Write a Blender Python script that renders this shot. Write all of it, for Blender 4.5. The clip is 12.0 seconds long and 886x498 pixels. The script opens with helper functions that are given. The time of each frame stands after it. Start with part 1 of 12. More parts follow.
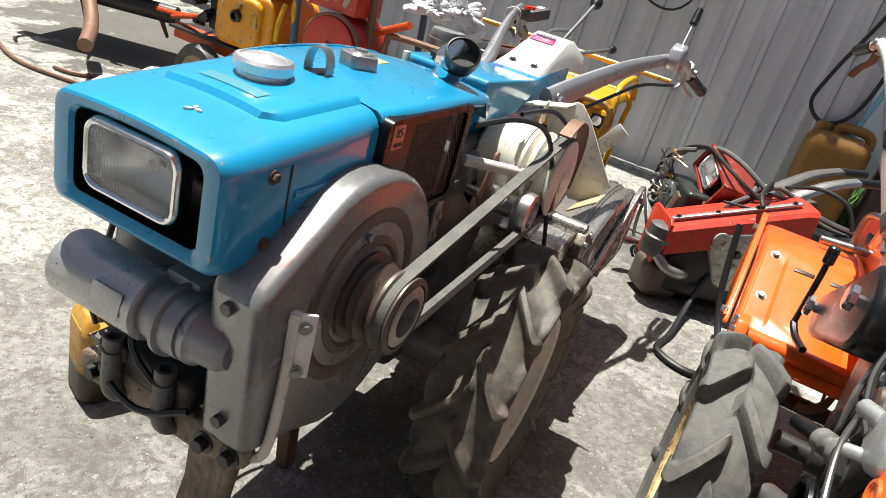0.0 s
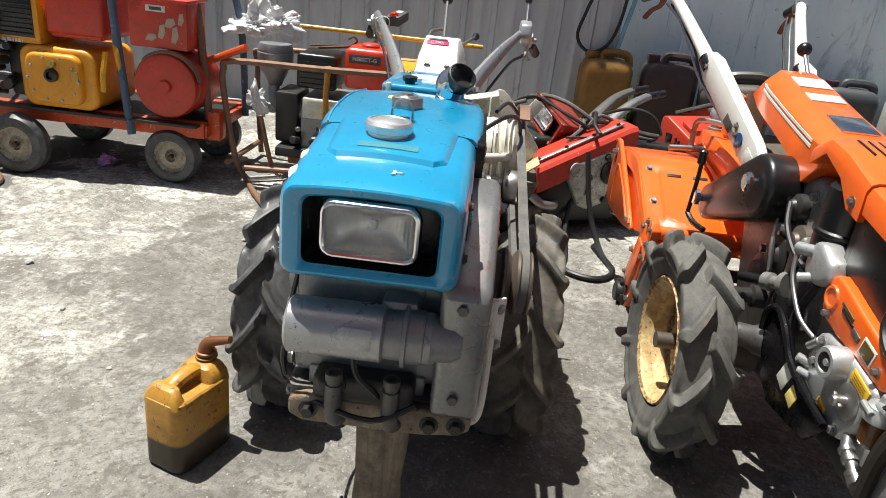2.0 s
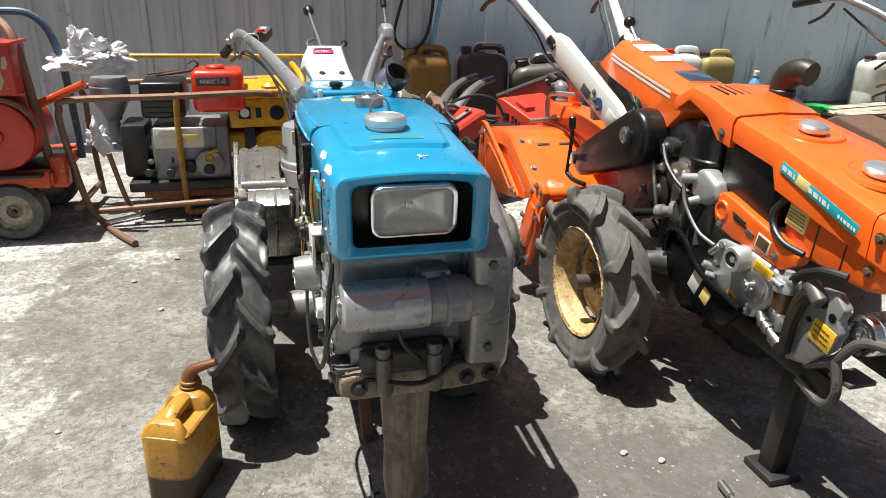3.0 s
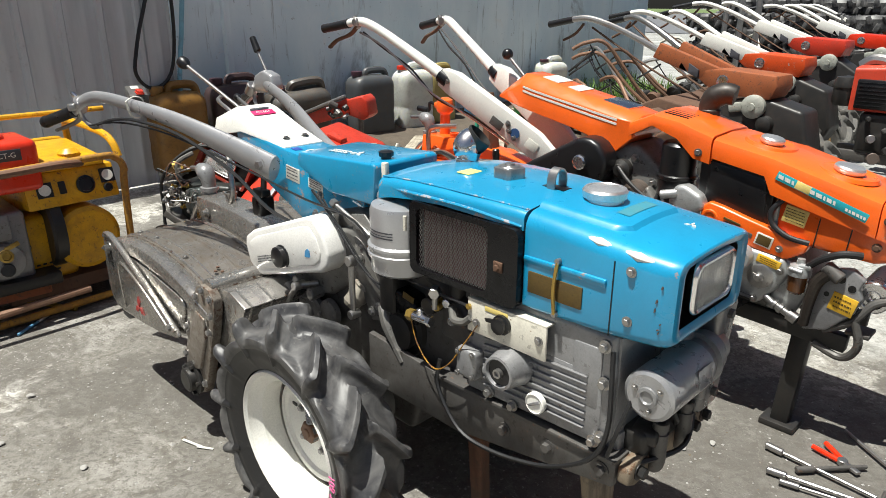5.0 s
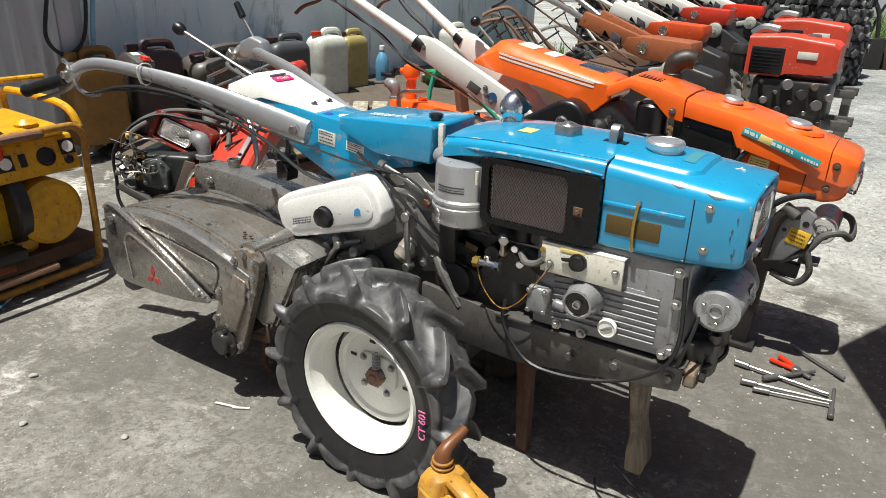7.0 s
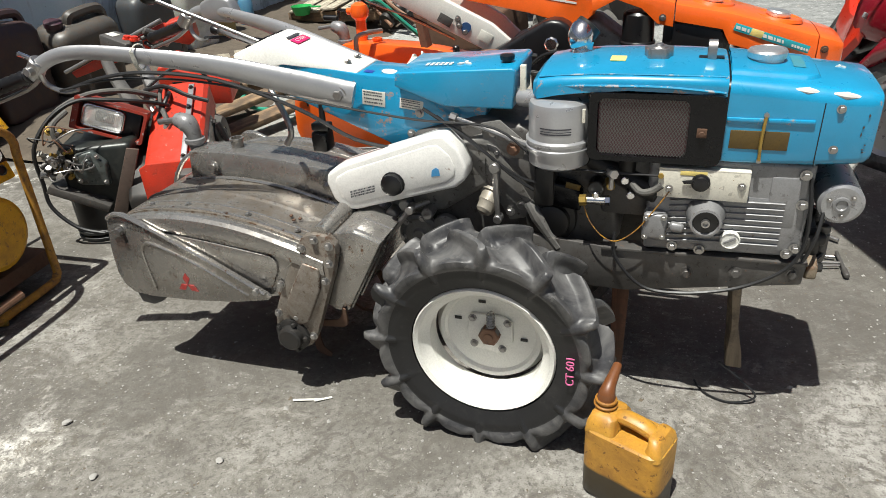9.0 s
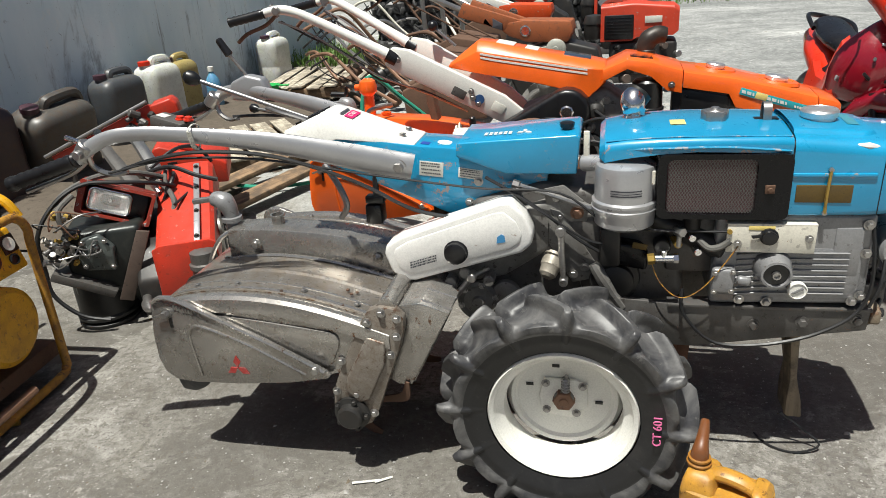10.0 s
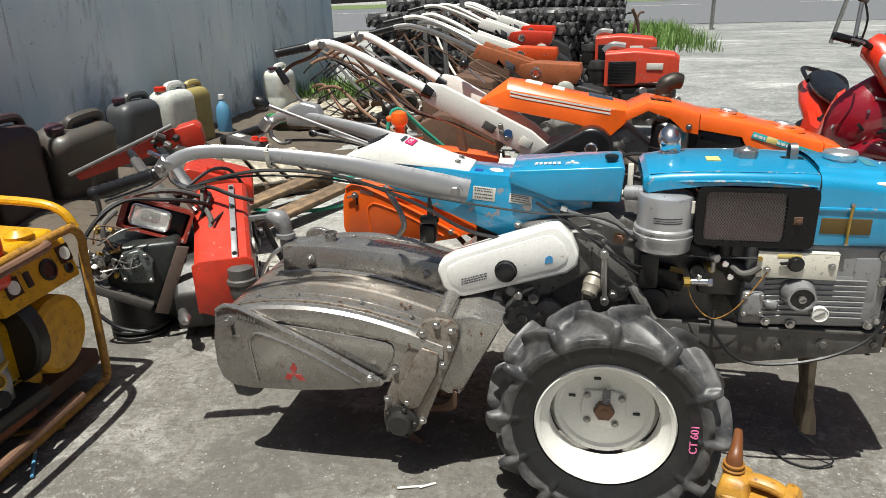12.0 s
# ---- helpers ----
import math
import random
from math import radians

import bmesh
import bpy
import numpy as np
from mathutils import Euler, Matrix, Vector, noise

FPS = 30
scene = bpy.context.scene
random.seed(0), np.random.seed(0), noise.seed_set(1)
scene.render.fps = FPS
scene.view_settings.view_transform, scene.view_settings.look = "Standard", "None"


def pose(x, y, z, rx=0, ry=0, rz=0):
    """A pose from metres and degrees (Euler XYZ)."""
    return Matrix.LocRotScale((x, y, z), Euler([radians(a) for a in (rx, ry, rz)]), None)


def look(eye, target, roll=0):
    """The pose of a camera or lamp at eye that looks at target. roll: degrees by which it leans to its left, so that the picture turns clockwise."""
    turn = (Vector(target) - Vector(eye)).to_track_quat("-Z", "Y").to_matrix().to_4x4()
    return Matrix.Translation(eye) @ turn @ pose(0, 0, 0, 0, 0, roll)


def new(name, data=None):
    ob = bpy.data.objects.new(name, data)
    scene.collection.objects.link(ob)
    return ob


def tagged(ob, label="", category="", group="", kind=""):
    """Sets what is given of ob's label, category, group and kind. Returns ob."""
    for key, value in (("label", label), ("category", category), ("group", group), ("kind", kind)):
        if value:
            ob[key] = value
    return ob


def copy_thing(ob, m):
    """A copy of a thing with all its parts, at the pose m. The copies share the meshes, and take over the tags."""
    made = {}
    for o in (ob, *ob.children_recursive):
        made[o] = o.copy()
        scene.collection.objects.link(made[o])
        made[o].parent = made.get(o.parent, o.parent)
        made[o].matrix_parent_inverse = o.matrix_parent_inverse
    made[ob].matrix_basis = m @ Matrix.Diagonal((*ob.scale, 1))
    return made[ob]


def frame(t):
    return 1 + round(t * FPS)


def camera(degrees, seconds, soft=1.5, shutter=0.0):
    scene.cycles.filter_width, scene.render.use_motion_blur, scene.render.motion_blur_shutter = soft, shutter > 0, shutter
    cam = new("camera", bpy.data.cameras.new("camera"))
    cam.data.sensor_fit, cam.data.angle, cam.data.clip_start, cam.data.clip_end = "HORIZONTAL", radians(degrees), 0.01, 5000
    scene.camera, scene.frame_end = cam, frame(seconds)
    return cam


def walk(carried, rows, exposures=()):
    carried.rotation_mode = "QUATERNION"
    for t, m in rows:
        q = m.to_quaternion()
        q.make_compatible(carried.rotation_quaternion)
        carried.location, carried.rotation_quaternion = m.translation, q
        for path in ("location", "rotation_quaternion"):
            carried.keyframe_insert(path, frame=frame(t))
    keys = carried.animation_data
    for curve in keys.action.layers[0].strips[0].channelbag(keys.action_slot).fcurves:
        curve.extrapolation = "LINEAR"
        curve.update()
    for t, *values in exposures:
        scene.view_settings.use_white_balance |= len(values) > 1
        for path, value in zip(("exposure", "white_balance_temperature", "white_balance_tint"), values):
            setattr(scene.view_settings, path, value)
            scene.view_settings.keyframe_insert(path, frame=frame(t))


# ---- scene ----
cam = camera(65.9, 12.0, 0.35)
PATH = [
    (0, (1.269, 0.579, 1.104), (-0.433, -0.073, 0.281), 16.0),
    (0.5, (1.382, 0.476, 1.137), (-0.38, 0.002, 0.319), 14.8),
    (1, (1.471, 0.311, 1.152), (-0.345, 0.048, 0.358), 9.4),
    (1.5, (1.536, 0.19, 1.151), (-0.306, 0.071, 0.382), 5.3),
    (2, (1.655, 0.127, 1.148), (-0.188, 0.085, 0.373), 6.5),
    (2.5, (1.74, 0.022, 1.129), (-0.094, 0.28, 0.374), 6.1),
    (3, (1.784, -0.234, 1.123), (-0.014, 0.262, 0.402), 1.5),
    (3.2, (1.765, -0.317, 1.134), (0.0, 0.306, 0.429), 2.4),
    (4.8, (1.25, -0.991, 1.189), (-0.142, 0.265, 0.491), -0.7),
    (5, (1.163, -1.039, 1.205), (-0.156, 0.301, 0.523), 0.2),
    (5.5, (1.028, -1.216, 1.207), (-0.116, 0.269, 0.509), -2.4),
    (6, (0.966, -1.37, 1.216), (-0.065, 0.169, 0.462), -2.4),
    (6.5, (0.953, -1.409, 1.211), (-0.115, 0.105, 0.458), -1.8),
    (7, (0.938, -1.421, 1.218), (-0.081, 0.121, 0.454), 1.5),
    (7.2, (0.934, -1.434, 1.221), (-0.076, 0.103, 0.437), 0.8),
    (8.8, (0.452, -1.565, 1.26), (-0.222, 0.101, 0.383), -2.9),
    (9, (0.374, -1.608, 1.263), (-0.227, 0.039, 0.3), -3.9),
    (9.5, (0.218, -1.634, 1.263), (-0.337, 0.084, 0.4), -3.9),
    (10, (0.087, -1.683, 1.276), (-0.373, 0.095, 0.484), -4.4),
    (10.5, (0.014, -1.768, 1.282), (-0.326, 0.009, 0.43), -5.3),
    (11, (-0.009, -1.825, 1.286), (-0.29, 0.002, 0.522), -3.4),
    (11.5, (-0.028, -1.847, 1.287), (-0.309, -0.01, 0.549), -2.1),
    (12, (-0.07, -1.864, 1.294), (-0.473, -0.034, 0.597), -1.8),
]
EXPOSURES = [(0.0, 0.96), (1.0, 0.75), (1.5, 0.83), (2.0, 0.69), (3.0, 0.76), (5.0, 0.60), (7.0, 0.51), (10.5, 0.41), (12.0, 0.41)]
walk(cam, [(t, look(eye, target, roll)) for t, eye, target, roll in PATH], EXPOSURES)

# ---- light ----
SUN_WAY = Vector((-0.08, -0.27, 1.0)).normalized()
world = bpy.data.worlds.new("sky")
scene.world = world
world.use_nodes = True
sky = world.node_tree.nodes.new("ShaderNodeTexSky")
sky.sky_type, sky.sun_disc = "NISHITA", False
sky.dust_density, sky.air_density = 3.5, 1.0
sky.sun_elevation = math.asin(SUN_WAY.z)
sky.sun_rotation = math.atan2(SUN_WAY.x, SUN_WAY.y)
back = world.node_tree.nodes["Background"]
back.inputs["Strength"].default_value = 0.041
world.node_tree.links.new(sky.outputs[0], back.inputs["Color"])
sun = new("sun", bpy.data.lights.new("sun", "SUN"))
sun.data.energy, sun.data.angle, sun.data.color = 5.15, radians(0.55), (1.0, 0.995, 0.92)
sun.rotation_euler = SUN_WAY.to_track_quat("Z", "Y").to_euler()


# ---- materials ----
def ramp(nt, fac, stops):
    n = nt.nodes.new("ShaderNodeValToRGB")
    el = n.color_ramp.elements
    while len(el) < len(stops):
        el.new(0.5)
    for e, (p, c) in zip(el, stops):
        e.position = p
        e.color = (c, c, c, 1) if isinstance(c, (int, float)) else (*c, 1)
    nt.links.new(fac, n.inputs["Fac"])
    return n.outputs["Color"]


def mix(nt, fac, a, b, how="MIX"):
    n = nt.nodes.new("ShaderNodeMix")
    n.data_type, n.blend_type = "RGBA", how
    for sock, v in ((n.inputs[0], fac), (n.inputs[6], a), (n.inputs[7], b)):
        if isinstance(v, bpy.types.NodeSocket):
            nt.links.new(v, sock)
        elif isinstance(v, (int, float)):
            sock.default_value = v
        else:
            sock.default_value = (*v, 1)
    return n.outputs[2]


def noise_tex(nt, scale, detail=4, rough=0.6, vec=None, distort=0.0):
    n = nt.nodes.new("ShaderNodeTexNoise")
    n.inputs["Scale"].default_value, n.inputs["Detail"].default_value = scale, detail
    n.inputs["Roughness"].default_value, n.inputs["Distortion"].default_value = rough, distort
    if vec is None:
        vec = coords(nt)
    nt.links.new(vec, n.inputs["Vector"])
    return n.outputs["Fac"]


def coords(nt, stretch=None):
    g = nt.nodes.new("ShaderNodeTexCoord").outputs["Object"]
    if stretch is None:
        return g
    m = nt.nodes.new("ShaderNodeMapping")
    m.inputs["Scale"].default_value = stretch
    nt.links.new(g, m.inputs["Vector"])
    return m.outputs["Vector"]


def bump(nt, height, strength=0.3, dist=0.002, normal=None):
    b = nt.nodes.new("ShaderNodeBump")
    b.inputs["Strength"].default_value, b.inputs["Distance"].default_value = strength, dist
    nt.links.new(height, b.inputs["Height"])
    if normal is not None:
        nt.links.new(normal, b.inputs["Normal"])
    return b.outputs["Normal"]


def surface(name):
    m = bpy.data.materials.new(name)
    m.use_nodes = True
    return m, m.node_tree, m.node_tree.nodes["Principled BSDF"]


def coated(name, colour, rough=0.35, metal=0.0, dirt=0.25, dirt_colour=(0.09, 0.07, 0.05), chips=0.0, chip_colour=(0.30, 0.28, 0.27), scale=1.0, coat=0.0, relief=0.15, fade=0.12, grain=0.05):
    """Paint, cast metal, plastic or rubber with faded patches, grime, chips and fine relief."""
    m, nt, p = surface(name)
    large = noise_tex(nt, 7 * scale, 3)
    mid = noise_tex(nt, 24 * scale, 5, 0.65, distort=0.6)
    lo = tuple(c * (1 - fade) for c in colour)
    hi = tuple(min(1, c * (1 + fade)) for c in colour)
    col = mix(nt, ramp(nt, large, [(0.3, 0.0), (0.7, 1.0)]), lo, hi)
    if grain > 0:
        speck = ramp(nt, noise_tex(nt, 230 * scale, 3, 0.8), [(0.34, 1 - grain * 2.2), (0.60, 1 + grain * 0.6)])
        col = mix(nt, 1.0, col, speck, "MULTIPLY")
    if dirt > 0:
        g = ramp(nt, mid, [(0.62 - 0.3 * dirt, 0.0), (0.80, dirt)])
        col = mix(nt, g, col, dirt_colour)
    if dirt > 0.2:
        spat = ramp(nt, noise_tex(nt, 75 * scale, 3, 0.6, distort=0.3), [(0.63, 0.0), (0.67, min(0.8, dirt))])
        col = mix(nt, spat, col, tuple(c * 0.6 for c in dirt_colour))
    r = ramp(nt, mid, [(0.3, max(0.02, rough - 0.05)), (0.7, min(1, rough + 0.09))])
    if chips > 0:
        geo = nt.nodes.new("ShaderNodeNewGeometry")
        edge = ramp(nt, geo.outputs["Pointiness"], [(0.52, 0.0), (0.60, 1.0)])
        spots = noise_tex(nt, 38 * scale, 6, 0.75)
        both = mix(nt, 1.0, ramp(nt, spots, [(0.70 - 0.22 * chips, 0.0), (0.74 - 0.22 * chips, 1.0)]), mix(nt, edge, (0.12, 0.12, 0.12), (1, 1, 1)), "MULTIPLY")
        hard = ramp(nt, both, [(0.30, 0.0), (0.5, 1.0)])
        rare = ramp(nt, noise_tex(nt, 17 * scale, 8, 0.8, distort=1.0), [(0.76 - 0.06 * chips, 0.0), (0.775 - 0.06 * chips, 1.0)])
        col = mix(nt, mix(nt, 1.0, hard, rare, "LIGHTEN"), col, chip_colour)
    nt.links.new(col, p.inputs["Base Color"])
    nt.links.new(r, p.inputs["Roughness"])
    p.inputs["Metallic"].default_value = metal
    p.inputs["Coat Weight"].default_value = coat
    p.inputs["Coat Roughness"].default_value = 0.08
    if relief > 0:
        nt.links.new(bump(nt, mid, relief, 0.0015), p.inputs["Normal"])
    return m


BLUE = coated("blue_paint", (0.005, 0.25, 0.46), 0.30, dirt=0.10, chips=0.6, coat=0.8, relief=0.04, fade=0.10, dirt_colour=(0.04, 0.10, 0.14), grain=0.02, chip_colour=(0.27, 0.23, 0.22))
ORANGE = coated("orange_paint", (0.82, 0.122, 0.010), 0.32, dirt=0.10, chips=0.25, coat=0.6, relief=0.04, grain=0.03)
ORANGE_DULL = coated("dull_orange_paint", (0.56, 0.060, 0.006), 0.45, dirt=0.4, dirt_colour=(0.16, 0.05, 0.02), chips=0.5, relief=0.1)
RED = coated("faded_red_paint", (0.50, 0.034, 0.014), 0.40, dirt=0.55, dirt_colour=(0.22, 0.040, 0.024), chips=0.3, relief=0.1, chip_colour=(0.45, 0.35, 0.32))
RED_NEW = coated("bright_red_paint", (0.66, 0.03, 0.006), 0.3, dirt=0.08, chips=0.15, coat=0.4, relief=0.04)
BROWN = coated("rusty_brown_paint", (0.30, 0.085, 0.028), 0.55, dirt=0.4, chips=0.7, chip_colour=(0.16, 0.06, 0.03))
WHITE = coated("white_paint", (0.74, 0.73, 0.68), 0.32, dirt=0.12, chips=0.12, chip_colour=(0.16, 0.10, 0.06), relief=0.05, fade=0.04)
CREAM = coated("dirty_white_paint", (0.66, 0.63, 0.54), 0.40, dirt=0.35, chips=0.35, chip_colour=(0.20, 0.10, 0.05), fade=0.06)
YELLOW = coated("yellow_paint", (0.64, 0.33, 0.006), 0.38, dirt=0.55, dirt_colour=(0.20, 0.09, 0.02), chips=0.5, chip_colour=(0.18, 0.09, 0.03))
AMBER = coated("amber_engine_paint", (0.70, 0.29, 0.01), 0.38, dirt=0.3, chips=0.4, chip_colour=(0.12, 0.07, 0.03))
GREY = coated("grey_machine_paint", (0.25, 0.25, 0.255), 0.34, metal=0.3, dirt=0.35, dirt_colour=(0.06, 0.05, 0.045), chips=0.35, chip_colour=(0.10, 0.07, 0.05), relief=0.12)
SILVER = coated("silver_paint", (0.40, 0.40, 0.41), 0.30, metal=0.55, dirt=0.08, dirt_colour=(0.26, 0.255, 0.25), chips=0.2, chip_colour=(0.14, 0.11, 0.09), relief=0.0, fade=0.06, grain=0.02)
TILLER_GREY = coated("muddy_silver_paint", (0.37, 0.355, 0.335), 0.24, metal=0.75, dirt=0.45, dirt_colour=(0.19, 0.15, 0.11), chips=0.5, chip_colour=(0.14, 0.075, 0.045), relief=0.1, scale=0.8)
CASE_MUD = coated("mud_spattered_case", (0.27, 0.245, 0.215), 0.42, metal=0.4, dirt=0.8, dirt_colour=(0.14, 0.10, 0.065), chips=0.9, chip_colour=(0.09, 0.045, 0.025), relief=0.15, scale=1.6, grain=0.12)
HOOD_MUD = coated("mud_filmed_hood", (0.28, 0.262, 0.24), 0.29, metal=0.6, dirt=0.85, dirt_colour=(0.17, 0.122, 0.075), chips=0.8, chip_colour=(0.10, 0.055, 0.03), relief=0.12, scale=1.3, fade=0.2, grain=0.14)
LAMP_BOWL = coated("silvered_lamp_bowl", (0.95, 0.95, 0.94), 0.16, metal=0.6, dirt=0.1, relief=0.0)
COVER_WHITE = coated("white_cover_enamel", (0.76, 0.75, 0.72), 0.32, dirt=0.16, chips=0.35, chip_colour=(0.25, 0.16, 0.10), fade=0.05, coat=0.3, relief=0.02)
DARK = coated("greasy_dark_iron", (0.030, 0.029, 0.028), 0.42, metal=0.3, dirt=0.5, dirt_colour=(0.060, 0.046, 0.036), relief=0.35)
FRAME_DARK = coated("dull_frame_grey", (0.105, 0.10, 0.095), 0.45, metal=0.3, dirt=0.6, dirt_colour=(0.05, 0.038, 0.03), chips=0.4, chip_colour=(0.17, 0.11, 0.08))
BLACK = coated("black_plastic", (0.008, 0.008, 0.009), 0.30, dirt=0.10, dirt_colour=(0.04, 0.036, 0.03), relief=0.05)
RUBBER = coated("dusty_rubber", (0.034, 0.034, 0.037), 0.45, dirt=0.8, dirt_colour=(0.175, 0.17, 0.163), relief=0.25, scale=0.6, grain=0.08)
SIDEWALL = coated("black_sidewall_rubber", (0.013, 0.013, 0.014), 0.42, dirt=0.30, dirt_colour=(0.07, 0.066, 0.06), relief=0.12, grain=0.08)
GEAR_CAST = coated("dusty_grey_casting", (0.20, 0.195, 0.185), 0.46, metal=0.3, dirt=0.75, dirt_colour=(0.075, 0.062, 0.05), chips=0.4, chip_colour=(0.28, 0.26, 0.23), relief=0.35, scale=0.7)
GLOSS_BLACK = coated("gloss_black_enamel", (0.005, 0.005, 0.006), 0.24, dirt=0.05, dirt_colour=(0.03, 0.027, 0.024), relief=0.03, grain=0.01)
GLOSS_BLACK.node_tree.nodes["Principled BSDF"].inputs["Specular IOR Level"].default_value = 0.25
ENGINE_SOOT = coated("sooty_greenish_iron", (0.022, 0.026, 0.025), 0.36, metal=0.3, dirt=0.7, dirt_colour=(0.055, 0.055, 0.048), relief=0.5)
FILTER_BROWN = coated("brown_filter_bowl", (0.10, 0.038, 0.012), 0.18, dirt=0.3, coat=0.5, relief=0.0)
RUBBER_OLD = coated("dry_grey_rubber", (0.085, 0.083, 0.078), 0.75, dirt=0.7, dirt_colour=(0.20, 0.185, 0.16), relief=0.35, grain=0.10)
CAP_METAL = coated("dull_chrome_cap", (0.72, 0.71, 0.70), 0.34, metal=0.85, dirt=0.15, relief=0.05, fade=0.05)
CHROME = coated("chrome", (0.75, 0.75, 0.76), 0.16, metal=1.0, dirt=0.08, relief=0.0, fade=0.03)
STEEL = coated("bare_steel", (0.38, 0.37, 0.36), 0.34, metal=0.9, dirt=0.3, dirt_colour=(0.16, 0.10, 0.06), relief=0.1)
RUST = coated("rusted_iron", (0.115, 0.062, 0.038), 0.8, metal=0.1, dirt=0.5, dirt_colour=(0.07, 0.04, 0.03), relief=0.6)
RUST_PIPE = coated("rusty_brown_pipe", (0.22, 0.12, 0.075), 0.55, metal=0.3, dirt=0.5, relief=0.3)
RED_ENGINE = coated("sun_faded_red_paint", (0.52, 0.050, 0.022), 0.42, dirt=0.35, dirt_colour=(0.22, 0.05, 0.03), chips=0.4, relief=0.08)
YELLOW_RUST = coated("rust_worn_yellow_tube", (0.50, 0.25, 0.02), 0.5, dirt=1.0, dirt_colour=(0.16, 0.075, 0.03), chips=0.8, chip_colour=(0.12, 0.06, 0.03), relief=0.3, scale=1.3)
RIM_RUST = coated("rusting_cream_rim", (0.66, 0.52, 0.27), 0.5, dirt=1.0, dirt_colour=(0.27, 0.11, 0.02), chips=1.0, chip_colour=(0.16, 0.07, 0.03), scale=1.4)


def timber(name, colour, grime, along=2):
    """Sawn wood: stretched grain along one axis, stains, end cracks."""
    m, nt, p = surface(name)
    stretch = [26.0, 26.0, 26.0]
    stretch[along] = 1.6
    grain = noise_tex(nt, 1.0, 6, 0.65, coords(nt, tuple(stretch)), 0.8)
    blot = noise_tex(nt, 14, 6, 0.7)
    col = mix(nt, ramp(nt, grain, [(0.32, 0.0), (0.66, 1.0)]), tuple(c * 0.45 for c in colour), tuple(min(1, c * 1.35) for c in colour))
    col = mix(nt, ramp(nt, blot, [(0.42, 0.85), (0.58, 0.0)]), col, grime)
    nt.links.new(col, p.inputs["Base Color"])
    p.inputs["Roughness"].default_value = 0.85
    nt.links.new(bump(nt, grain, 0.6, 0.004, bump(nt, blot, 0.3, 0.003)), p.inputs["Normal"])
    return m


WOOD = timber("weathered_timber", (0.23, 0.15, 0.085), (0.09, 0.065, 0.045), 0)
MUD_WOOD = timber("muddy_timber", (0.27, 0.215, 0.15), (0.12, 0.095, 0.07))
RED_WOOD = timber("red_brown_timber", (0.19, 0.085, 0.05), (0.09, 0.055, 0.035))
GREY_WOOD = timber("grey_plank", (0.46, 0.41, 0.32), (0.20, 0.17, 0.13), 1)
BARE_EDGE = coated("scraped_bare_metal", (0.03, 0.26, 0.44), 0.35, dirt=0.2, chips=3.0, chip_colour=(0.62, 0.60, 0.58), relief=0.1, scale=1.2)
DARK_CHIP = coated("dark_paint_chip", (0.07, 0.055, 0.05), 0.6, dirt=0.5, dirt_colour=(0.16, 0.10, 0.07), relief=0.2)
# worn edge paint; its pale chips also paint in the highlights along the ribs
BLUE_WORN_GLINT = coated("worn_glint_blue_edge", (0.02, 0.26, 0.46), 0.3, dirt=0.2, chips=0.8, chip_colour=(0.36, 0.37, 0.40), relief=0.05, scale=0.7)
CABLE = coated("black_cable", (0.012, 0.012, 0.013), 0.45, dirt=0.1, relief=0)
RUBBISH = coated("torn_white_sheet", (0.72, 0.72, 0.72), 0.6, dirt=0.15, relief=0.2)
MAROON = coated("maroon_paint", (0.23, 0.006, 0.016), 0.2, dirt=0.05, coat=0.7, relief=0.0, fade=0.05)
BLUE_STEEL = coated("dull_blue_post", (0.06, 0.11, 0.17), 0.5, dirt=0.4, chips=0.5)
GREEN_HOSE = coated("green_hose", (0.03, 0.30, 0.20), 0.4, dirt=0.2, relief=0)
YELLOW_STICK = coated("yellow_sticker", (0.78, 0.62, 0.20), 0.4, dirt=0.1, relief=0)
PAPER = coated("pale_sticker", (0.62, 0.61, 0.55), 0.45, dirt=0.25, relief=0)
PRINT = coated("dark_print", (0.05, 0.05, 0.06), 0.5, dirt=0, relief=0)
PINK = coated("pink_chalk", (0.75, 0.16, 0.36), 0.7, dirt=0, relief=0)
PINK_LABEL = coated("crimson_label", (0.60, 0.02, 0.13), 0.4, dirt=0.05, relief=0)
TEAL = coated("teal_sticker", (0.02, 0.36, 0.42), 0.35, dirt=0.05, relief=0)
GUARD = coated("scuffed_grey_guard_paint", (0.235, 0.233, 0.232), 0.28, metal=0.5, dirt=0.32, dirt_colour=(0.30, 0.09, 0.06), chips=0.3, chip_colour=(0.12, 0.09, 0.08), scale=0.55, relief=0.06)
RING_BROWN = coated("greasy_brown_iron", (0.12, 0.095, 0.08), 0.45, metal=0.4, dirt=0.5, dirt_colour=(0.09, 0.055, 0.035), relief=0.2)
EXHAUST_BLACK = coated("sooty_black_pipe", (0.030, 0.024, 0.020), 0.45, metal=0.3, dirt=0.4, relief=0.2)
STARTER_GREY = coated("scratched_starter_paint", (0.36, 0.36, 0.37), 0.28, metal=0.5, dirt=0.15, chips=0.35, chip_colour=(0.07, 0.05, 0.05), relief=0.04)
RUBBER_MUD = coated("mud_caked_rubber", (0.055, 0.050, 0.045), 0.62, dirt=0.8, dirt_colour=(0.19, 0.155, 0.115), relief=0.3, grain=0.10)
OLIVE_PLATE = coated("tarnished_brass_plate", (0.13, 0.085, 0.025), 0.5, metal=0.5, dirt=0.5, relief=0.15)
MESH_GREY = coated("dull_mesh_steel", (0.20, 0.19, 0.185), 0.36, metal=0.5, dirt=0.2, relief=0)
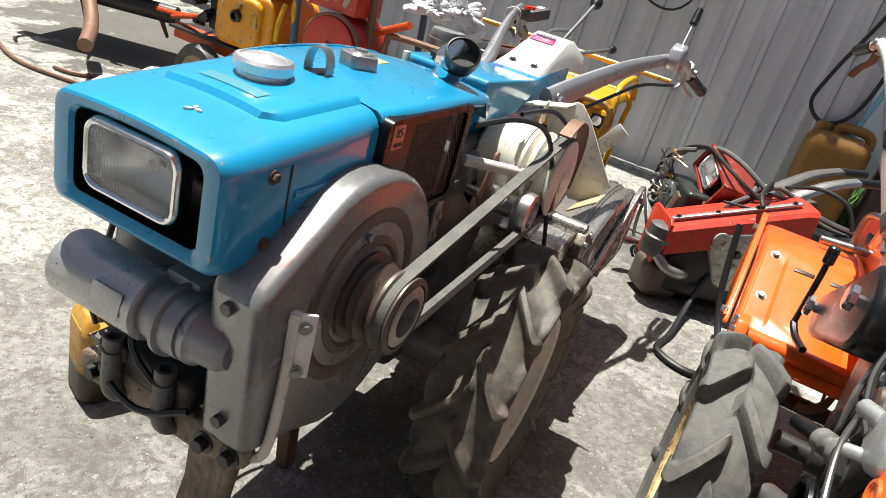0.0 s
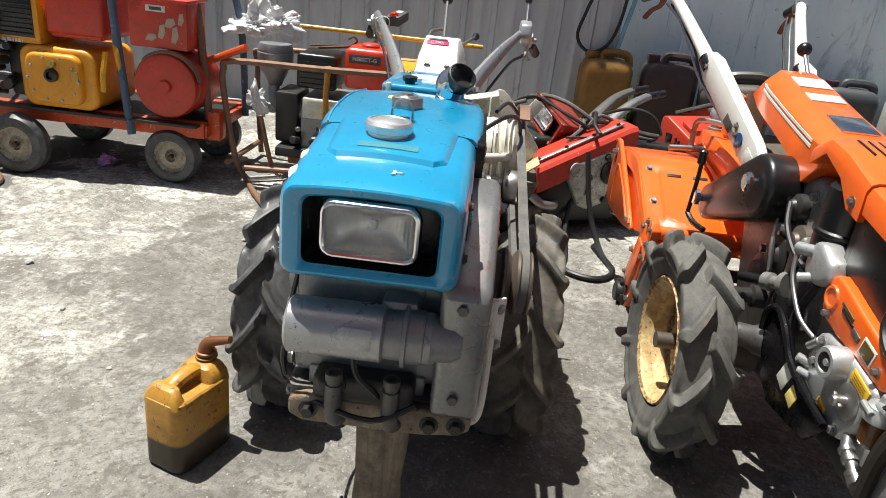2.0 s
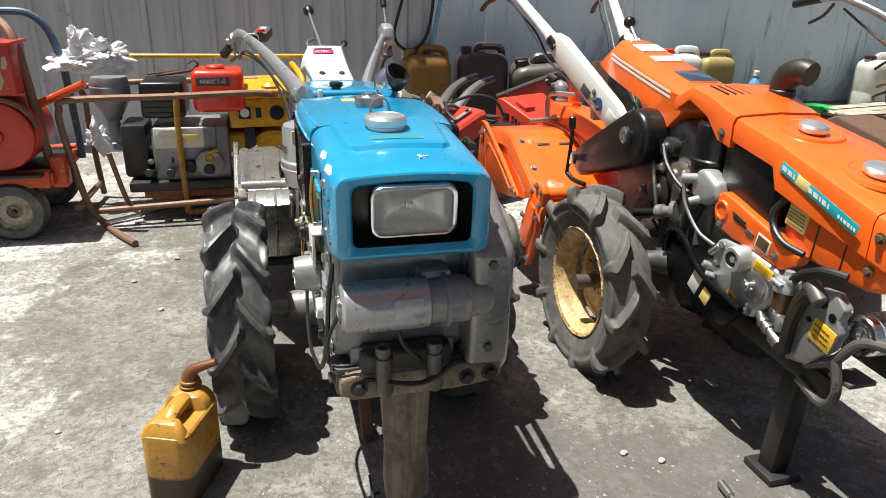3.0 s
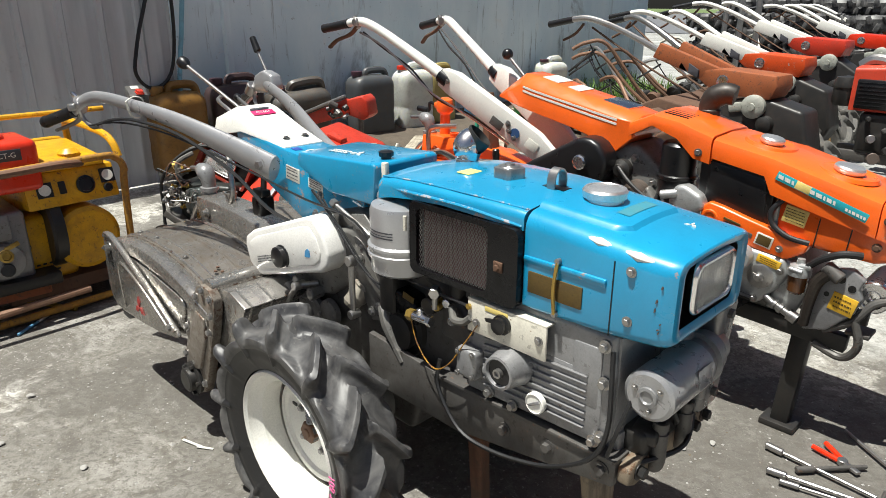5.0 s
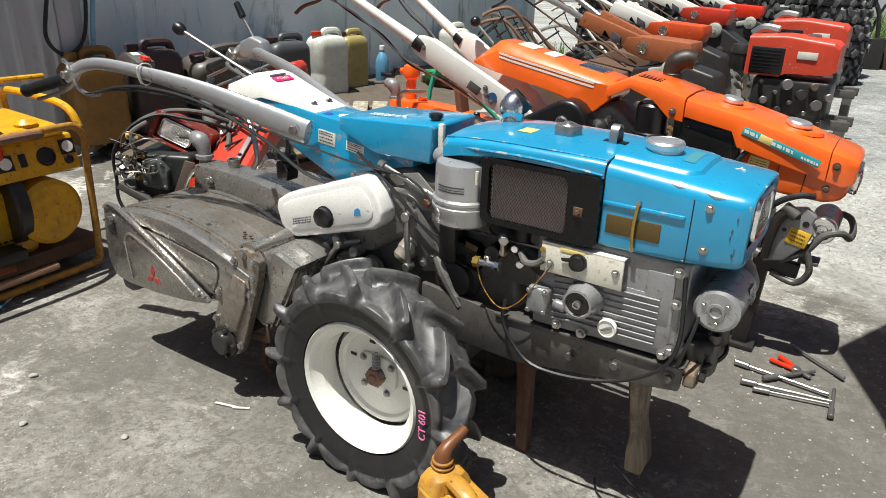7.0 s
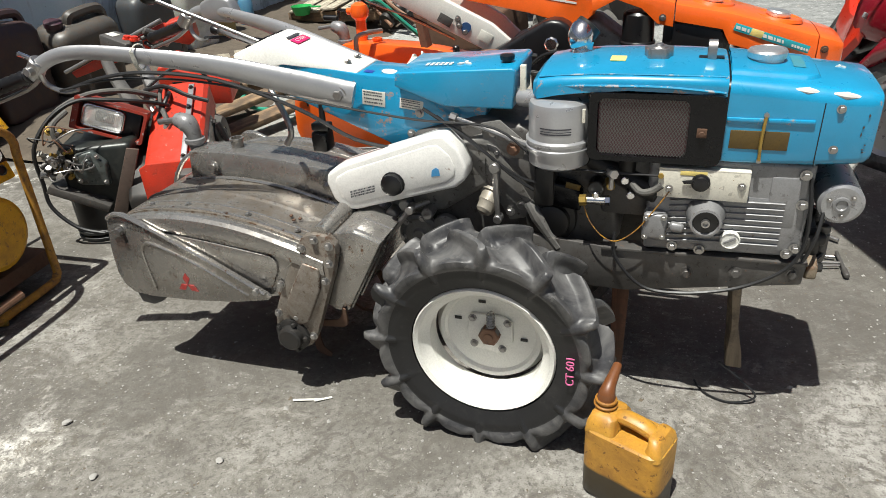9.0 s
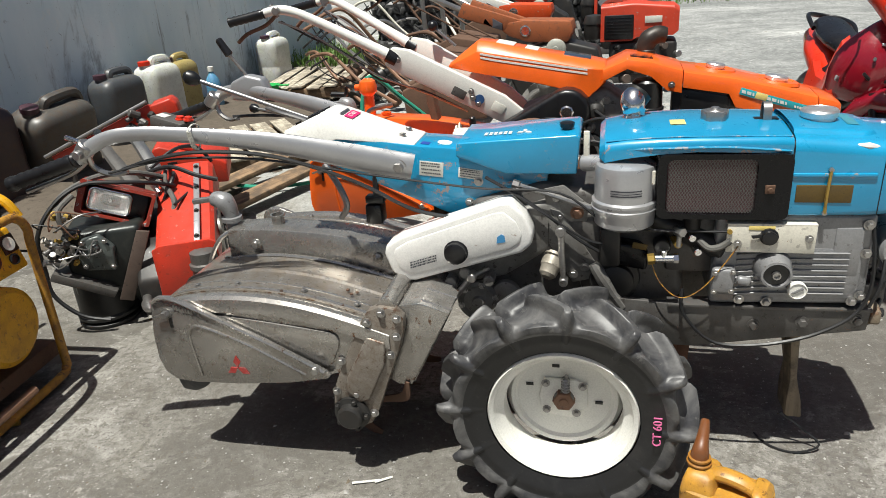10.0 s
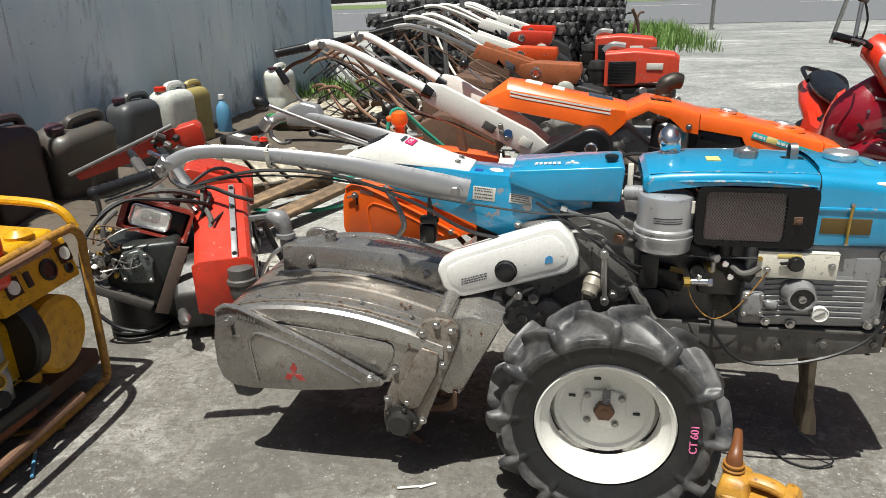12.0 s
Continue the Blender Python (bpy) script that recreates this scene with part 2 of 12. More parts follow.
CORE_PINK = coated("tarnished_copper_core", (0.13, 0.055, 0.064), 0.45, metal=0.2, dirt=0.5, dirt_colour=(0.05, 0.03, 0.03), relief=0.1)
CROSSBAR = coated("mud_caked_rusty_steel", (0.26, 0.21, 0.15), 0.7, metal=0.2, dirt=0.9, dirt_colour=(0.075, 0.05, 0.035), chips=0.9, chip_colour=(0.12, 0.06, 0.03), relief=0.4, scale=1.2)
BRASS = coated("dull_brass", (0.42, 0.28, 0.07), 0.4, metal=0.7, dirt=0.3, relief=0.1)


def concrete_ground():
    m, nt, p = surface("oil_stained_concrete")
    c = coords(nt)
    big = noise_tex(nt, 0.9, 5, 0.6, c, 0.4)
    mid = noise_tex(nt, 3.6, 6, 0.68, c, 0.5)
    fine = noise_tex(nt, 48, 5, 0.75, c)
    grit = noise_tex(nt, 260, 2, 0.6, c)
    col = mix(nt, ramp(nt, mid, [(0.32, 0.0), (0.68, 1.0)]), (0.19, 0.181, 0.155), (0.47, 0.455, 0.405))
    col = mix(nt, ramp(nt, big, [(0.38, 0.75), (0.52, 0.0)]), col, (0.15, 0.14, 0.125))
    col = mix(nt, ramp(nt, noise_tex(nt, 1.7, 6, 0.7, c, 1.2), [(0.52, 0.0), (0.64, 0.9)]), col, (0.60, 0.585, 0.54))
    blot = noise_tex(nt, 5.5, 8, 0.72, c, 1.0)
    col = mix(nt, ramp(nt, blot, [(0.38, 0.7), (0.46, 0.0)]), col, (0.115, 0.105, 0.09))
    col = mix(nt, ramp(nt, blot, [(0.585, 0.0), (0.64, 0.75)]), col, (0.60, 0.575, 0.52))
    patch = noise_tex(nt, 19, 7, 0.78, c, 0.7)
    col = mix(nt, ramp(nt, patch, [(0.40, 0.85), (0.485, 0.0)]), col, (0.14, 0.125, 0.098))
    col = mix(nt, ramp(nt, patch, [(0.54, 0.0), (0.66, 0.6)]), col, (0.60, 0.58, 0.54))
    col = mix(nt, ramp(nt, fine, [(0.37, 0.85), (0.51, 0.0)]), col, (0.12, 0.11, 0.10))
    col = mix(nt, ramp(nt, grit, [(0.34, 0.55), (0.44, 0.0)]), col, (0.10, 0.09, 0.085))
    col = mix(nt, ramp(nt, grit, [(0.62, 0.0), (0.70, 0.5)]), col, (0.52, 0.51, 0.48))
    chip = noise_tex(nt, 95, 3, 0.55, c, 0.2)
    col = mix(nt, ramp(nt, chip, [(0.335, 0.9), (0.365, 0.0)]), col, (0.065, 0.06, 0.055))
    col = mix(nt, ramp(nt, chip, [(0.645, 0.0), (0.675, 0.85)]), col, (0.62, 0.60, 0.56))
    # spilled oil round the parked machines
    spill = nt.nodes.new("ShaderNodeVectorMath")
    spill.operation = "MULTIPLY"
    spill.inputs[1].default_value = (0.50, 0.9, 0.0)
    sub = nt.nodes.new("ShaderNodeVectorMath")
    sub.operation = "SUBTRACT"
    sub.inputs[1].default_value = (0.15, 0.35, 0.0)
    nt.links.new(c, sub.inputs[0])
    nt.links.new(sub.outputs[0], spill.inputs[0])
    far = nt.nodes.new("ShaderNodeVectorMath")
    far.operation = "LENGTH"
    nt.links.new(spill.outputs[0], far.inputs[0])
    warp = nt.nodes.new("ShaderNodeMath")
    warp.operation = "MULTIPLY_ADD"
    nt.links.new(mid, warp.inputs[0])
    warp.inputs[1].default_value = -1.3
    nt.links.new(far.outputs["Value"], warp.inputs[2])
    col = mix(nt, ramp(nt, warp.outputs[0], [(0.0, 0.55), (0.35, 0.0)]), col, (0.075, 0.068, 0.062))
    # older oil stains before the tiller unit, and other dark patches in the concrete colour
    # the patch at (1.0, 0.75) puts shade by the orange tiller into the colour
    for place, size, deep in (((-2.4, -2.7, 0.0), 0.38, 0.9), ((-0.60, -0.55, 0.0), 0.80, 0.55), ((-2.2, 0.6, 0.0), 0.75, 0.7), ((-2.9, 1.5, 0.0), 0.62, 0.85), ((-1.50, -0.15, 0.0), 0.70, 0.50), ((1.75, 1.75, 0.0), 0.5, 0.6), ((1.0, 0.75, 0.0), 0.70, 0.60), ((0.3, -0.6, 0.0), 1.1, 0.40)):
        dist = nt.nodes.new("ShaderNodeVectorMath")
        dist.operation = "DISTANCE"
        dist.inputs[1].default_value = place
        nt.links.new(c, dist.inputs[0])
        w2 = nt.nodes.new("ShaderNodeMath")
        w2.operation = "MULTIPLY_ADD"
        nt.links.new(dist.outputs["Value"], w2.inputs[0])
        w2.inputs[1].default_value = size
        nt.links.new(mid, w2.inputs[2])
        col = mix(nt, ramp(nt, w2.outputs[0], [(0.95, deep), (1.35, 0.0)]), col, (0.085, 0.078, 0.068))
    # worn grey gravel where the concrete ends
    sep = nt.nodes.new("ShaderNodeSeparateXYZ")
    nt.links.new(c, sep.inputs[0])
    edge = nt.nodes.new("ShaderNodeMath")
    edge.operation = "MULTIPLY_ADD"
    nt.links.new(mid, edge.inputs[0])
    edge.inputs[1].default_value = 2.2
    nt.links.new(sep.outputs["Y"], edge.inputs[2])
    lane = noise_tex(nt, 1.1, 6, 0.7, coords(nt, (0.45, 1.3, 1.0)), 0.8)
    stones = noise_tex(nt, 30, 5, 0.75, c, 0.4)
    yard = mix(nt, ramp(nt, lane, [(0.36, 0.0), (0.62, 1.0)]), (0.20, 0.203, 0.19), (0.37, 0.372, 0.355))
    yard = mix(nt, ramp(nt, lane, [(0.585, 0.0), (0.66, 0.8)]), yard, (0.60, 0.60, 0.575))
    yard = mix(nt, ramp(nt, stones, [(0.38, 0.7), (0.48, 0.0)]), yard, (0.11, 0.11, 0.10))
    yard = mix(nt, ramp(nt, stones, [(0.56, 0.0), (0.66, 0.6)]), yard, (0.58, 0.58, 0.56))
    reach = nt.nodes.new("ShaderNodeMapRange")
    reach.inputs["From Min"].default_value, reach.inputs["From Max"].default_value = 2.5, 3.3
    nt.links.new(edge.outputs[0], reach.inputs["Value"])
    col = mix(nt, reach.outputs[0], col, yard)
    cr = nt.nodes.new("ShaderNodeTexVoronoi")
    cr.feature = "DISTANCE_TO_EDGE"
    cr.inputs["Scale"].default_value = 0.55
    wob = nt.nodes.new("ShaderNodeVectorMath")
    wob.operation = "ADD"
    n3 = nt.nodes.new("ShaderNodeTexNoise")
    n3.inputs["Scale"].default_value = 5.0
    nt.links.new(c, n3.inputs["Vector"])
    nt.links.new(c, wob.inputs[0])
    nt.links.new(n3.outputs["Color"], wob.inputs[1])
    nt.links.new(wob.outputs[0], cr.inputs["Vector"])
    crack = ramp(nt, cr.outputs["Distance"], [(0.0, 1.0), (0.0035, 0.0)])
    col = mix(nt, mix(nt, 1.0, crack, ramp(nt, noise_tex(nt, 1.1, 2, 0.5, c), [(0.5, 0.0), (0.56, 0.7)]), "MULTIPLY"), col, (0.10, 0.09, 0.08))
    nt.links.new(col, p.inputs["Base Color"])
    p.inputs["Roughness"].default_value = 0.88
    nt.links.new(bump(nt, fine, 0.5, 0.006, bump(nt, grit, 0.4, 0.002)), p.inputs["Normal"])
    return m


def stained_wall():
    m, nt, p = surface("stained_painted_plaster")
    c = coords(nt)
    tall = coords(nt, (1.0, 1.0, 0.35))
    col = mix(nt, ramp(nt, noise_tex(nt, 1.6, 5, 0.6, tall), [(0.35, 0.0), (0.65, 1.0)]), (0.60, 0.735, 0.82), (0.79, 0.88, 0.93))
    col = mix(nt, ramp(nt, noise_tex(nt, 1.3, 7, 0.72, tall, 0.8), [(0.57, 0.0), (0.66, 0.75)]), col, (0.19, 0.23, 0.26))
    drip = noise_tex(nt, 9.0, 6, 0.7, coords(nt, (1.0, 1.0, 0.10)), 0.3)
    col = mix(nt, ramp(nt, drip, [(0.60, 0.0), (0.68, 0.6)]), col, (0.16, 0.19, 0.21))
    fleck = noise_tex(nt, 26, 6, 0.75, c, 0.6)
    col = mix(nt, ramp(nt, fleck, [(0.64, 0.0), (0.68, 0.7)]), col, (0.10, 0.11, 0.12))
    col = mix(nt, ramp(nt, noise_tex(nt, 4.5, 6, 0.7, c, 0.8), [(0.58, 0.0), (0.70, 0.7)]), col, (0.78, 0.82, 0.83))
    col = mix(nt, ramp(nt, noise_tex(nt, 7, 8, 0.8, c, 0.5), [(0.66, 0.0), (0.70, 0.8)]), col, (0.14, 0.13, 0.12))
    nt.links.new(col, p.inputs["Base Color"])
    p.inputs["Roughness"].default_value = 0.8
    nt.links.new(bump(nt, noise_tex(nt, 30, 6, 0.7, c), 0.4, 0.006), p.inputs["Normal"])
    return m


def sheet_metal():
    m, nt, p = surface("weathered_grey_sheet_metal")
    tall = coords(nt, (1.0, 3.0, 0.3))
    col = mix(nt, ramp(nt, noise_tex(nt, 2.0, 5, 0.65, tall), [(0.3, 0.0), (0.7, 1.0)]), (0.42, 0.445, 0.47), (0.60, 0.625, 0.65))
    col = mix(nt, ramp(nt, noise_tex(nt, 6.0, 6, 0.75), [(0.60, 0.0), (0.75, 0.5)]), col, (0.15, 0.13, 0.11))
    nt.links.new(col, p.inputs["Base Color"])
    p.inputs["Metallic"].default_value, p.inputs["Roughness"].default_value = 0.25, 0.5
    nt.links.new(bump(nt, noise_tex(nt, 5, 3), 0.2, 0.01), p.inputs["Normal"])
    return m


def plastic(name, colour, through_light=0.25, dirty=0.4, dirt_colour=(0.10, 0.05, 0.02)):
    m = coated(name, colour, 0.42, dirt=dirty, dirt_colour=dirt_colour, relief=0.12)
    p = m.node_tree.nodes["Principled BSDF"]
    p.inputs["Subsurface Weight"].default_value = through_light
    p.inputs["Subsurface Radius"].default_value = (0.03, 0.02, 0.006)
    p.inputs["Subsurface Scale"].default_value = 0.6
    return m


def glass(name, rough=0.05):
    """Thin clear pane: lets light straight through, with gloss and a pale diffuse film that brightens it."""
    m, nt, p = surface(name)
    nt.nodes.remove(p)
    clear, gloss, pale_film = nt.nodes.new("ShaderNodeBsdfTransparent"), nt.nodes.new("ShaderNodeBsdfGlossy"), nt.nodes.new("ShaderNodeBsdfDiffuse")
    gloss.inputs["Roughness"].default_value = rough
    pale_film.inputs["Color"].default_value = (0.75, 0.74, 0.70, 1)
    fres = nt.nodes.new("ShaderNodeFresnel")
    fres.inputs["IOR"].default_value = 1.5
    one, two = nt.nodes.new("ShaderNodeMixShader"), nt.nodes.new("ShaderNodeMixShader")
    nt.links.new(fres.outputs[0], one.inputs[0])
    nt.links.new(clear.outputs[0], one.inputs[1])
    nt.links.new(gloss.outputs[0], one.inputs[2])
    # white diffuse share stands in for the light that the flutes scatter
    nt.links.new(ramp(nt, noise_tex(nt, 30, 4, 0.7), [(0.35, 0.10), (0.7, 0.24)]), two.inputs[0])
    nt.links.new(one.outputs[0], two.inputs[1])
    nt.links.new(pale_film.outputs[0], two.inputs[2])
    nt.links.new(two.outputs[0], nt.nodes["Material Output"].inputs["Surface"])
    return m


def can_plastic():
    """Amber can, oily and dark below its fill line."""
    m = plastic("amber_oily_plastic", (0.50, 0.255, 0.035), 0.25, 0.8, (0.20, 0.085, 0.02))
    nt, p = m.node_tree, m.node_tree.nodes["Principled BSDF"]
    was = p.inputs["Base Color"].links[0].from_socket
    z = nt.nodes.new("ShaderNodeSeparateXYZ")
    nt.links.new(coords(nt), z.inputs[0])
    wob = nt.nodes.new("ShaderNodeMath")
    wob.operation = "MULTIPLY_ADD"
    nt.links.new(noise_tex(nt, 9, 3), wob.inputs[0])
    wob.inputs[1].default_value = 0.02
    nt.links.new(z.outputs["Z"], wob.inputs[2])
    low = ramp(nt, wob.outputs[0], [(0.082, 1.0), (0.09, 0.0)])
    nt.links.new(mix(nt, low, was, (0.045, 0.032, 0.016)), p.inputs["Base Color"])
    return m


GROUND = concrete_ground()
PLASTER = stained_wall()
SHEET = sheet_metal()
LENS = glass("ribbed_lens_glass", 0.06)
CAN = can_plastic()
JUG_AMBER = plastic("brown_amber_plastic", (0.26, 0.13, 0.025), 0.15, 0.5)
JUG_PURPLE = plastic("dark_maroon_plastic", (0.045, 0.028, 0.030), 0.06, 0.5)
JUG_DARK = plastic("dark_grey_plastic", (0.06, 0.065, 0.07), 0.05, 0.4)
JUG_GREY = plastic("grey_brown_plastic", (0.072, 0.068, 0.062), 0.03, 0.6)
JUG_WHITE = plastic("cloudy_white_plastic", (0.55, 0.56, 0.52), 0.2, 0.35)
JUG_OLIVE = plastic("olive_plastic", (0.34, 0.27, 0.10), 0.15, 0.4)
BLUE_PLASTIC = plastic("pale_blue_plastic", (0.10, 0.28, 0.45), 0.2, 0.2)
GREEN_PLASTIC = coated("bright_green_plastic", (0.03, 0.42, 0.10), 0.35, dirt=0.1, relief=0)
SOIL = coated("dark_soil", (0.10, 0.08, 0.06), 0.95, dirt=0.7, dirt_colour=(0.05, 0.04, 0.03), relief=1.0, scale=0.6)
GRAVEL = coated("gravel_stone", (0.34, 0.33, 0.31), 0.9, dirt=0.5, dirt_colour=(0.22, 0.21, 0.19), relief=0.8, scale=0.3)


def gravel_ground():
    """Trodden grey gravel: pale worn lanes, dark damp patches, single stones."""
    m, nt, p = surface("trodden_gravel")
    c = coords(nt)
    lane = noise_tex(nt, 0.55, 6, 0.66, coords(nt, (0.55, 1.25, 1.0)), 0.9)
    mid = noise_tex(nt, 3.1, 6, 0.7, c, 0.5)
    stone = noise_tex(nt, 24, 5, 0.75, c, 0.3)
    grit = noise_tex(nt, 95, 3, 0.7, c)
    col = mix(nt, ramp(nt, mid, [(0.34, 0.0), (0.66, 1.0)]), (0.175, 0.18, 0.175), (0.33, 0.335, 0.325))
    col = mix(nt, ramp(nt, lane, [(0.40, 0.75), (0.50, 0.0)]), col, (0.15, 0.156, 0.152))
    col = mix(nt, ramp(nt, lane, [(0.57, 0.0), (0.66, 0.85)]), col, (0.52, 0.52, 0.50))
    col = mix(nt, ramp(nt, stone, [(0.37, 0.8), (0.46, 0.0)]), col, (0.095, 0.10, 0.10))
    col = mix(nt, ramp(nt, stone, [(0.57, 0.0), (0.66, 0.75)]), col, (0.55, 0.55, 0.53))
    col = mix(nt, ramp(nt, grit, [(0.36, 0.6), (0.46, 0.0)]), col, (0.11, 0.11, 0.105))
    nt.links.new(col, p.inputs["Base Color"])
    p.inputs["Roughness"].default_value = 0.92
    nt.links.new(bump(nt, stone, 0.7, 0.015, bump(nt, grit, 0.5, 0.004)), p.inputs["Normal"])
    return m


GRAVEL_YARD = gravel_ground()
ASPHALT = coated("asphalt", (0.13, 0.135, 0.145), 0.85, dirt=0.2, relief=0.4, scale=0.5)
GRASS = coated("grass_blades", (0.10, 0.19, 0.03), 0.6, dirt=0.2, dirt_colour=(0.20, 0.19, 0.06), relief=0)
LIME = coated("white_road_line", (0.65, 0.65, 0.62), 0.7, dirt=0.3)


# ---- shape helpers ----
def V(*a):
    return Vector(a)


def merge(bm, t, m=None):
    if m is not None:
        bmesh.ops.transform(t, matrix=m, verts=t.verts)
    me = bpy.data.meshes.new("tmp")
    t.to_mesh(me)
    t.free()
    bm.from_mesh(me)
    bpy.data.meshes.remove(me)
    return bm


def sharpened(bm, angle=32):
    bm.normal_update()
    lim = radians(angle)
    for f in bm.faces:
        f.smooth = True
    for e in bm.edges:
        e.smooth = len(e.link_faces) == 2 and e.calc_face_angle(0) < lim


def part(name, bm, material, parent=None, label="", m=None):
    bmesh.ops.recalc_face_normals(bm, faces=bm.faces)
    sharpened(bm)
    me = bpy.data.meshes.new(name)
    bm.to_mesh(me)
    bm.free()
    me.materials.append(material)
    ob = new(name, me)
    if parent is not None:
        ob.parent = parent
    if m is not None:
        ob.matrix_basis = m
    if label:
        ob["label"] = label
    return ob


def thing(name, label, category, m=None, group="", kind=""):
    ob = new(name)
    ob.empty_display_size = 0.1
    if m is not None:
        ob.matrix_basis = m
    return tagged(ob, label, category, group, kind)


def bevel_all(t, w, seg=2, angle=25):
    if w <= 0:
        return
    t.normal_update()
    es = [e for e in t.edges if len(e.link_faces) == 2 and e.calc_face_angle(0) > radians(angle)]
    bmesh.ops.bevel(t, geom=es, offset=w, segments=seg, profile=0.5, affect="EDGES", clamp_overlap=True)


def box(bm, c, s, bev=0.004, rot=(0, 0, 0), seg=2):
    t = bmesh.new()
    bmesh.ops.create_cube(t, size=1.0)
    bmesh.ops.transform(t, matrix=Matrix.Diagonal((*s, 1)), verts=t.verts)
    bevel_all(t, bev, seg)
    return merge(bm, t, pose(*c, *rot))


def prism(bm, pts, a, b, axis="y", bev=0.004, seg=2):
    """A flat outline pushed from a to b along an axis: outlines are (x, z) for y, (y, z) for x, (x, y) for z."""
    t = bmesh.new()
    at = {"y": lambda u, v, w: (u, w, v), "x": lambda u, v, w: (w, u, v), "z": lambda u, v, w: (u, v, w)}[axis]
    lo = [t.verts.new(at(u, v, a)) for u, v in pts]
    hi = [t.verts.new(at(u, v, b)) for u, v in pts]
    t.faces.new(lo)
    t.faces.new(hi[::-1])
    n = len(pts)
    for i in range(n):
        t.faces.new((lo[i], lo[(i + 1) % n], hi[(i + 1) % n], hi[i]))
    bmesh.ops.recalc_face_normals(t, faces=t.faces)
    bevel_all(t, bev, seg)
    return merge(bm, t)


def turned(d):
    return Vector(d).normalized().to_track_quat("Z", "Y").to_matrix().to_4x4()


def lathe(bm, p, d, prof, n=28):
    """A profile of (radius, height) turned round the axis d from p."""
    t = bmesh.new()
    rings = []
    for r, h in prof:
        if r < 1e-6:
            rings.append([t.verts.new((0, 0, h))])
        else:
            rings.append([t.verts.new((r * math.cos(k * math.tau / n), r * math.sin(k * math.tau / n), h)) for k in range(n)])
    for a, b in zip(rings, rings[1:]):
        for k in range(n):
            q = [a[k % len(a)], a[(k + 1) % len(a)], b[(k + 1) % len(b)], b[k % len(b)]]
            q = list(dict.fromkeys(q))
            if len(q) > 2:
                t.faces.new(q)
    return merge(bm, t, Matrix.Translation(p) @ turned(d))


def cyl(bm, p0, p1, r, r1=None, n=20, bev=0.0):
    p0, p1 = Vector(p0), Vector(p1)
    h = (p1 - p0).length
    r1 = r if r1 is None else r1
    b = min(bev, r * 0.9, r1 * 0.9)
    prof = [(0, 0), (r - b, 0), (r, b), (r1, h - b), (r1 - b, h), (0, h)] if b > 0 else [(0, 0), (r, 0), (r1, h), (0, h)]
    return lathe(bm, p0, p1 - p0, prof, n)


def bolt(bm, p, d, r=0.009, h=0.008):
    p, d = Vector(p), Vector(d).normalized()
    cyl(bm, p, p + d * 0.002, r * 1.5, n=14)
    cyl(bm, p + d * 0.002, p + d * h, r, n=6, bev=0.001)
    return bm


def fasten(parent, mat, spots, d, r=0.009, h=0.008, name="bolt"):
    """Hexagon bolts, each one a part, on the places given, their heads towards d."""
    for p in spots:
        part(name, bolt(bmesh.new(), p, d, r, h), mat, parent)


def spline(pts, sub=5):
    pts = [Vector(q) for q in pts]
    out = []
    for i in range(len(pts) - 1):
        p0, p1, p2, p3 = pts[max(i - 1, 0)], pts[i], pts[i + 1], pts[min(i + 2, len(pts) - 1)]
        for k in range(sub):
            t = k / sub
            out.append(0.5 * (2 * p1 + (p2 - p0) * t + (2 * p0 - 5 * p1 + 4 * p2 - p3) * t * t + (3 * p1 - p0 - 3 * p2 + p3) * t ** 3))
    return out + [pts[-1]]


def tube(bm, pts, r, n=8, sub=5, flat=1.0):
    """A round bar or cable along points; r may be one radius or a list for the points."""
    path = spline(pts, sub) if sub > 1 else [Vector(q) for q in pts]
    rs = np.interp(np.linspace(0, 1, len(path)), np.linspace(0, 1, len(r)), r) if isinstance(r, (list, tuple)) else [r] * len(path)
    t = bmesh.new()
    rings, side = [], None
    for i, q in enumerate(path):
        d = (path[min(i + 1, len(path) - 1)] - path[max(i - 1, 0)]).normalized()
        if side is None:
            side = d.cross(V(0, 0, 1))
            side = d.cross(V(0, 1, 0)) if side.length < 1e-3 else side
        side = (side - d * side.dot(d)).normalized()
        up = side.cross(d)
        rings.append([t.verts.new(q + side * (rs[i] * math.cos(k * math.tau / n) * flat) + up * (rs[i] * math.sin(k * math.tau / n))) for k in range(n)])
    for a, b in zip(rings, rings[1:]):
        for k in range(n):
            t.faces.new((a[k], a[(k + 1) % n], b[(k + 1) % n], b[k]))
    t.faces.new(rings[0][::-1])
    t.faces.new(rings[-1])
    return merge(bm, t)


def loft(bm, secs, cap=True, closed=True):
    t = bmesh.new()
    rings = [[t.verts.new(q) for q in s] for s in secs]
    n = len(rings[0])
    for a, b in zip(rings, rings[1:]):
        for k in range(n if closed else n - 1):
            t.faces.new((a[k], a[(k + 1) % n], b[(k + 1) % n], b[k]))
    if cap:
        t.faces.new(rings[0][::-1])
        t.faces.new(rings[-1])
    bmesh.ops.remove_doubles(t, verts=t.verts, dist=1e-5)
    return merge(bm, t)


def rounded(u0, u1, v0, v1, r, n=4):
    """A rounded rectangle as (u, v) points."""
    out = []
    for cu, cv, a in ((u1 - r, v1 - r, 0), (u0 + r, v1 - r, 90), (u0 + r, v0 + r, 180), (u1 - r, v0 + r, 270)):
        out += [(cu + r * math.cos(radians(a + 90 * k / n)), cv + r * math.sin(radians(a + 90 * k / n))) for k in range(n + 1)]
    return out


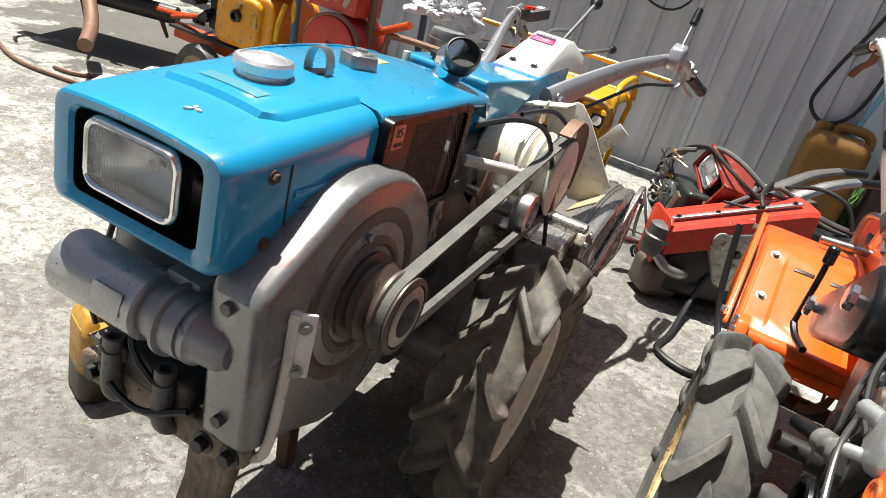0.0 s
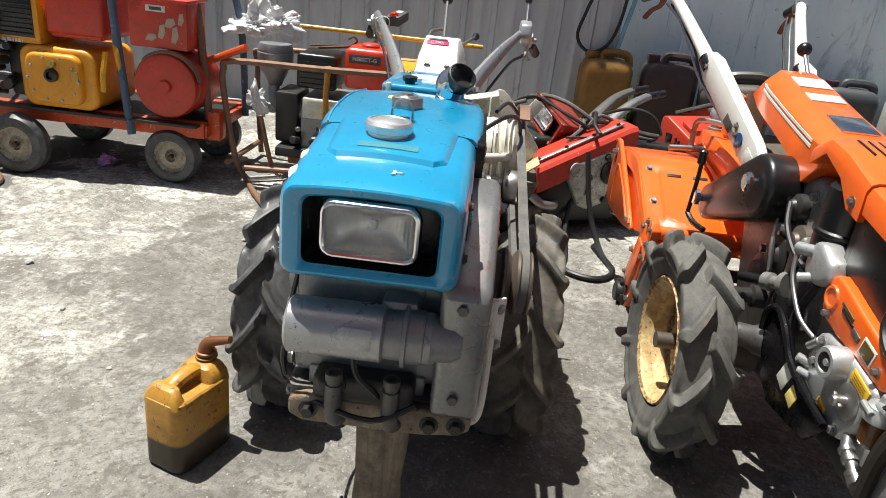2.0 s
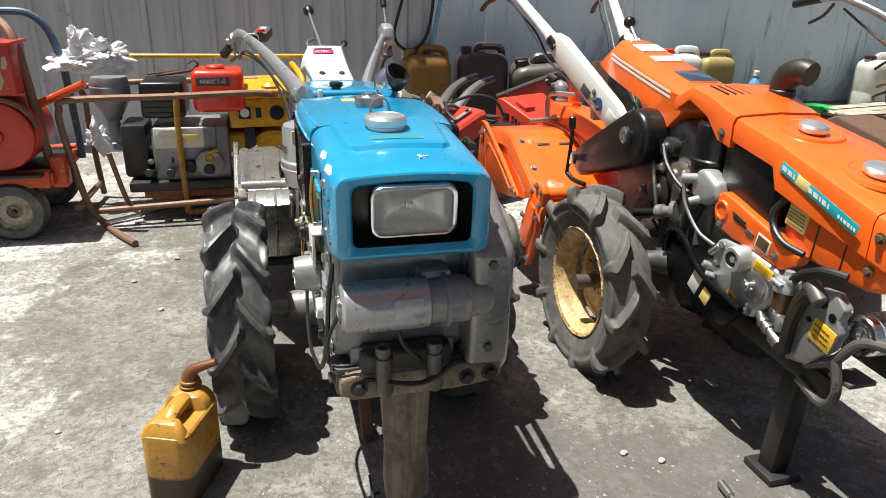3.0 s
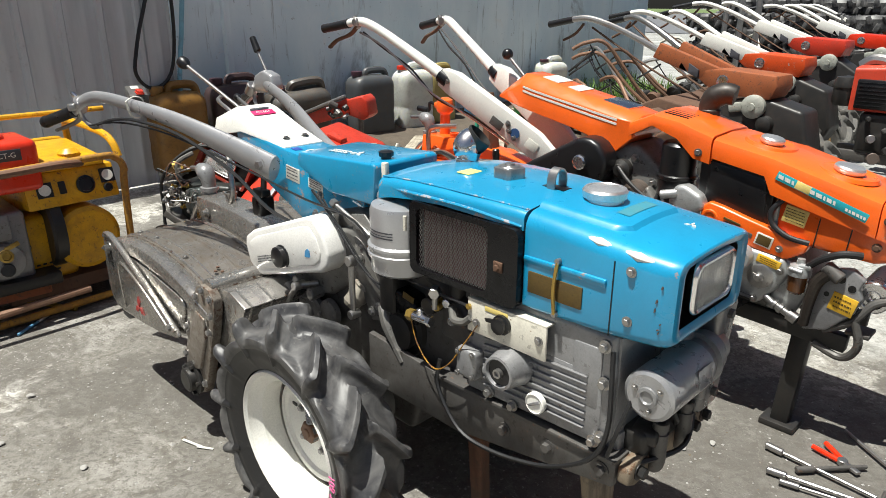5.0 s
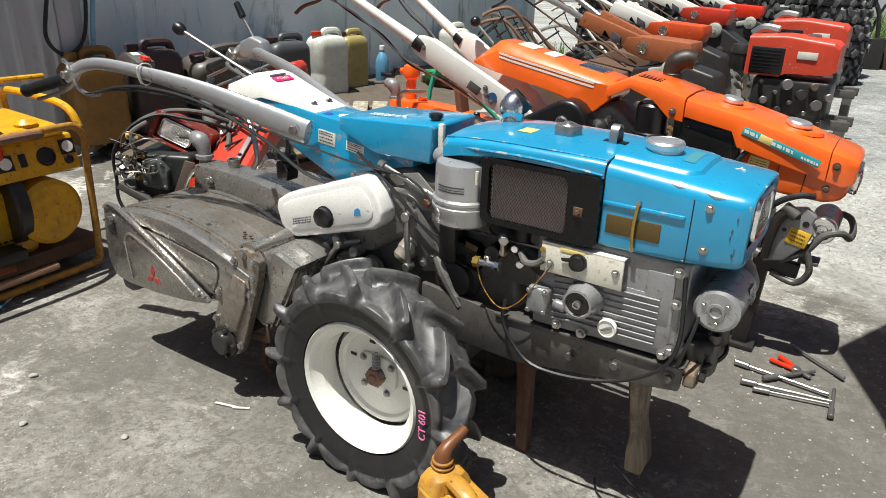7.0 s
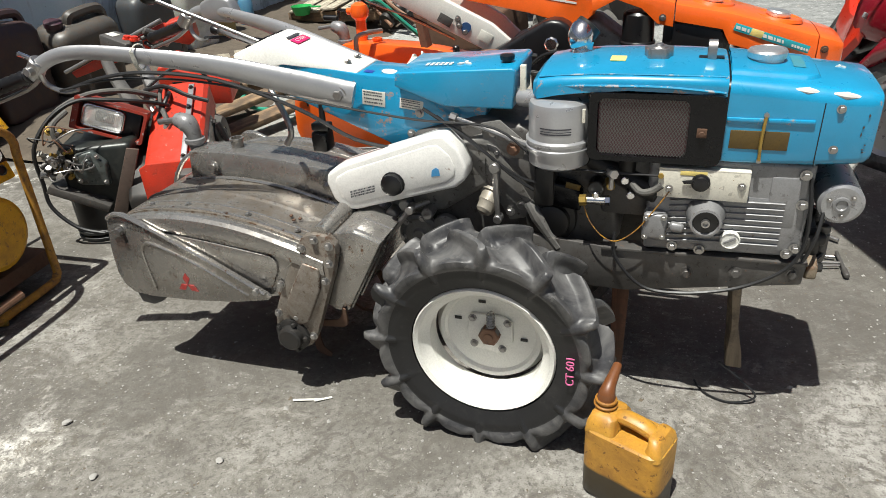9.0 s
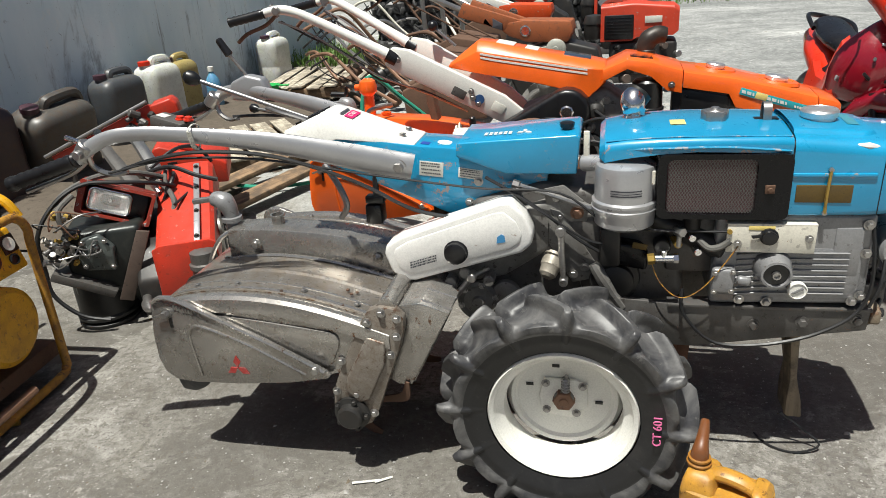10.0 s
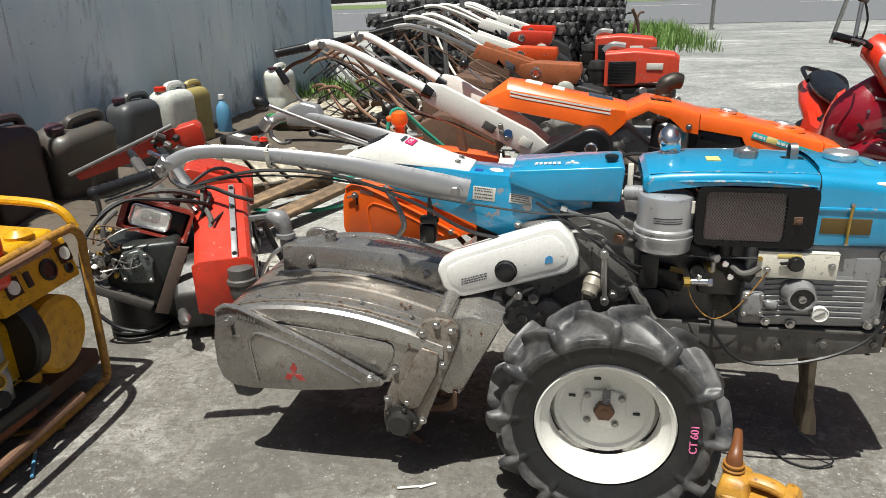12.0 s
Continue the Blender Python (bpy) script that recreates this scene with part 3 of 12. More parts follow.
def stadium(x0, z0, r0, x1, z1, r1, n=10):
    """The outline of two round ends joined by straight flanks."""
    a = math.atan2(z1 - z0, x1 - x0)
    out = [(x1 + r1 * math.cos(a + math.pi * (k / n - 0.5)), z1 + r1 * math.sin(a + math.pi * (k / n - 0.5))) for k in range(n + 1)]
    return out + [(x0 + r0 * math.cos(a + math.pi * (k / n + 0.5)), z0 + r0 * math.sin(a + math.pi * (k / n + 0.5))) for k in range(n + 1)]


def B():
    return bmesh.new()


def lettering(name, text, size, material, parent, m, depth=0.0006, label=""):
    cu = bpy.data.curves.new(name, "FONT")
    cu.body, cu.size, cu.extrude, cu.align_x, cu.align_y = text, size, depth, "CENTER", "CENTER"
    tmp = bpy.data.objects.new(name, cu)
    scene.collection.objects.link(tmp)
    me = bpy.data.meshes.new_from_object(tmp.evaluated_get(bpy.context.evaluated_depsgraph_get()))
    bpy.data.objects.remove(tmp)
    me.materials.clear()
    me.materials.append(material)
    ob = new(name, me)
    ob.parent, ob.matrix_basis = parent, m
    if label:
        ob["label"] = label
    return ob


def text_bars(bm, u0, u1, rows, plane):
    """Rows of short unreadable marks; plane turns (u, v) and a lift into a place."""
    for v, h in rows:
        u = u0
        while u < u1:
            w = random.uniform(0.4, 1.4) * h
            w = min(w, u1 - u)
            q = [plane(u, v - h / 2, 0.0006), plane(u + w, v - h / 2, 0.0006), plane(u + w, v + h / 2, 0.0006), plane(u, v + h / 2, 0.0006)]
            bm.faces.new([bm.verts.new(c) for c in q])
            u += w + h * 0.35
    return bm


# ---- ground, walls ----
def grid_sheet(name, x0, x1, y0, y1, nx, ny, material, z=0.0, rough=0.0):
    bm = B()
    vs = [[bm.verts.new((x0 + (x1 - x0) * i / nx, y0 + (y1 - y0) * j / ny, z + rough * (noise.noise((i * 1.7, j * 1.9, 3.1))))) for j in range(ny + 1)] for i in range(nx + 1)]
    for i in range(nx):
        for j in range(ny):
            bm.faces.new((vs[i][j], vs[i + 1][j], vs[i + 1][j + 1], vs[i][j + 1]))
    return part(name, bm, material)


ground = tagged(grid_sheet("ground", -60, 60, -40, 220, 1, 1, GROUND), "grey oil-stained concrete yard, worn and cracked", "ground", kind="structure")


# ---- wheels ----
TREADS = {}


def tread_mesh(R, rim, half, lugs, flow, mat, block=0.0, fine=14):
    """A moulded farm tyre round the y axis: two staggered rows of swept bars with scooped hollows between them.
    flow turns the bars' sweep; block 0 gives thin bars with wide fillets, 1 square-shouldered ones."""
    key = (R, rim, half, lugs, flow, mat.name, block, fine)
    if key in TREADS:
        return TREADS[key]
    c = R - 0.042 + 0.008 * block
    at = [0.0, 0.25, 0.45, 0.60, 0.70, 0.745, 0.85, 1.0]
    low_r = [c + 0.002, c, c - 0.006, c - 0.014, c - 0.026, c - 0.034, c - 0.052, rim + 0.006]
    low_y = [0.0, 0.40, 0.74, 0.97, 1.02, 0.93, 0.91, 0.72]
    top_at = [0.0, 0.25, 0.45, 0.57, 0.64, 0.71, 0.79, 0.85, 1.0]
    top_r = [R - 0.002, R - 0.002, R - 0.006, R - 0.014, R - 0.030, R - 0.055, R - 0.098 + 0.008 * block, c - 0.052, rim + 0.006]
    top_y = [0.0, 0.42, 0.80, 1.06, 1.13, 1.10, 0.955, 0.93, 0.72]
    u = np.concatenate([np.linspace(-1, -0.40, 24)[:-1], np.linspace(-0.40, 0.40, 17), np.linspace(0.40, 1, 24)[1:]])
    n = lugs * fine * 2
    th = np.arange(n) * math.tau / n
    uu, tt = np.meshgrid(u, th)
    au, sg = np.abs(uu), np.sign(uu)
    lean = flow * 0.30 * np.clip(au, 0, 0.50) / 0.50
    tt = tt + lean
    pitch = math.tau / lugs
    f, valley = np.zeros_like(uu), np.zeros_like(uu)
    for fam in (-1, 1):
        own = uu * fam
        d = (tt - np.where(own > 0, lean, 0.0) - (pitch / 2 if fam > 0 else 0)) % pitch
        d = np.minimum(d, pitch - d) * R * 0.86
        # bars thin out to a hooked tip on the sidewall
        tip = np.clip((au - 0.45) / 0.25, 0, 1)
        w = (0.0085 + 0.006 * block) * (1 - (0.72 - 0.3 * block) * tip)
        step = np.clip((d - w) / (0.012 - 0.002 * block), 0, 1)
        step = step * step * (3 - 2 * step)
        q = np.clip((d - w) / (0.055 - 0.040 * tip), 0, 1)
        share = np.clip(0.50 + 0.38 * block + 0.35 * tip, 0, 0.95)
        g = 1 - share * step - (1 - share) * (1 - (1 - q) ** 2)
        reach = np.clip((own + 0.10) / 0.14, 0, 1)
        f = np.maximum(f, g * reach * reach * (3 - 2 * reach))
        valley = np.where(own > 0, np.clip((d - w) / 0.05, 0, 1), valley)
    br, by = np.interp(au, at, low_r), np.interp(au, at, low_y)
    tr, ty = np.interp(au, top_at, top_r), np.interp(au, top_at, top_y)
    # pillows swell between the bars and end in a rounded lip over the sidewall
    pillow = np.sin(valley * math.pi / 2)
    swell = np.clip(1 - np.abs(au - 0.60) / 0.15, 0, 1)
    swell = swell * swell * (3 - 2 * swell) * (1 - 0.7 * block)
    br = br + swell * (0.017 * pillow - 0.008)
    by = by + swell * (0.13 * pillow - 0.05)
    r = br + (tr - br) * f
    y = (by + (ty - by) * f) * half * sg
    co = np.stack([r * np.sin(tt), y, r * np.cos(tt)], -1).reshape(-1, 3)
    m = len(u)
    faces = [(i * m + j, i * m + j + 1, (i + 1) % n * m + j + 1, (i + 1) % n * m + j) for i in range(n) for j in range(m - 1)]
    me = bpy.data.meshes.new("tyre")
    me.from_pydata(co.tolist(), [], faces)
    t = bmesh.new()
    t.from_mesh(me)
    bmesh.ops.recalc_face_normals(t, faces=t.faces)
    sharpened(t, 48)
    t.to_mesh(me)
    t.free()
    me.materials.append(mat)
    me.materials.append(SIDEWALL if mat is RUBBER else mat)
    across = np.tile((np.abs(u[:-1] + u[1:]) / 2 > 0.735).astype(np.int32), n)
    me.polygons.foreach_set("material_index", across)
    TREADS[key] = me
    return me


def wheel(parent, hub, side, tyre_mat, rim_mat, name="wheel", R=0.305, rim=0.172, half=0.078, lugs=12, spin=0.0, dish=0.5, label="", block=0.0, fine=14):
    """A lugged farm wheel on an axle along y. side -1 turns its face to -y, +1 to +y."""
    hub = Vector(hub)
    w = new(name)
    w.empty_display_size = 0.1
    w.parent = parent
    w.matrix_basis = Matrix.Translation(hub) @ (Matrix.Identity(4) if side < 0 else pose(0, 0, 0, 0, 0, 180))
    if label:
        w["label"] = label
    tyre = new("tyre", tread_mesh(R, rim, half, lugs, -side, tyre_mat, block, fine))
    tyre.parent = w
    tyre["label"] = "black lugged rubber tyre, dusty on its tread"
    tyre.matrix_basis = Matrix.Rotation(spin, 4, "Y")
    bm = B()
    e = half * 0.62
    lathe(bm, (0, 0, 0), (0, 1, 0), [(rim - 0.010, -e - 0.004), (rim, -e - 0.010), (rim + 0.004, -e - 0.004), (rim + 0.002, -e + 0.004), (rim - 0.010, -e + 0.010), (rim - 0.026, -e + 0.022), (rim - 0.028, 0), (rim - 0.026, e - 0.02), (rim, e), (rim + 0.004, e + 0.006), (rim - 0.010, e + 0.004), (rim - 0.032, e - 0.02), (rim - 0.034, 0), (rim - 0.032, -e + 0.022), (rim - 0.014, -e + 0.006), (rim - 0.010, -e - 0.004)], 48)
    part("rim", bm, rim_mat, w)
    d = -e + 0.020 + dish * 0.05
    bm = B()
    lathe(bm, (0, d, 0), (0, 1, 0), [(0, 0), (0.060, 0), (0.112, -0.003), (0.118, -0.011), (0.128, -0.013), (rim - 0.030, 0.008), (rim - 0.030, 0.014), (0.128, -0.006), (0.112, 0.004), (0, 0.006)], 48)
    part("wheel_disc", bm, rim_mat, w)
    bm = B()
    prism(bm, [(-0.052, -0.048), (0.020, -0.058), (0.056, -0.02), (0.056, 0.036), (0.030, 0.052), (-0.048, 0.052), (-0.060, 0.0)], d - 0.010, d - 0.001, "y", 0.002)
    part("hub_plate", bm, rim_mat, w)
    fasten(w, STEEL, [(x, d - 0.010, z) for x, z in ((-0.042, -0.036), (-0.044, 0.040), (0.044, 0.036), (0.030, -0.042))], (0, -1, 0), 0.007, 0.009, "stud_bolt")
    for x, z in ((-0.083, 0.03), (0.083, -0.012), (-0.02, 0.086)):
        bm = B()
        box(bm, (x, d - 0.0035, z), (0.018, 0.003, 0.008), 0.001)
        part("slot", bm, DARK, w)
    bm = B()
    cyl(bm, (0, d - 0.001, 0), (0, d - 0.030, 0), 0.027, n=6, bev=0.003)
    cyl(bm, (0, d - 0.028, 0), (0, d - 0.033, 0), 0.012, n=16, bev=0.002)
    part("hub_nut", bm, RUST_PIPE, w, "rusty hexagonal hub nut")
    bm = B()
    for k in range(5):
        lathe(bm, (0.004, d - 0.020, 0.026 + 0.008 * k), (0.1, 0, 1), [(0.009, 0), (0.011, 0.003), (0.009, 0.006), (0.007, 0.003), (0.009, 0)], 12)
    cyl(bm, (0.003, d - 0.020, 0.018), (0.006, d - 0.020, 0.072), 0.004, n=8)
    part("hub_spring", bm, STEEL, w)
    return w


def lamp_unit(parent, c, wy, wz, ahead=(1, 0, 0), rim_mat=None):
    """A rounded oblong head lamp: chrome bezel, reflector bowl, ribbed glass. ahead is the way that it faces, in the ground plane."""
    rim_mat = rim_mat or CHROME
    lamp = new("headlight")
    lamp.parent = parent
    lamp["label"] = "rounded oblong headlight with chrome bezel and ribbed glass"
    lamp.matrix_basis = Matrix.Translation(c) @ Vector(ahead).to_track_quat("X", "Z").to_matrix().to_4x4()
    bm = B()
    secs = []
    for x, g in ((-0.016, -0.004), (0.002, 0.0015), (0.008, 0.0005), (0.0115, -0.002), (0.0125, -0.005), (0.0105, -0.008), (0.005, -0.0095), (-0.014, -0.0095)):
        secs.append([(x, y, z) for y, z in rounded(-wy - g, wy + g, -wz - g, wz + g, wz * 0.48 + g)])
    loft(bm, secs, cap=False)
    part("bezel", bm, rim_mat, lamp)
    bm = B()
    secs = []
    for x, k in ((-0.002, 0.90), (-0.012, 0.84), (-0.026, 0.62), (-0.036, 0.30), (-0.038, 0.08)):
        secs.append([(x, y * k, z * k) for y, z in rounded(-wy, wy, -wz, wz, wz * 0.48)])
    loft(bm, secs, cap=False)
    t = bmesh.new()
    bmesh.ops.create_uvsphere(t, u_segments=12, v_segments=8, radius=0.008)
    merge(bm, t, Matrix.Translation((-0.024, 0, 0)))
    part("reflector", bm, LAMP_BOWL, lamp)
    # glass with upright flutes
    bm = B()
    n, mz = 96, 10
    t = bmesh.new()
    k = 0.935
    for x_off, flip in ((0.0, 1), (-0.003, -1)):
        vs = []
        for i in range(n + 1):
            row = []
            for j in range(mz + 1):
                u, v = 2 * i / n - 1, 2 * j / mz - 1
                y, z = u * wy * k, v * wz * k
                cy, cz, r = wy * k - wz * 0.44, wz * k - wz * 0.44, wz * 0.44
                dy, dz = max(abs(y) - cy, 0), max(abs(z) - cz, 0)
                far = math.hypot(dy, dz)
                if far > r:
                    y, z = math.copysign(cy + dy * r / far, y), math.copysign(cz + dz * r / far, z)
                dome = 0.012 * (1 - u * u) * (1 - 0.7 * v * v)
                flute = 0.0020 * abs(math.sin(i * math.pi / 4))
                row.append(t.verts.new((0.003 + x_off + dome + flute, y, z)))
            vs.append(row)
        for i in range(n):
            for j in range(mz):
                q = (vs[i][j], vs[i + 1][j], vs[i + 1][j + 1], vs[i][j + 1])
                t.faces.new(q if flip > 0 else q[::-1])
    merge(bm, t)
    ob = part("lens", bm, LENS, lamp)
    ob.visible_shadow = False
    return lamp


def section(x, hw, z0, z1, crown=0.012, r=0.03, n=5, flare=0.0, left=None, rb=0.0):
    """One slice of a bonnet: upright flanks, rounded shoulders, a crowned top."""
    out = [(x, -hw + rb * (1 - math.sin(a)), z0 + rb * (1 - math.cos(a))) for a in (0.0, 0.4, 0.8, 1.2, math.pi / 2)] if rb > 0 else [(x, -hw - flare, z0)]
    zs = z1 - crown
    for k in range(n + 1):
        a = math.pi * (1 - 0.5 * k / n)
        out.append((x, -hw + r + r * math.cos(a), zs - r + r * math.sin(a)))
    for k in range(1, 8):
        u = -1 + 2 * k / 8
        out.append((x, u * (hw - r), zs + crown * (1 - u * u)))
    for k in range(n + 1):
        a = math.pi * (0.5 - 0.5 * k / n)
        out.append((x, hw - r + r * math.cos(a), zs - r + r * math.sin(a)))
    out += [(x, -q, z) for _, q, z in out[4::-1]] if rb > 0 else [(x, hw + flare, z0 if left is None else left)]
    return out


# ---- the blue tiller ----
def blue_tiller():
    T = thing("power_tiller", "blue two-wheeled diesel power tiller propped on wooden stakes", "power tiller")

    # front bonnet with its lamp opening
    bm = B()
    secs = [section(0.478, 0.140, 0.692, 0.874, 0.007, rb=0.004), section(0.500, 0.140, 0.690, 0.873, 0.008, rb=0.005), section(0.640, 0.139, 0.690, 0.861, 0.008, rb=0.014), section(0.700, 0.137, 0.693, 0.855, 0.008, rb=0.018),
            section(0.733, 0.135, 0.695, 0.851, 0.007, 0.028, rb=0.020), section(0.748, 0.132, 0.698, 0.848, 0.006, 0.026, rb=0.020), section(0.756, 0.126, 0.704, 0.845, 0.005, 0.022, rb=0.018), section(0.758, 0.120, 0.709, 0.842, 0.005, 0.020, rb=0.016)]
    loft(bm, secs, cap=False, closed=True)
    n = len(secs[-1])
    # lip round the lamp, then inwards
    def ring(x, hw, z0, z1, r):
        return section(x, hw, z0, z1, 0.004, r, rb=0.012)
    loft(bm, [secs[-1], ring(0.755, 0.104, 0.716, 0.832, 0.018), ring(0.750, 0.100, 0.720, 0.828, 0.016), ring(0.690, 0.097, 0.722, 0.826, 0.014)], cap=False)
    bmesh.ops.remove_doubles(bm, verts=bm.verts, dist=1e-5)
    bon = part("bonnet_front", bm, BLUE, T, "bright blue sheet-metal bonnet, chipped at its corners")
    # low raised panel that follows the crown
    def crown(x, y):
        z1 = 0.873 - 0.012 * (x - 0.50) / 0.14
        return z1 - 0.008 * min(1.0, abs(y) / 0.110) ** 2
    bm = B()
    nx, ny = 24, 36
    vs = []
    for i in range(nx + 1):
        row = []
        for j in range(ny + 1):
            u, v = i / nx, 2 * j / ny - 1
            x1 = 0.650 - 0.024 * max(0.0, abs(v) - 0.78) / 0.22
            x, y = 0.4785 + (x1 - 0.4785) * u, v * (0.106 - 0.010 * u)
            d = min(0.106 - abs(y) - 0.010 * u, x1 - x)
            k = min(1.0, max(0.0, d / 0.009))
            row.append(bm.verts.new((x, y, crown(x, y) - 0.0012 + 0.0092 * k * k * (3 - 2 * k))))
        vs.append(row)
    for i in range(nx):
        for j in range(ny):
            bm.faces.new((vs[i][j], vs[i + 1][j], vs[i + 1][j + 1], vs[i][j + 1]))
    part("raised_panel", bm, BLUE, bon)
    bm = B()
    box(bm, (0.561, 0, 0.784), (0.165, 0.288, 0.010), 0.003)
    box(bm, (0.561, 0, 0.780), (0.165, 0.2835, 0.010), 0.001)
    part("side_ledge", bm, BLUE, bon)
    for y in (-0.1392, 0.1392):
        bm = B()
        box(bm, (0.6545, y, 0.759), (0.002, 0.002, 0.130), 0.0006)
        part("seam", bm, BLACK, bon)
    for y in (-1, 1):
        fasten(bon, RUST if y > 0 else STEEL, [(0.684, y * 0.1370, 0.813), (0.685, y * 0.1370, 0.729)], (0, y, 0), 0.006, 0.007)
    # dark back of the lamp opening
    bm = B()
    box(bm, (0.686, 0, 0.774), (0.01, 0.20, 0.11), 0.002)
    loft(bm, [ring(0.7502, 0.0992, 0.7206, 0.8274, 0.016), ring(0.691, 0.096, 0.7226, 0.8254, 0.014)], cap=False)
    part("lamp_housing", bm, BLACK, T, "matt black lamp recess")
    lamp_unit(T, (0.749, 0.0, 0.781), 0.073, 0.044)

    # scraped shoulders of the front bonnet
    for x0, x1, s in ((0.595, 0.645, -1), (0.664, 0.715, -1)):
        bm = B()
        z = 0.846 - 0.10 * (x0 - 0.60)
        tube(bm, [(x0, s * 0.1275, z), ((x0 + x1) / 2, s * 0.1280, z - 0.003), (x1, s * 0.1265, z - 0.006)], [0.002, 0.0085, 0.003], 8)
        part("scrape", bm, BARE_EDGE, bon)
    # dark chips knocked into the nose edge
    rnd = random.Random(12)
    for k in range(6):
        z, w, h = rnd.uniform(0.725, 0.835), rnd.uniform(0.0008, 0.0022), rnd.uniform(0.001, 0.005)
        x = rnd.uniform(0.728, 0.740)
        y = -(0.1374 - 0.030 * max(0.0, x - 0.700))
        bm = B()
        prism(bm, [(x - w, z - h), (x + w * 0.4, z - h * 0.6), (x + w, z + h * 0.3), (x - w * 0.2, z + h), (x - w * 0.9, z + h * 0.2)], y - 0.0006, y + 0.003, "y", 0)
        part("paint_chip", bm, DARK_CHIP, bon)
    # rear bonnet
    bm = B()
    hood = [section(0.070, 0.120, 0.820, 0.852, 0.005, 0.016), section(0.082, 0.136, 0.812, 0.864, 0.007, 0.022), section(0.130, 0.144, 0.824, 0.872, 0.008, 0.020, left=0.8515), section(0.200, 0.149, 0.834, 0.877, 0.008, 0.018, left=0.8515),
            section(0.280, 0.151, 0.840, 0.879, 0.008, 0.017, left=0.8515), section(0.400, 0.149, 0.837, 0.878, 0.008, 0.017, left=0.8515), section(0.455, 0.144, 0.833, 0.876, 0.008, 0.017, left=0.8515), section(0.474, 0.1405, 0.831, 0.874, 0.008, 0.017, left=0.8515)]
    loft(bm, hood)
    rear = part("bonnet_rear", bm, BLUE, T, "bright blue rear bonnet with scraped shoulders")
    # rib and crease: real scuffs plus highlights painted into the chip colour
    bm = B()
    for s in (-1,):
        tube(bm, [(0.085, s * 0.131, 0.840), (0.20, s * 0.1495, 0.848), (0.34, s * 0.1525, 0.850), (0.44, s * 0.1455, 0.842), (0.470, s * 0.140, 0.838)], 0.0032, 6)
    part("pressed_rib", bm, BLUE_WORN_GLINT, rear, "worn pressed rib, bare metal and painted highlights showing")
    bm = B()
    tube(bm, [(0.085, -0.124, 0.8585), (0.20, -0.136, 0.8695), (0.34, -0.138, 0.8715), (0.44, -0.131, 0.869), (0.472, -0.127, 0.867)], 0.0020, 6)
    part("shoulder_crease", bm, BLUE_WORN_GLINT, rear)
    bm = B()
    loft(bm, [section(0.468, 0.1375, 0.700, 0.8705, 0.008), section(0.484, 0.1375, 0.700, 0.8705, 0.008)])
    part("bonnet_gap", bm, BLACK, rear)

    # caps, lifting eye, exhaust
    bm = B()
    lathe(bm, (0.549, -0.009, 0.870), (0, 0, 1), [(0.0, 0), (0.034, 0), (0.034, 0.010), (0.0385, 0.012), (0.040, 0.024), (0.0365, 0.0285), (0.032, 0.0295), (0.030, 0.0275), (0.026, 0.0295), (0, 0.031)], 40)
    part("fuel_cap", bm, CAP_METAL, T, "round chrome filler cap")
    bm = B()
    ring = []
    for k in range(20):
        a = (k + 0.5) * math.tau / 20
        r = 0.0315 if k % 4 < 2 else 0.0265
        ring.append((0.329 + r * math.cos(a), -0.005 + r * math.sin(a)))
    prism(bm, ring, 0.868, 0.899, "z", 0.002)
    lathe(bm, (0.329, -0.005, 0.882), (0, 0, 1), [(0, 0), (0.020, 0), (0.021, 0.017), (0.019, 0.019), (0.011, 0.020), (0.009, 0.024), (0, 0.024)], 28)
    part("radiator_cap", bm, STEEL, T, "dull notched radiator cap")
    bm = B()
    box(bm, (0.440, 0.0, 0.8765), (0.052, 0.024, 0.003), 0.001)
    part("eye_slot", bm, BLACK, T)
    bm = B()
    pts = [(0.440, y, z) for y, z in ((-0.017, 0.867), (-0.017, 0.892), (-0.012, 0.906), (0, 0.912), (0.012, 0.906), (0.017, 0.892), (0.017, 0.867))]
    t = bmesh.new()
    path = spline(pts, 4)
    rings = [[t.verts.new(q + V(dx, 0, 0) + (V(0, q.y, q.z - 0.887).normalized() * dr)) for dx, dr in ((-0.009, 0), (0.009, 0), (0.009, 0.003), (-0.009, 0.003))] for q in path]
    for a, b in zip(rings, rings[1:]):
        for k in range(4):
            t.faces.new((a[k], a[(k + 1) % 4], b[(k + 1) % 4], b[k]))
    merge(bm, t)
    part("lifting_eye", bm, STEEL, T, "flat steel lifting loop")
    ex = new("exhaust")
    ex.parent = T
    bm = B()
    cyl(bm, (0.150, 0.064, 0.848), (0.150, 0.064, 0.866), 0.033, n=24, bev=0.003)
    lathe(bm, (0.150, 0.062, 0.860), (0.03, 0.28, 1), [(0.027, 0), (0.0275, 0.012), (0.025, 0.014), (0.026, 0.030), (0.027, 0.032)], 24)
    tube(bm, [(0.150, 0.064, 0.885), (0.146, 0.066, 0.902), (0.147, 0.076, 0.911), (0.150, 0.082, 0.913)], [0.026, 0.030, 0.031, 0.0305], 20)
    part("exhaust_elbow", bm, CHROME, ex, "chrome exhaust elbow")
    bm = B()
    lathe(bm, (0.152, 0.086, 0.912), (0.60, 0.36, 0.71), [(0.028, -0.014), (0.0315, 0.0), (0.0315, 0.020), (0.0290, 0.021), (0.0275, 0.012), (0.0265, 0.002), (0, 0.001)], 26)
    part("exhaust_mouth", bm, DARK, ex)

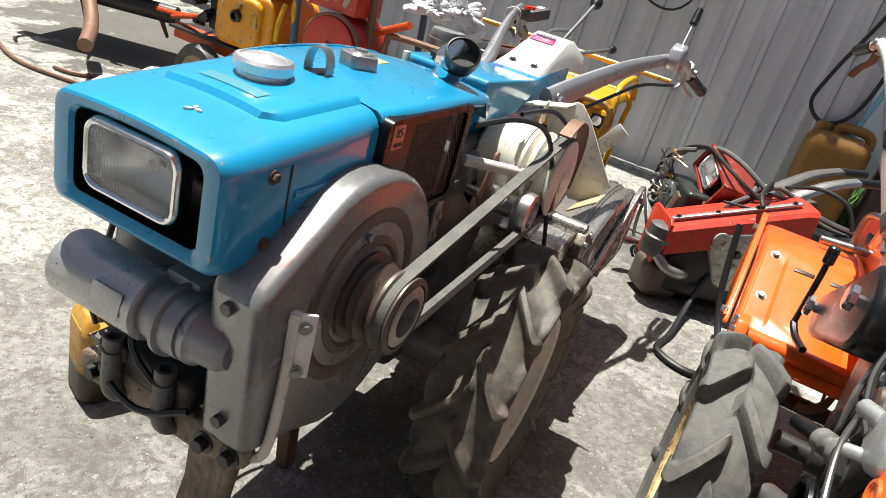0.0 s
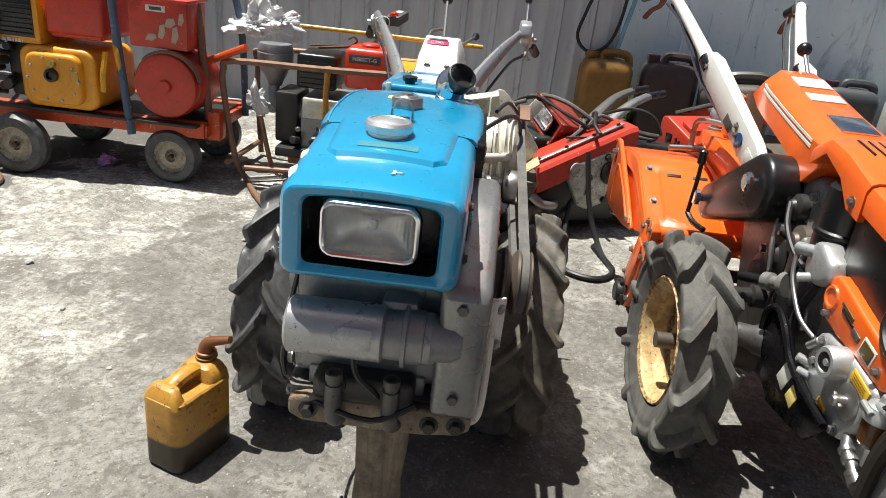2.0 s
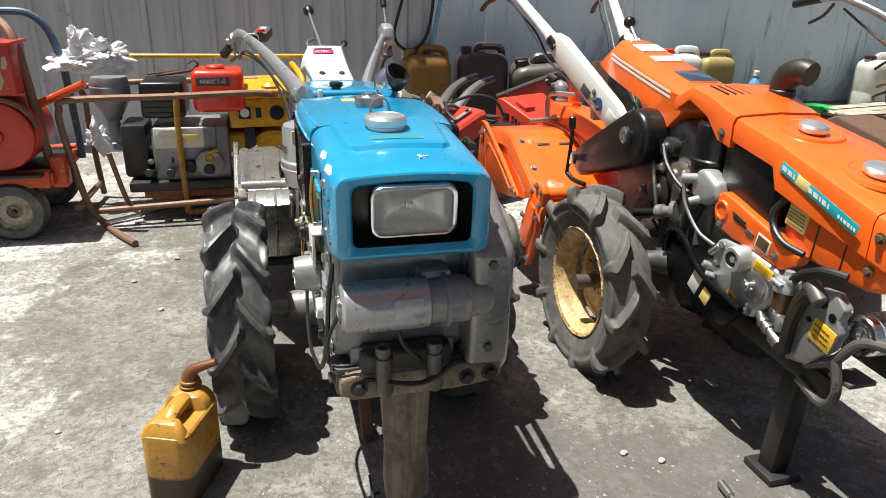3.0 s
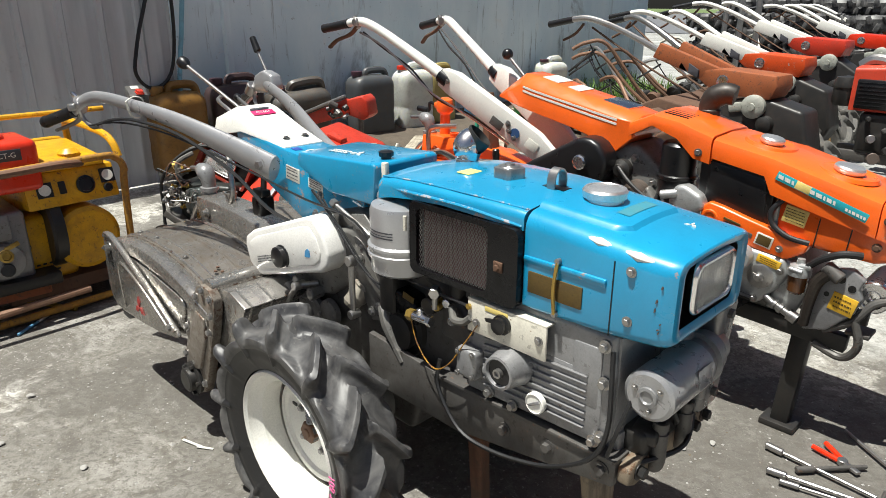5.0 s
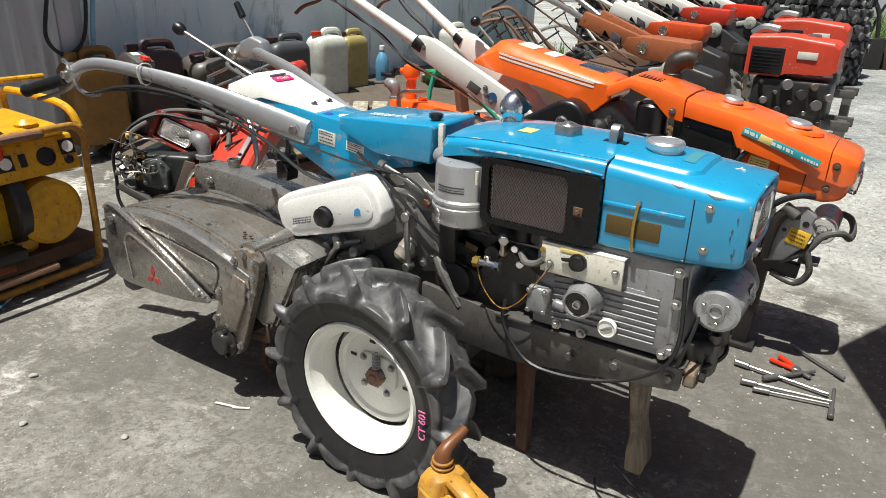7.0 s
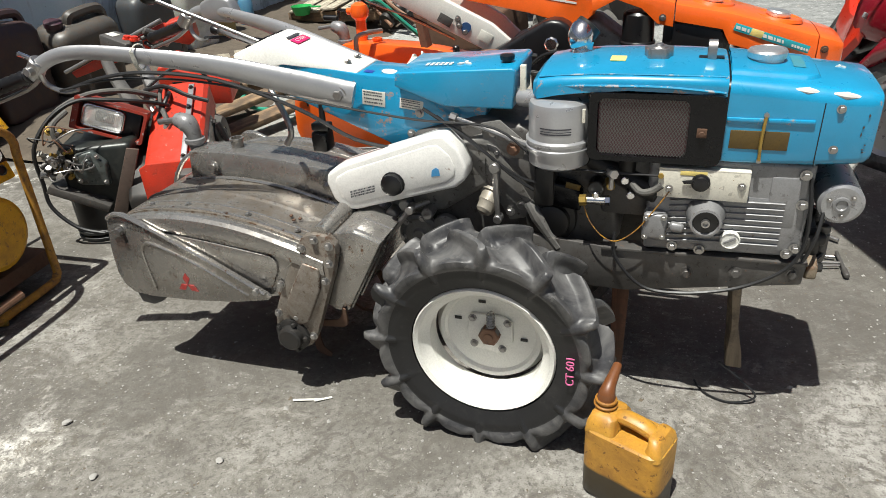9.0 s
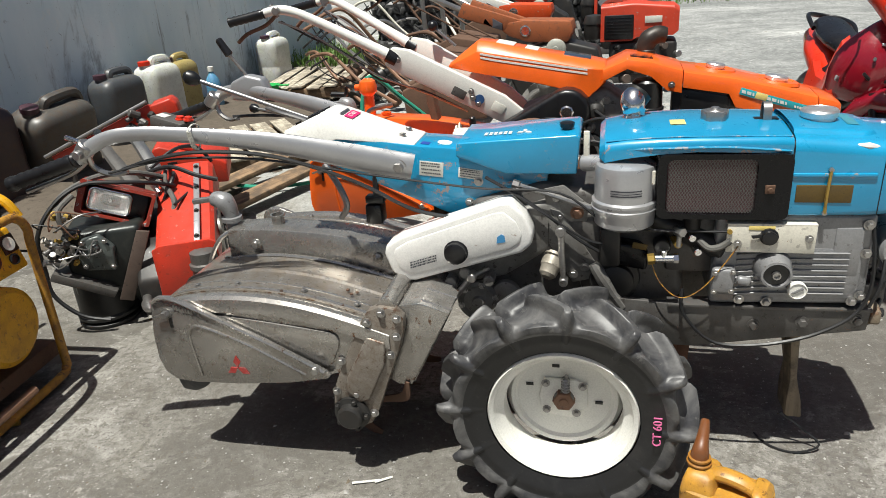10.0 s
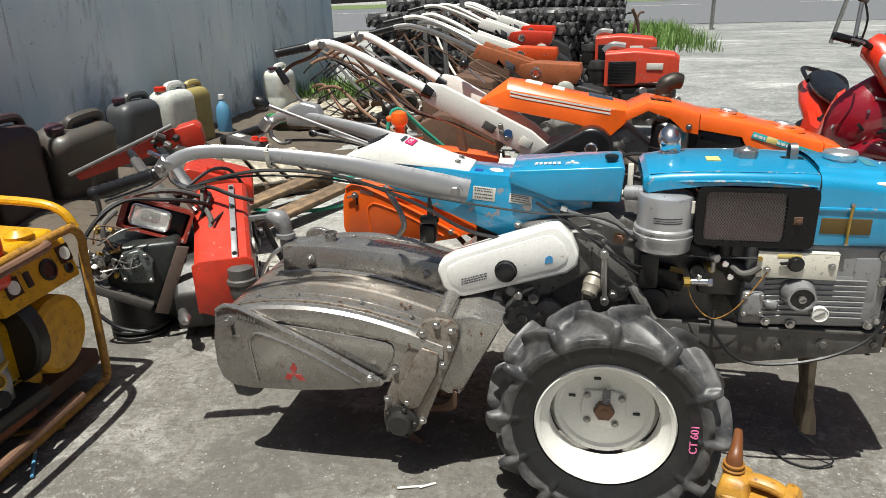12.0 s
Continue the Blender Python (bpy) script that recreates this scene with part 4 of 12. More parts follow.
    # radiator screens
    for s in (-1, 1):
        sc = new("radiator_screen")
        sc.parent = T
        sc["label"] = "black framed radiator screen with expanded steel mesh"
        sc.location.y = 0.016 if s > 0 else 0.0
        bm = B()
        y0, y1, top = (-0.128, -0.156, 0.838) if s < 0 else (0.110, 0.1385, 0.862)
        out, inn = rounded(0.196, 0.4765, 0.682, top, 0.018), rounded(0.218, 0.406, 0.697, top - 0.014, 0.016)
        t = bmesh.new()
        ro = [t.verts.new((x, y0, z)) for x, z in out]
        rf = [t.verts.new((x, y1, z)) for x, z in rounded(0.199, 0.4755, 0.685, top - 0.003, 0.016)]
        ri = [t.verts.new((x, y1, z)) for x, z in inn]
        rb = [t.verts.new((x, y0 + s * 0.012, z)) for x, z in inn]
        k = len(out)
        for a, b in ((ro, rf), (rf, ri), (ri, rb)):
            for i in range(k):
                t.faces.new((a[i], a[(i + 1) % k], b[(i + 1) % k], b[i]))
        merge(bm, t)
        part("screen_frame", bm, GLOSS_BLACK, sc)
        bm = B()
        ym = s * 0.150 if s < 0 else 0.133
        dx, dz = 0.0066, 0.0052
        for j in range(25 if s < 0 else 29):
            for i in range(29):
                x, z = 0.224 + i * dx + (dx / 2 if j % 2 else 0), 0.699 + j * dz
                for sx in (-1, 1):
                    if x + sx * dx / 2 > 0.405 or x + sx * dx / 2 < 0.219 or z > top - 0.015:
                        continue
                    q0, q1 = V(x, ym, z), V(x + sx * dx / 2, ym, min(z + dz, top - 0.012))
                    d = (q1 - q0).normalized()
                    nrm = V(0, 1, 0).cross(d) * 0.00065
                    bm.faces.new([bm.verts.new(c) for c in (q0 - nrm, q0 + nrm, q1 + nrm, q1 - nrm)])
        part("mesh", bm, MESH_GREY if s < 0 else FRAME_DARK, sc)
        bm = B()
        core_mat = CORE_PINK if s < 0 else BLACK
        box(bm, (0.315, s * (0.126 if s < 0 else 0.104), 0.765), (0.20, 0.012, 0.15), 0.002)
        part("radiator_core", bm, core_mat, sc, "grimy finned radiator core")
        bm = B()
        box(bm, (0, 0, 0), (0.0016, 0.006, 0.14), 0)
        fin = part("radiator_fin", bm, core_mat, sc, "", pose(0.224, s * (0.133 if s < 0 else 0.111), 0.765))
        for i in range(1, 26):
            more = new("radiator_fin", fin.data)
            more.parent, more.matrix_basis = sc, pose(0.224 + i * 0.0073, s * (0.133 if s < 0 else 0.111), 0.765)
    bm = B()
    box(bm, (0.433, -0.157, 0.757), (0.020, 0.004, 0.020), 0.001)
    bolt(bm, (0.433, -0.158, 0.757), (0, -1, 0), 0.006, 0.007)
    part("screen_latch", bm, RUST, T)
    bm = B()
    box(bm, (0.448, 0.1552, 0.834), (0.030, 0.002, 0.036), 0.001)
    tag = part("power_badge", bm, coated("salmon_badge", (0.75, 0.20, 0.11), 0.4, dirt=0.05, relief=0), T, "square orange badge reading 85 diesel")
    up = Matrix(((-1, 0, 0, 0), (0, 0, 1, 0), (0, 1, 0, 0), (0, 0, 0, 1)))
    lettering("badge_number", "85", 0.019, PRINT, tag, Matrix.Translation((0.448, 0.1566, 0.840)) @ up)
    lettering("badge_word", "DIESEL", 0.0085, PRINT, tag, Matrix.Translation((0.448, 0.1566, 0.823)) @ up)

    # tank window and sight gauge on the flank
    bm = B()
    box(bm, (0.545, -0.1405, 0.742), (0.112, 0.003, 0.040), 0.0012)
    part("sight_plate", bm, OLIVE_PLATE, T, "tarnished brass sight-glass plate")
    bm = B()
    tube(bm, [(0.551, -0.146, 0.700), (0.549, -0.149, 0.735), (0.550, -0.148, 0.770), (0.552, -0.145, 0.795)], 0.0035, 8)
    part("sight_tube", bm, BRASS, T)
    bm = B()
    cyl(bm, (0.551, -0.140, 0.699), (0.551, -0.148, 0.699), 0.005, n=10)
    part("sight_union", bm, STEEL, T)
    bm = B()
    cyl(bm, (0.552, -0.140, 0.797), (0.552, -0.148, 0.797), 0.005, n=10)
    part("sight_union", bm, STEEL, T)

    # engine
    en = new("engine")
    en.parent = T
    en["label"] = "grey cast diesel engine with ribbed crankcase"
    bm = B()
    prism(bm, [(0.335, 0.458), (0.655, 0.470), (0.668, 0.490), (0.664, 0.690), (0.335, 0.690)], -0.128, 0.118, "y", 0.010, 3)
    box(bm, (0.50, -0.123, 0.545), (0.300, 0.016, 0.130), 0.010)
    box(bm, (0.615, -0.126, 0.60), (0.06, 0.012, 0.12), 0.006)
    part("crankcase", bm, GREY, en)
    for k in range(8):
        bm = B()
        z = 0.497 + k * 0.0145
        prism(bm, [(0.385, z - 0.010), (0.44, z - 0.004), (0.62, z), (0.62, z + 0.0030), (0.44, z - 0.0006), (0.385, z - 0.0064)], -0.1365, -0.128, "y", 0.0008, 1)
        part("cooling_rib", bm, GREY, en)
    bm = B()
    lathe(bm, (0.463, -0.124, 0.563), (0, -1, 0), [(0.044, 0), (0.040, 0.022), (0.034, 0.052), (0.033, 0.060), (0.028, 0.061), (0.026, 0.052), (0, 0.050)], 28)
    part("crank_boss", bm, GREY, en)
    bm = B()
    cyl(bm, (0.463, -0.172, 0.563), (0.463, -0.1785, 0.563), 0.0262, n=24)
    part("boss_seal", bm, BLACK, en)
    bm = B()
    lathe(bm, (0.463, -0.178, 0.563), (0, -1, 0), [(0.009, 0), (0.009, 0.010), (0.006, 0.010), (0.006, 0.004), (0, 0.004)], 16)
    part("crank_socket", bm, STEEL, en)
    bm = B()
    lathe(bm, (0.521, -0.136, 0.508), (0, -1, 0), [(0, 0), (0.021, 0), (0.0215, 0.010), (0.019, 0.012), (0.018, 0.010), (0, 0.010)], 28)
    gd = part("oil_gauge", bm, WHITE, en, "small white round dial")
    bm = B()
    prism(bm, [(0.506, 0.502), (0.512, 0.500), (0.534, 0.513), (0.530, 0.518)], -0.149, -0.1455, "y", 0.0006)
    part("needle", bm, GREY, gd)
    bm = B()
    box(bm, (0.357, -0.138, 0.530), (0.052, 0.040, 0.064), 0.008, (0, 3, 0), 3)
    box(bm, (0.405, -0.136, 0.525), (0.034, 0.022, 0.024), 0.009, (0, 8, 0), 3)
    part("pump_cover", bm, GREY, en)
    fasten(en, STEEL, [(x, -0.158, z) for x, z in ((0.338, 0.505), (0.376, 0.508), (0.338, 0.553), (0.376, 0.556))], (0, -1, 0), 0.0045, 0.005)
    fasten(en, STEEL, [(x, -0.131, z) for x, z in ((0.648, 0.668), (0.652, 0.600), (0.655, 0.495), (0.640, 0.48), (0.40, 0.474), (0.46, 0.470))], (0, -1, 0), 0.008, 0.012)
    bm = B()
    box(bm, (0.449, -0.148, 0.638), (0.186, 0.006, 0.068), 0.002)
    box(bm, (0.449, -0.138, 0.672), (0.186, 0.026, 0.004), 0.001)
    pl = part("control_plate", bm, CREAM, en, "off-white control plate with a black knob")
    bm = B()
    lathe(bm, (0.444, -0.151, 0.645), (0, -1, 0), [(0, 0), (0.020, 0), (0.020, 0.006), (0.016, 0.008), (0.016, 0.016), (0.010, 0.018), (0, 0.018)], 12)
    prism(bm, [(0.405, 0.648), (0.445, 0.655), (0.450, 0.645), (0.41, 0.641)], -0.160, -0.154, "y", 0.002)
    part("control_knob", bm, BLACK, pl)
    bm = B()
    box(bm, (0.428, -0.1515, 0.664), (0.055, 0.001, 0.010), 0.0003)
    part("warning_strip", bm, YELLOW_STICK, pl)
    fasten(pl, STEEL, [(0.527, -0.151, 0.641), (0.380, -0.151, 0.626)], (0, -1, 0), 0.006, 0.006)
    bm = B()
    cyl(bm, (0.361, -0.146, 0.655), (0.361, -0.156, 0.655), 0.006, n=10)
    part("plate_screw", bm, BRASS, pl)

    # upper front of the engine under the bonnet, front face
    bm = B()
    box(bm, (0.655, -0.015, 0.585), (0.03, 0.20, 0.20), 0.006)
    box(bm, (0.645, 0.0, 0.470), (0.06, 0.20, 0.05), 0.006)
    part("engine_front", bm, GREY, en)
    # starter motor slung across the front
    st = new("starter_motor")
    st.parent = T
    st["label"] = "scratched grey cylindrical starter motor"
    sx, sz = 0.727, 0.603
    bm = B()
    lathe(bm, (sx, -0.122, sz), (0, 1, 0), [(0, 0), (0.038, 0), (0.045, 0.005), (0.0455, 0.150), (0.042, 0.153), (0.036, 0.154), (0, 0.154)], 40)
    part("starter_body", bm, STARTER_GREY, st)
    bm = B()
    lathe(bm, (sx - 0.006, 0.030, sz - 0.002), (0, 1, 0), [(0, 0), (0.040, 0), (0.041, 0.028), (0.050, 0.030), (0.050, 0.036), (0.044, 0.038), (0.043, 0.062), (0, 0.063)], 32)
    box(bm, (0.690, 0.050, 0.605), (0.05, 0.06, 0.10), 0.010)
    part("starter_flange", bm, GREY, st)
    bm = B()
    lathe(bm, (sx - 0.008, 0.092, sz - 0.004), (0, 1, 0), [(0, 0), (0.041, 0), (0.042, 0.004), (0.042, 0.012), (0.035, 0.022), (0.033, 0.046), (0.024, 0.060), (0, 0.062)], 32)
    part("starter_nose", bm, GREY, st)
    bm = B()
    box(bm, (sx + 0.0448, -0.010, sz + 0.010), (0.001, 0.05, 0.034), 0.0003, (0, -12, 0))
    part("starter_tape", bm, STARTER_GREY, st)
    fasten(st, STEEL, [(sx + 0.026 * math.cos(radians(a)), -0.121, sz + 0.026 * math.sin(radians(a))) for a in (40, 160, 280)], (0, -1, 0), 0.004, 0.006)
    bm = B()
    lathe(bm, (sx, -0.121, sz), (0, -1, 0), [(0.018, 0), (0.017, 0.005), (0.012, 0.006), (0.010, 0.003), (0, 0.003)], 22)
    part("end_cap", bm, GREY, st)

    # flywheel guard on the far flank
    fg = new("flywheel_guard")
    fg.parent = T
    fg["label"] = "worn grey flywheel guard with rust-red scuffs"
    cx, cz, r = 0.514, 0.620, 0.201
    outline = [(0.724, 0.455), (0.62, 0.43)] + [(cx + r * math.cos(radians(a)), cz - 0.020 + r * math.sin(radians(a))) for a in range(-80, -300, -8)] + [(0.734, 0.694), (0.738, 0.680)]
    bm = B()
    prism(bm, outline, 0.112, 0.190, "y", 0.018, 4)
    part("guard_shell", bm, GUARD, fg)
    bm = B()
    lathe(bm, (cx, 0.186, cz), (0, 1, 0), [(0.136, 0.0), (0.132, 0.006), (0.120, 0.008), (0.112, 0.005), (0.108, 0.001), (0.094, 0.001), (0.090, 0.006), (0.080, 0.008), (0.074, 0.003), (0.060, 0.002)], 48)
    part("guard_ring", bm, RING_BROWN, fg)
    fasten(fg, FRAME_DARK, [(0.734, 0.147, 0.667), (0.724, 0.148, 0.498)], (1, 0, 0), 0.009, 0.012)
    fasten(fg, STEEL, [(0.535, 0.189, 0.718)], (0, 1, 0), 0.006, 0.008)
    bm = B()
    lathe(bm, (cx, 0.180, cz), (0, 1, 0), [(0.0, 0), (0.066, 0), (0.068, 0.016), (0.052, 0.020), (0.048, 0.028), (0.062, 0.033), (0.062, 0.038), (0.047, 0.048), (0.060, 0.057), (0.060, 0.062), (0.046, 0.072), (0.058, 0.081), (0.058, 0.084), (0.049, 0.086)], 40)
    part("drive_pulley", bm, RING_BROWN, T, "rusty brown grooved drive pulley")
    bm = B()
    prof = [(0.048, 0.0)]
    for k in range(5):
        prof += [(0.049, 0.002 + 0.005 * k), (0.044, 0.0045 + 0.005 * k)]
    lathe(bm, (cx, 0.238, cz), (0, 1, 0), prof + [(0.046, 0.028), (0.040, 0.030), (0.030, 0.030), (0.028, 0.006), (0, 0.006)], 36)
    part("pulley_nose", bm, STEEL, T, "grey grooved pulley nose, hollow end")
    # bracket on a bent rod in front of the guard
    bm = B()
    prism(bm, [(-0.014, -0.048), (0.020, -0.040), (0.022, 0.044), (0.016, 0.050), (-0.014, 0.046)], -0.003, 0.003, "y", 0.002)
    bmesh.ops.transform(bm, matrix=pose(0.668, 0.206, 0.612, 0, 0, -42), verts=bm.verts)
    pb = part("pipe_bracket", bm, WHITE, T, "off-white slotted bracket plate")
    fasten(pb, STEEL, [(0.672, 0.2085, 0.642), (0.674, 0.2085, 0.578)], (0.67, 0.74, 0), 0.006, 0.005)
    bm = B()
    tube(bm, [(0.677, 0.196, 0.660), (0.678, 0.197, 0.60), (0.681, 0.198, 0.53), (0.685, 0.197, 0.470), (0.690, 0.190, 0.438), (0.698, 0.165, 0.432), (0.705, 0.13, 0.436)], 0.0075, 10)
    part("bent_rod", bm, CREAM, T, "bent off-white rod")

    # second pulley, clutch and belts
    bm = B()
    qx, qz = -0.118, 0.700
    lathe(bm, (qx, 0.085, qz), (0, 1, 0), [(0, 0), (0.080, 0), (0.084, 0.006), (0.085, 0.085), (0.087, 0.090), (0.087, 0.096)], 40)
    part("clutch_drum", bm, CREAM, T, "dirty cream clutch drum")
    bm = B()
    lathe(bm, (qx, 0.181, qz), (0, 1, 0), [(0.07, 0), (0.086, 0.002), (0.086, 0.010), (0.072, 0.018), (0.085, 0.026), (0.085, 0.032), (0.072, 0.041), (0.085, 0.049), (0.085, 0.054), (0.070, 0.066), (0.084, 0.078), (0.084, 0.082), (0.070, 0.086), (0.030, 0.086), (0.028, 0.09), (0, 0.09)], 40)
    part("clutch_pulley", bm, CREAM, T, "worn cream clutch pulley, three grooves")
    bm = B()
    ax, az = -0.005, 0.640
    lathe(bm, (ax, 0.150, az), (0, 1, 0), [(0, 0), (0.030, 0), (0.030, 0.020), (0.024, 0.028), (0.024, 0.066), (0.040, 0.074), (0.044, 0.090), (0.042, 0.104), (0.030, 0.106), (0.028, 0.098), (0, 0.098)], 30)
    cyl(bm, (ax, 0.06, az), (ax, 0.15, az), 0.012, n=12)
    part("idler_pulley", bm, STEEL, T, "small grey idler pulley")
    bm = B()
    prism(bm, stadium(0.022, 0.655, 0.030, 0.012, 0.730, 0.012, 8), 0.150, 0.157, "y", 0.002)
    part("idler_arm", bm, RUST_PIPE, T)
    bm = B()
    prism(bm, [(-0.012, 0.665), (0.010, 0.668), (0.002, 0.775), (-0.010, 0.782), (-0.020, 0.772)], 0.186, 0.191, "y", 0.001)
    part("stop_tab", bm, CREAM, T)
    bm = B()
    cyl(bm, (0.120, 0.128, 0.735), (-0.085, 0.252, 0.700), 0.011, n=14, bev=0.002)
    part("tension_rod", bm, CREAM, T, "dirty cream tension rod")
    for y in (0.248,):
        bm = B()
        a = math.atan2(qz - cz, qx - cx)
        r0, r1 = 0.050, 0.084
        d = math.hypot(qx - cx, qz - cz)
        sl = math.asin((r1 - r0) / d)
        pts = []
        for i in range(13):
            th = a + sl + math.pi / 2 - (math.pi + 2 * sl) * i / 12
            pts.append((qx + r1 * math.cos(th), qz + r1 * math.sin(th)))
        for i in range(13):
            th = a - sl - math.pi / 2 - (math.pi - 2 * sl) * i / 12
            pts.append((cx + r0 * math.cos(th), cz + r0 * math.sin(th)))
        t = bmesh.new()
        mid = V(sum(p[0] for p in pts) / len(pts), 0, sum(p[1] for p in pts) / len(pts))
        rings = []
        for i, (x, z) in enumerate(pts):
            p, q = pts[i - 1], pts[(i + 1) % len(pts)]
            tx, tz = q[0] - p[0], q[1] - p[1]
            L = math.hypot(tx, tz)
            nx, nz = tz / L, -tx / L
            if (x - mid.x) * nx + (z - mid.z) * nz < 0:
                nx, nz = -nx, -nz
            rings.append([t.verts.new((x + nx * o, y + w, z + nz * o)) for o, w in ((-0.006, -0.006), (0.006, -0.010), (0.006, 0.010), (-0.006, 0.006))])
        for i in range(len(rings)):
            p, q = rings[i], rings[(i + 1) % len(rings)]
            for j in range(4):
                t.faces.new((p[j], p[(j + 1) % 4], q[(j + 1) % 4], q[j]))
        merge(bm, t)
        part("drive_belt", bm, RUBBER_OLD, T, "frayed grey drive belt")

    # chassis rails and front stirrup
    for s in (-1, 1):
        bm = B()
        prism(bm, [(0.02, 0.34), (0.30, 0.335), (0.684, 0.402), (0.688, 0.458), (0.26, 0.452), (0.02, 0.47)], s * 0.112, s * 0.128, "y", 0.004)
        prism(bm, [(0.24, 0.446), (0.688, 0.453), (0.688, 0.460), (0.24, 0.454)], s * 0.085, s * 0.134, "y", 0.001)
        part("chassis_rail", bm, FRAME_DARK, T, "grimy grey chassis rail")
        fasten(T, FRAME_DARK, [(x, s * 0.128, z) for x, z in ((0.545, 0.418), (0.44, 0.405), (0.66, 0.43))], (0, s, 0), 0.010, 0.012)
    bm = B()
    prism(bm, [(-0.125, 0.418), (-0.10, 0.405), (0.10, 0.405), (0.16, 0.412), (0.184, 0.424), (0.184, 0.452), (0.10, 0.458), (-0.095, 0.458), (-0.125, 0.448)], 0.688, 0.712, "x", 0.006, 3)
    part("front_crossbar", bm, CROSSBAR, T, "rust-worn front crossbar caked in pale mud")
    fasten(T, DARK, [(0.712, 0.160, 0.434), (0.712, 0.115, 0.430), (0.712, -0.090, 0.432)], (1, 0, 0), 0.011, 0.014)
    bm = B()
    box(bm, (0.690, 0.0, 0.478), (0.05, 0.17, 0.05), 0.012, seg=3)
    box(bm, (0.700, -0.055, 0.490), (0.05, 0.05, 0.03), 0.010, (0, 0, 12), 3)
    part("drain_casting", bm, DARK, T, "greasy dark casting")
    for y in (-0.047, 0.048):
        bm = B()
        tube(bm, [(0.722, y, 0.496), (0.722, y, 0.470), (0.722, y, 0.440), (0.716, y + 0.004, 0.424), (0.700, y + 0.010, 0.420), (0.680, y + 0.016, 0.420)], 0.0145, 16)
        lathe(bm, (0.722, y, 0.494), (0, 0, 1), [(0.0145, 0), (0.0115, 0.003), (0.0115, 0.008), (0.0145, 0.010), (0.0140, 0.024), (0.009, 0.024), (0.008, 0.01), (0, 0.01)], 18)
        part("stub_pipe", bm, FRAME_DARK, T, "short upright grey pipe elbow")

    # gearbox between the wheels
    bm = B()
    prism(bm, [(-0.16, 0.22), (0.12, 0.22), (0.16, 0.40), (0.28, 0.45), (0.26, 0.66), (0.10, 0.72), (-0.06, 0.75), (-0.24, 0.70), (-0.30, 0.58), (-0.22, 0.40)], -0.085, 0.085, "y", 0.020, 3)
    box(bm, (0.02, 0, 0.60), (0.18, 0.21, 0.14), 0.02)
    box(bm, (0.29, 0.0, 0.60), (0.12, 0.20, 0.15), 0.012)
    part("gearbox", bm, FRAME_DARK, T, "dusty dark cast gearbox")
    for s in (-1, 1):
        bm = B()
        cyl(bm, (0, s * 0.08, 0.265), (0, s * 0.19, 0.265), 0.062, 0.045, n=24, bev=0.006)
        cyl(bm, (0, s * 0.18, 0.265), (0, s * 0.30, 0.265), 0.025, n=16)
        part("axle_housing", bm, GEAR_CAST, T)
        bm = B()
        lathe(bm, (0.10, s * 0.085, 0.50), (0, s, 0), [(0.075, 0), (0.072, 0.012), (0.050, 0.020), (0.046, 0.03), (0, 0.032)], 28)
        part("bearing_cover", bm, DARK, T)
    bm = B()
    lathe(bm, (-0.034, -0.085, 0.556), (-0.35, -0.75, -0.75), [(0.033, 0), (0.033, 0.008), (0.027, 0.010), (0.027, 0.034), (0.024, 0.038), (0.022, 0.056), (0.014, 0.064), (0, 0.064)], 24)
    part("filter_bowl", bm, coated("grimy_cream_metal", (0.32, 0.29, 0.24), 0.45, metal=0.3, dirt=0.5), T, "stubby tarnished metal bowl")
    bm = B()
    box(bm, (0.10, -0.11, 0.60), (0.05, 0.06, 0.10), 0.010)
    part("pump_block", bm, DARK, T)
    bm = B()
    lathe(bm, (0.115, -0.10, 0.50), (0, -1, 0), [(0.045, 0), (0.043, 0.02), (0.03, 0.026), (0, 0.027)], 24)
    part("inspection_cap", bm, DARK, T)
    for x, z in ((0.245, 0.618), (0.275, 0.635), (0.29, 0.600)):
        bm = B()
        cyl(bm, (x, -0.09, z), (x + 0.01, -0.14, z - 0.005), 0.010, n=8, bev=0.002)
        part("fuel_fitting", bm, CHROME if x > 0.25 else BRASS, T)
    bm = B()
    prism(bm, [(0.088, 0.618), (0.170, 0.604), (0.190, 0.585), (0.186, 0.540), (0.094, 0.556)], -0.132, -0.085, "y", 0.008, 3)
    part("governor_box", bm, GLOSS_BLACK, T, "black governor box")
    bm = B()
    cyl(bm, (0.186, -0.15, 0.580), (0.202, -0.15, 0.582), 0.013, n=6, bev=0.001)
    part("banjo_nut", bm, BRASS, T)
    bm = B()
    cyl(bm, (0.202, -0.15, 0.582), (0.246, -0.15, 0.584), 0.010, n=14, bev=0.002)
    cyl(bm, (0.222, -0.15, 0.583), (0.222, -0.15, 0.604), 0.008, n=10, bev=0.002)
    cyl(bm, (0.244, -0.15, 0.584), (0.256, -0.15, 0.585), 0.012, n=6, bev=0.001)
    part("banjo_union", bm, CHROME, T)
    bm = B()
    cyl(bm, (0.248, -0.13, 0.648), (0.262, -0.15, 0.648), 0.012, n=6, bev=0.001)
    cyl(bm, (0.255, -0.14, 0.648), (0.255, -0.14, 0.610), 0.006, n=10)
    part("pipe_union", bm, STEEL, T)
    bm = B()
    lathe(bm, (-0.232, -0.105, 0.430), (0, -1, 0), [(0.058, 0), (0.056, 0.012), (0.046, 0.016), (0.040, 0.012), (0.018, 0.014), (0.014, 0.022), (0, 0.022)], 28)
    cs = part("round_cover", bm, GEAR_CAST, T, "round cast gearbox cover")
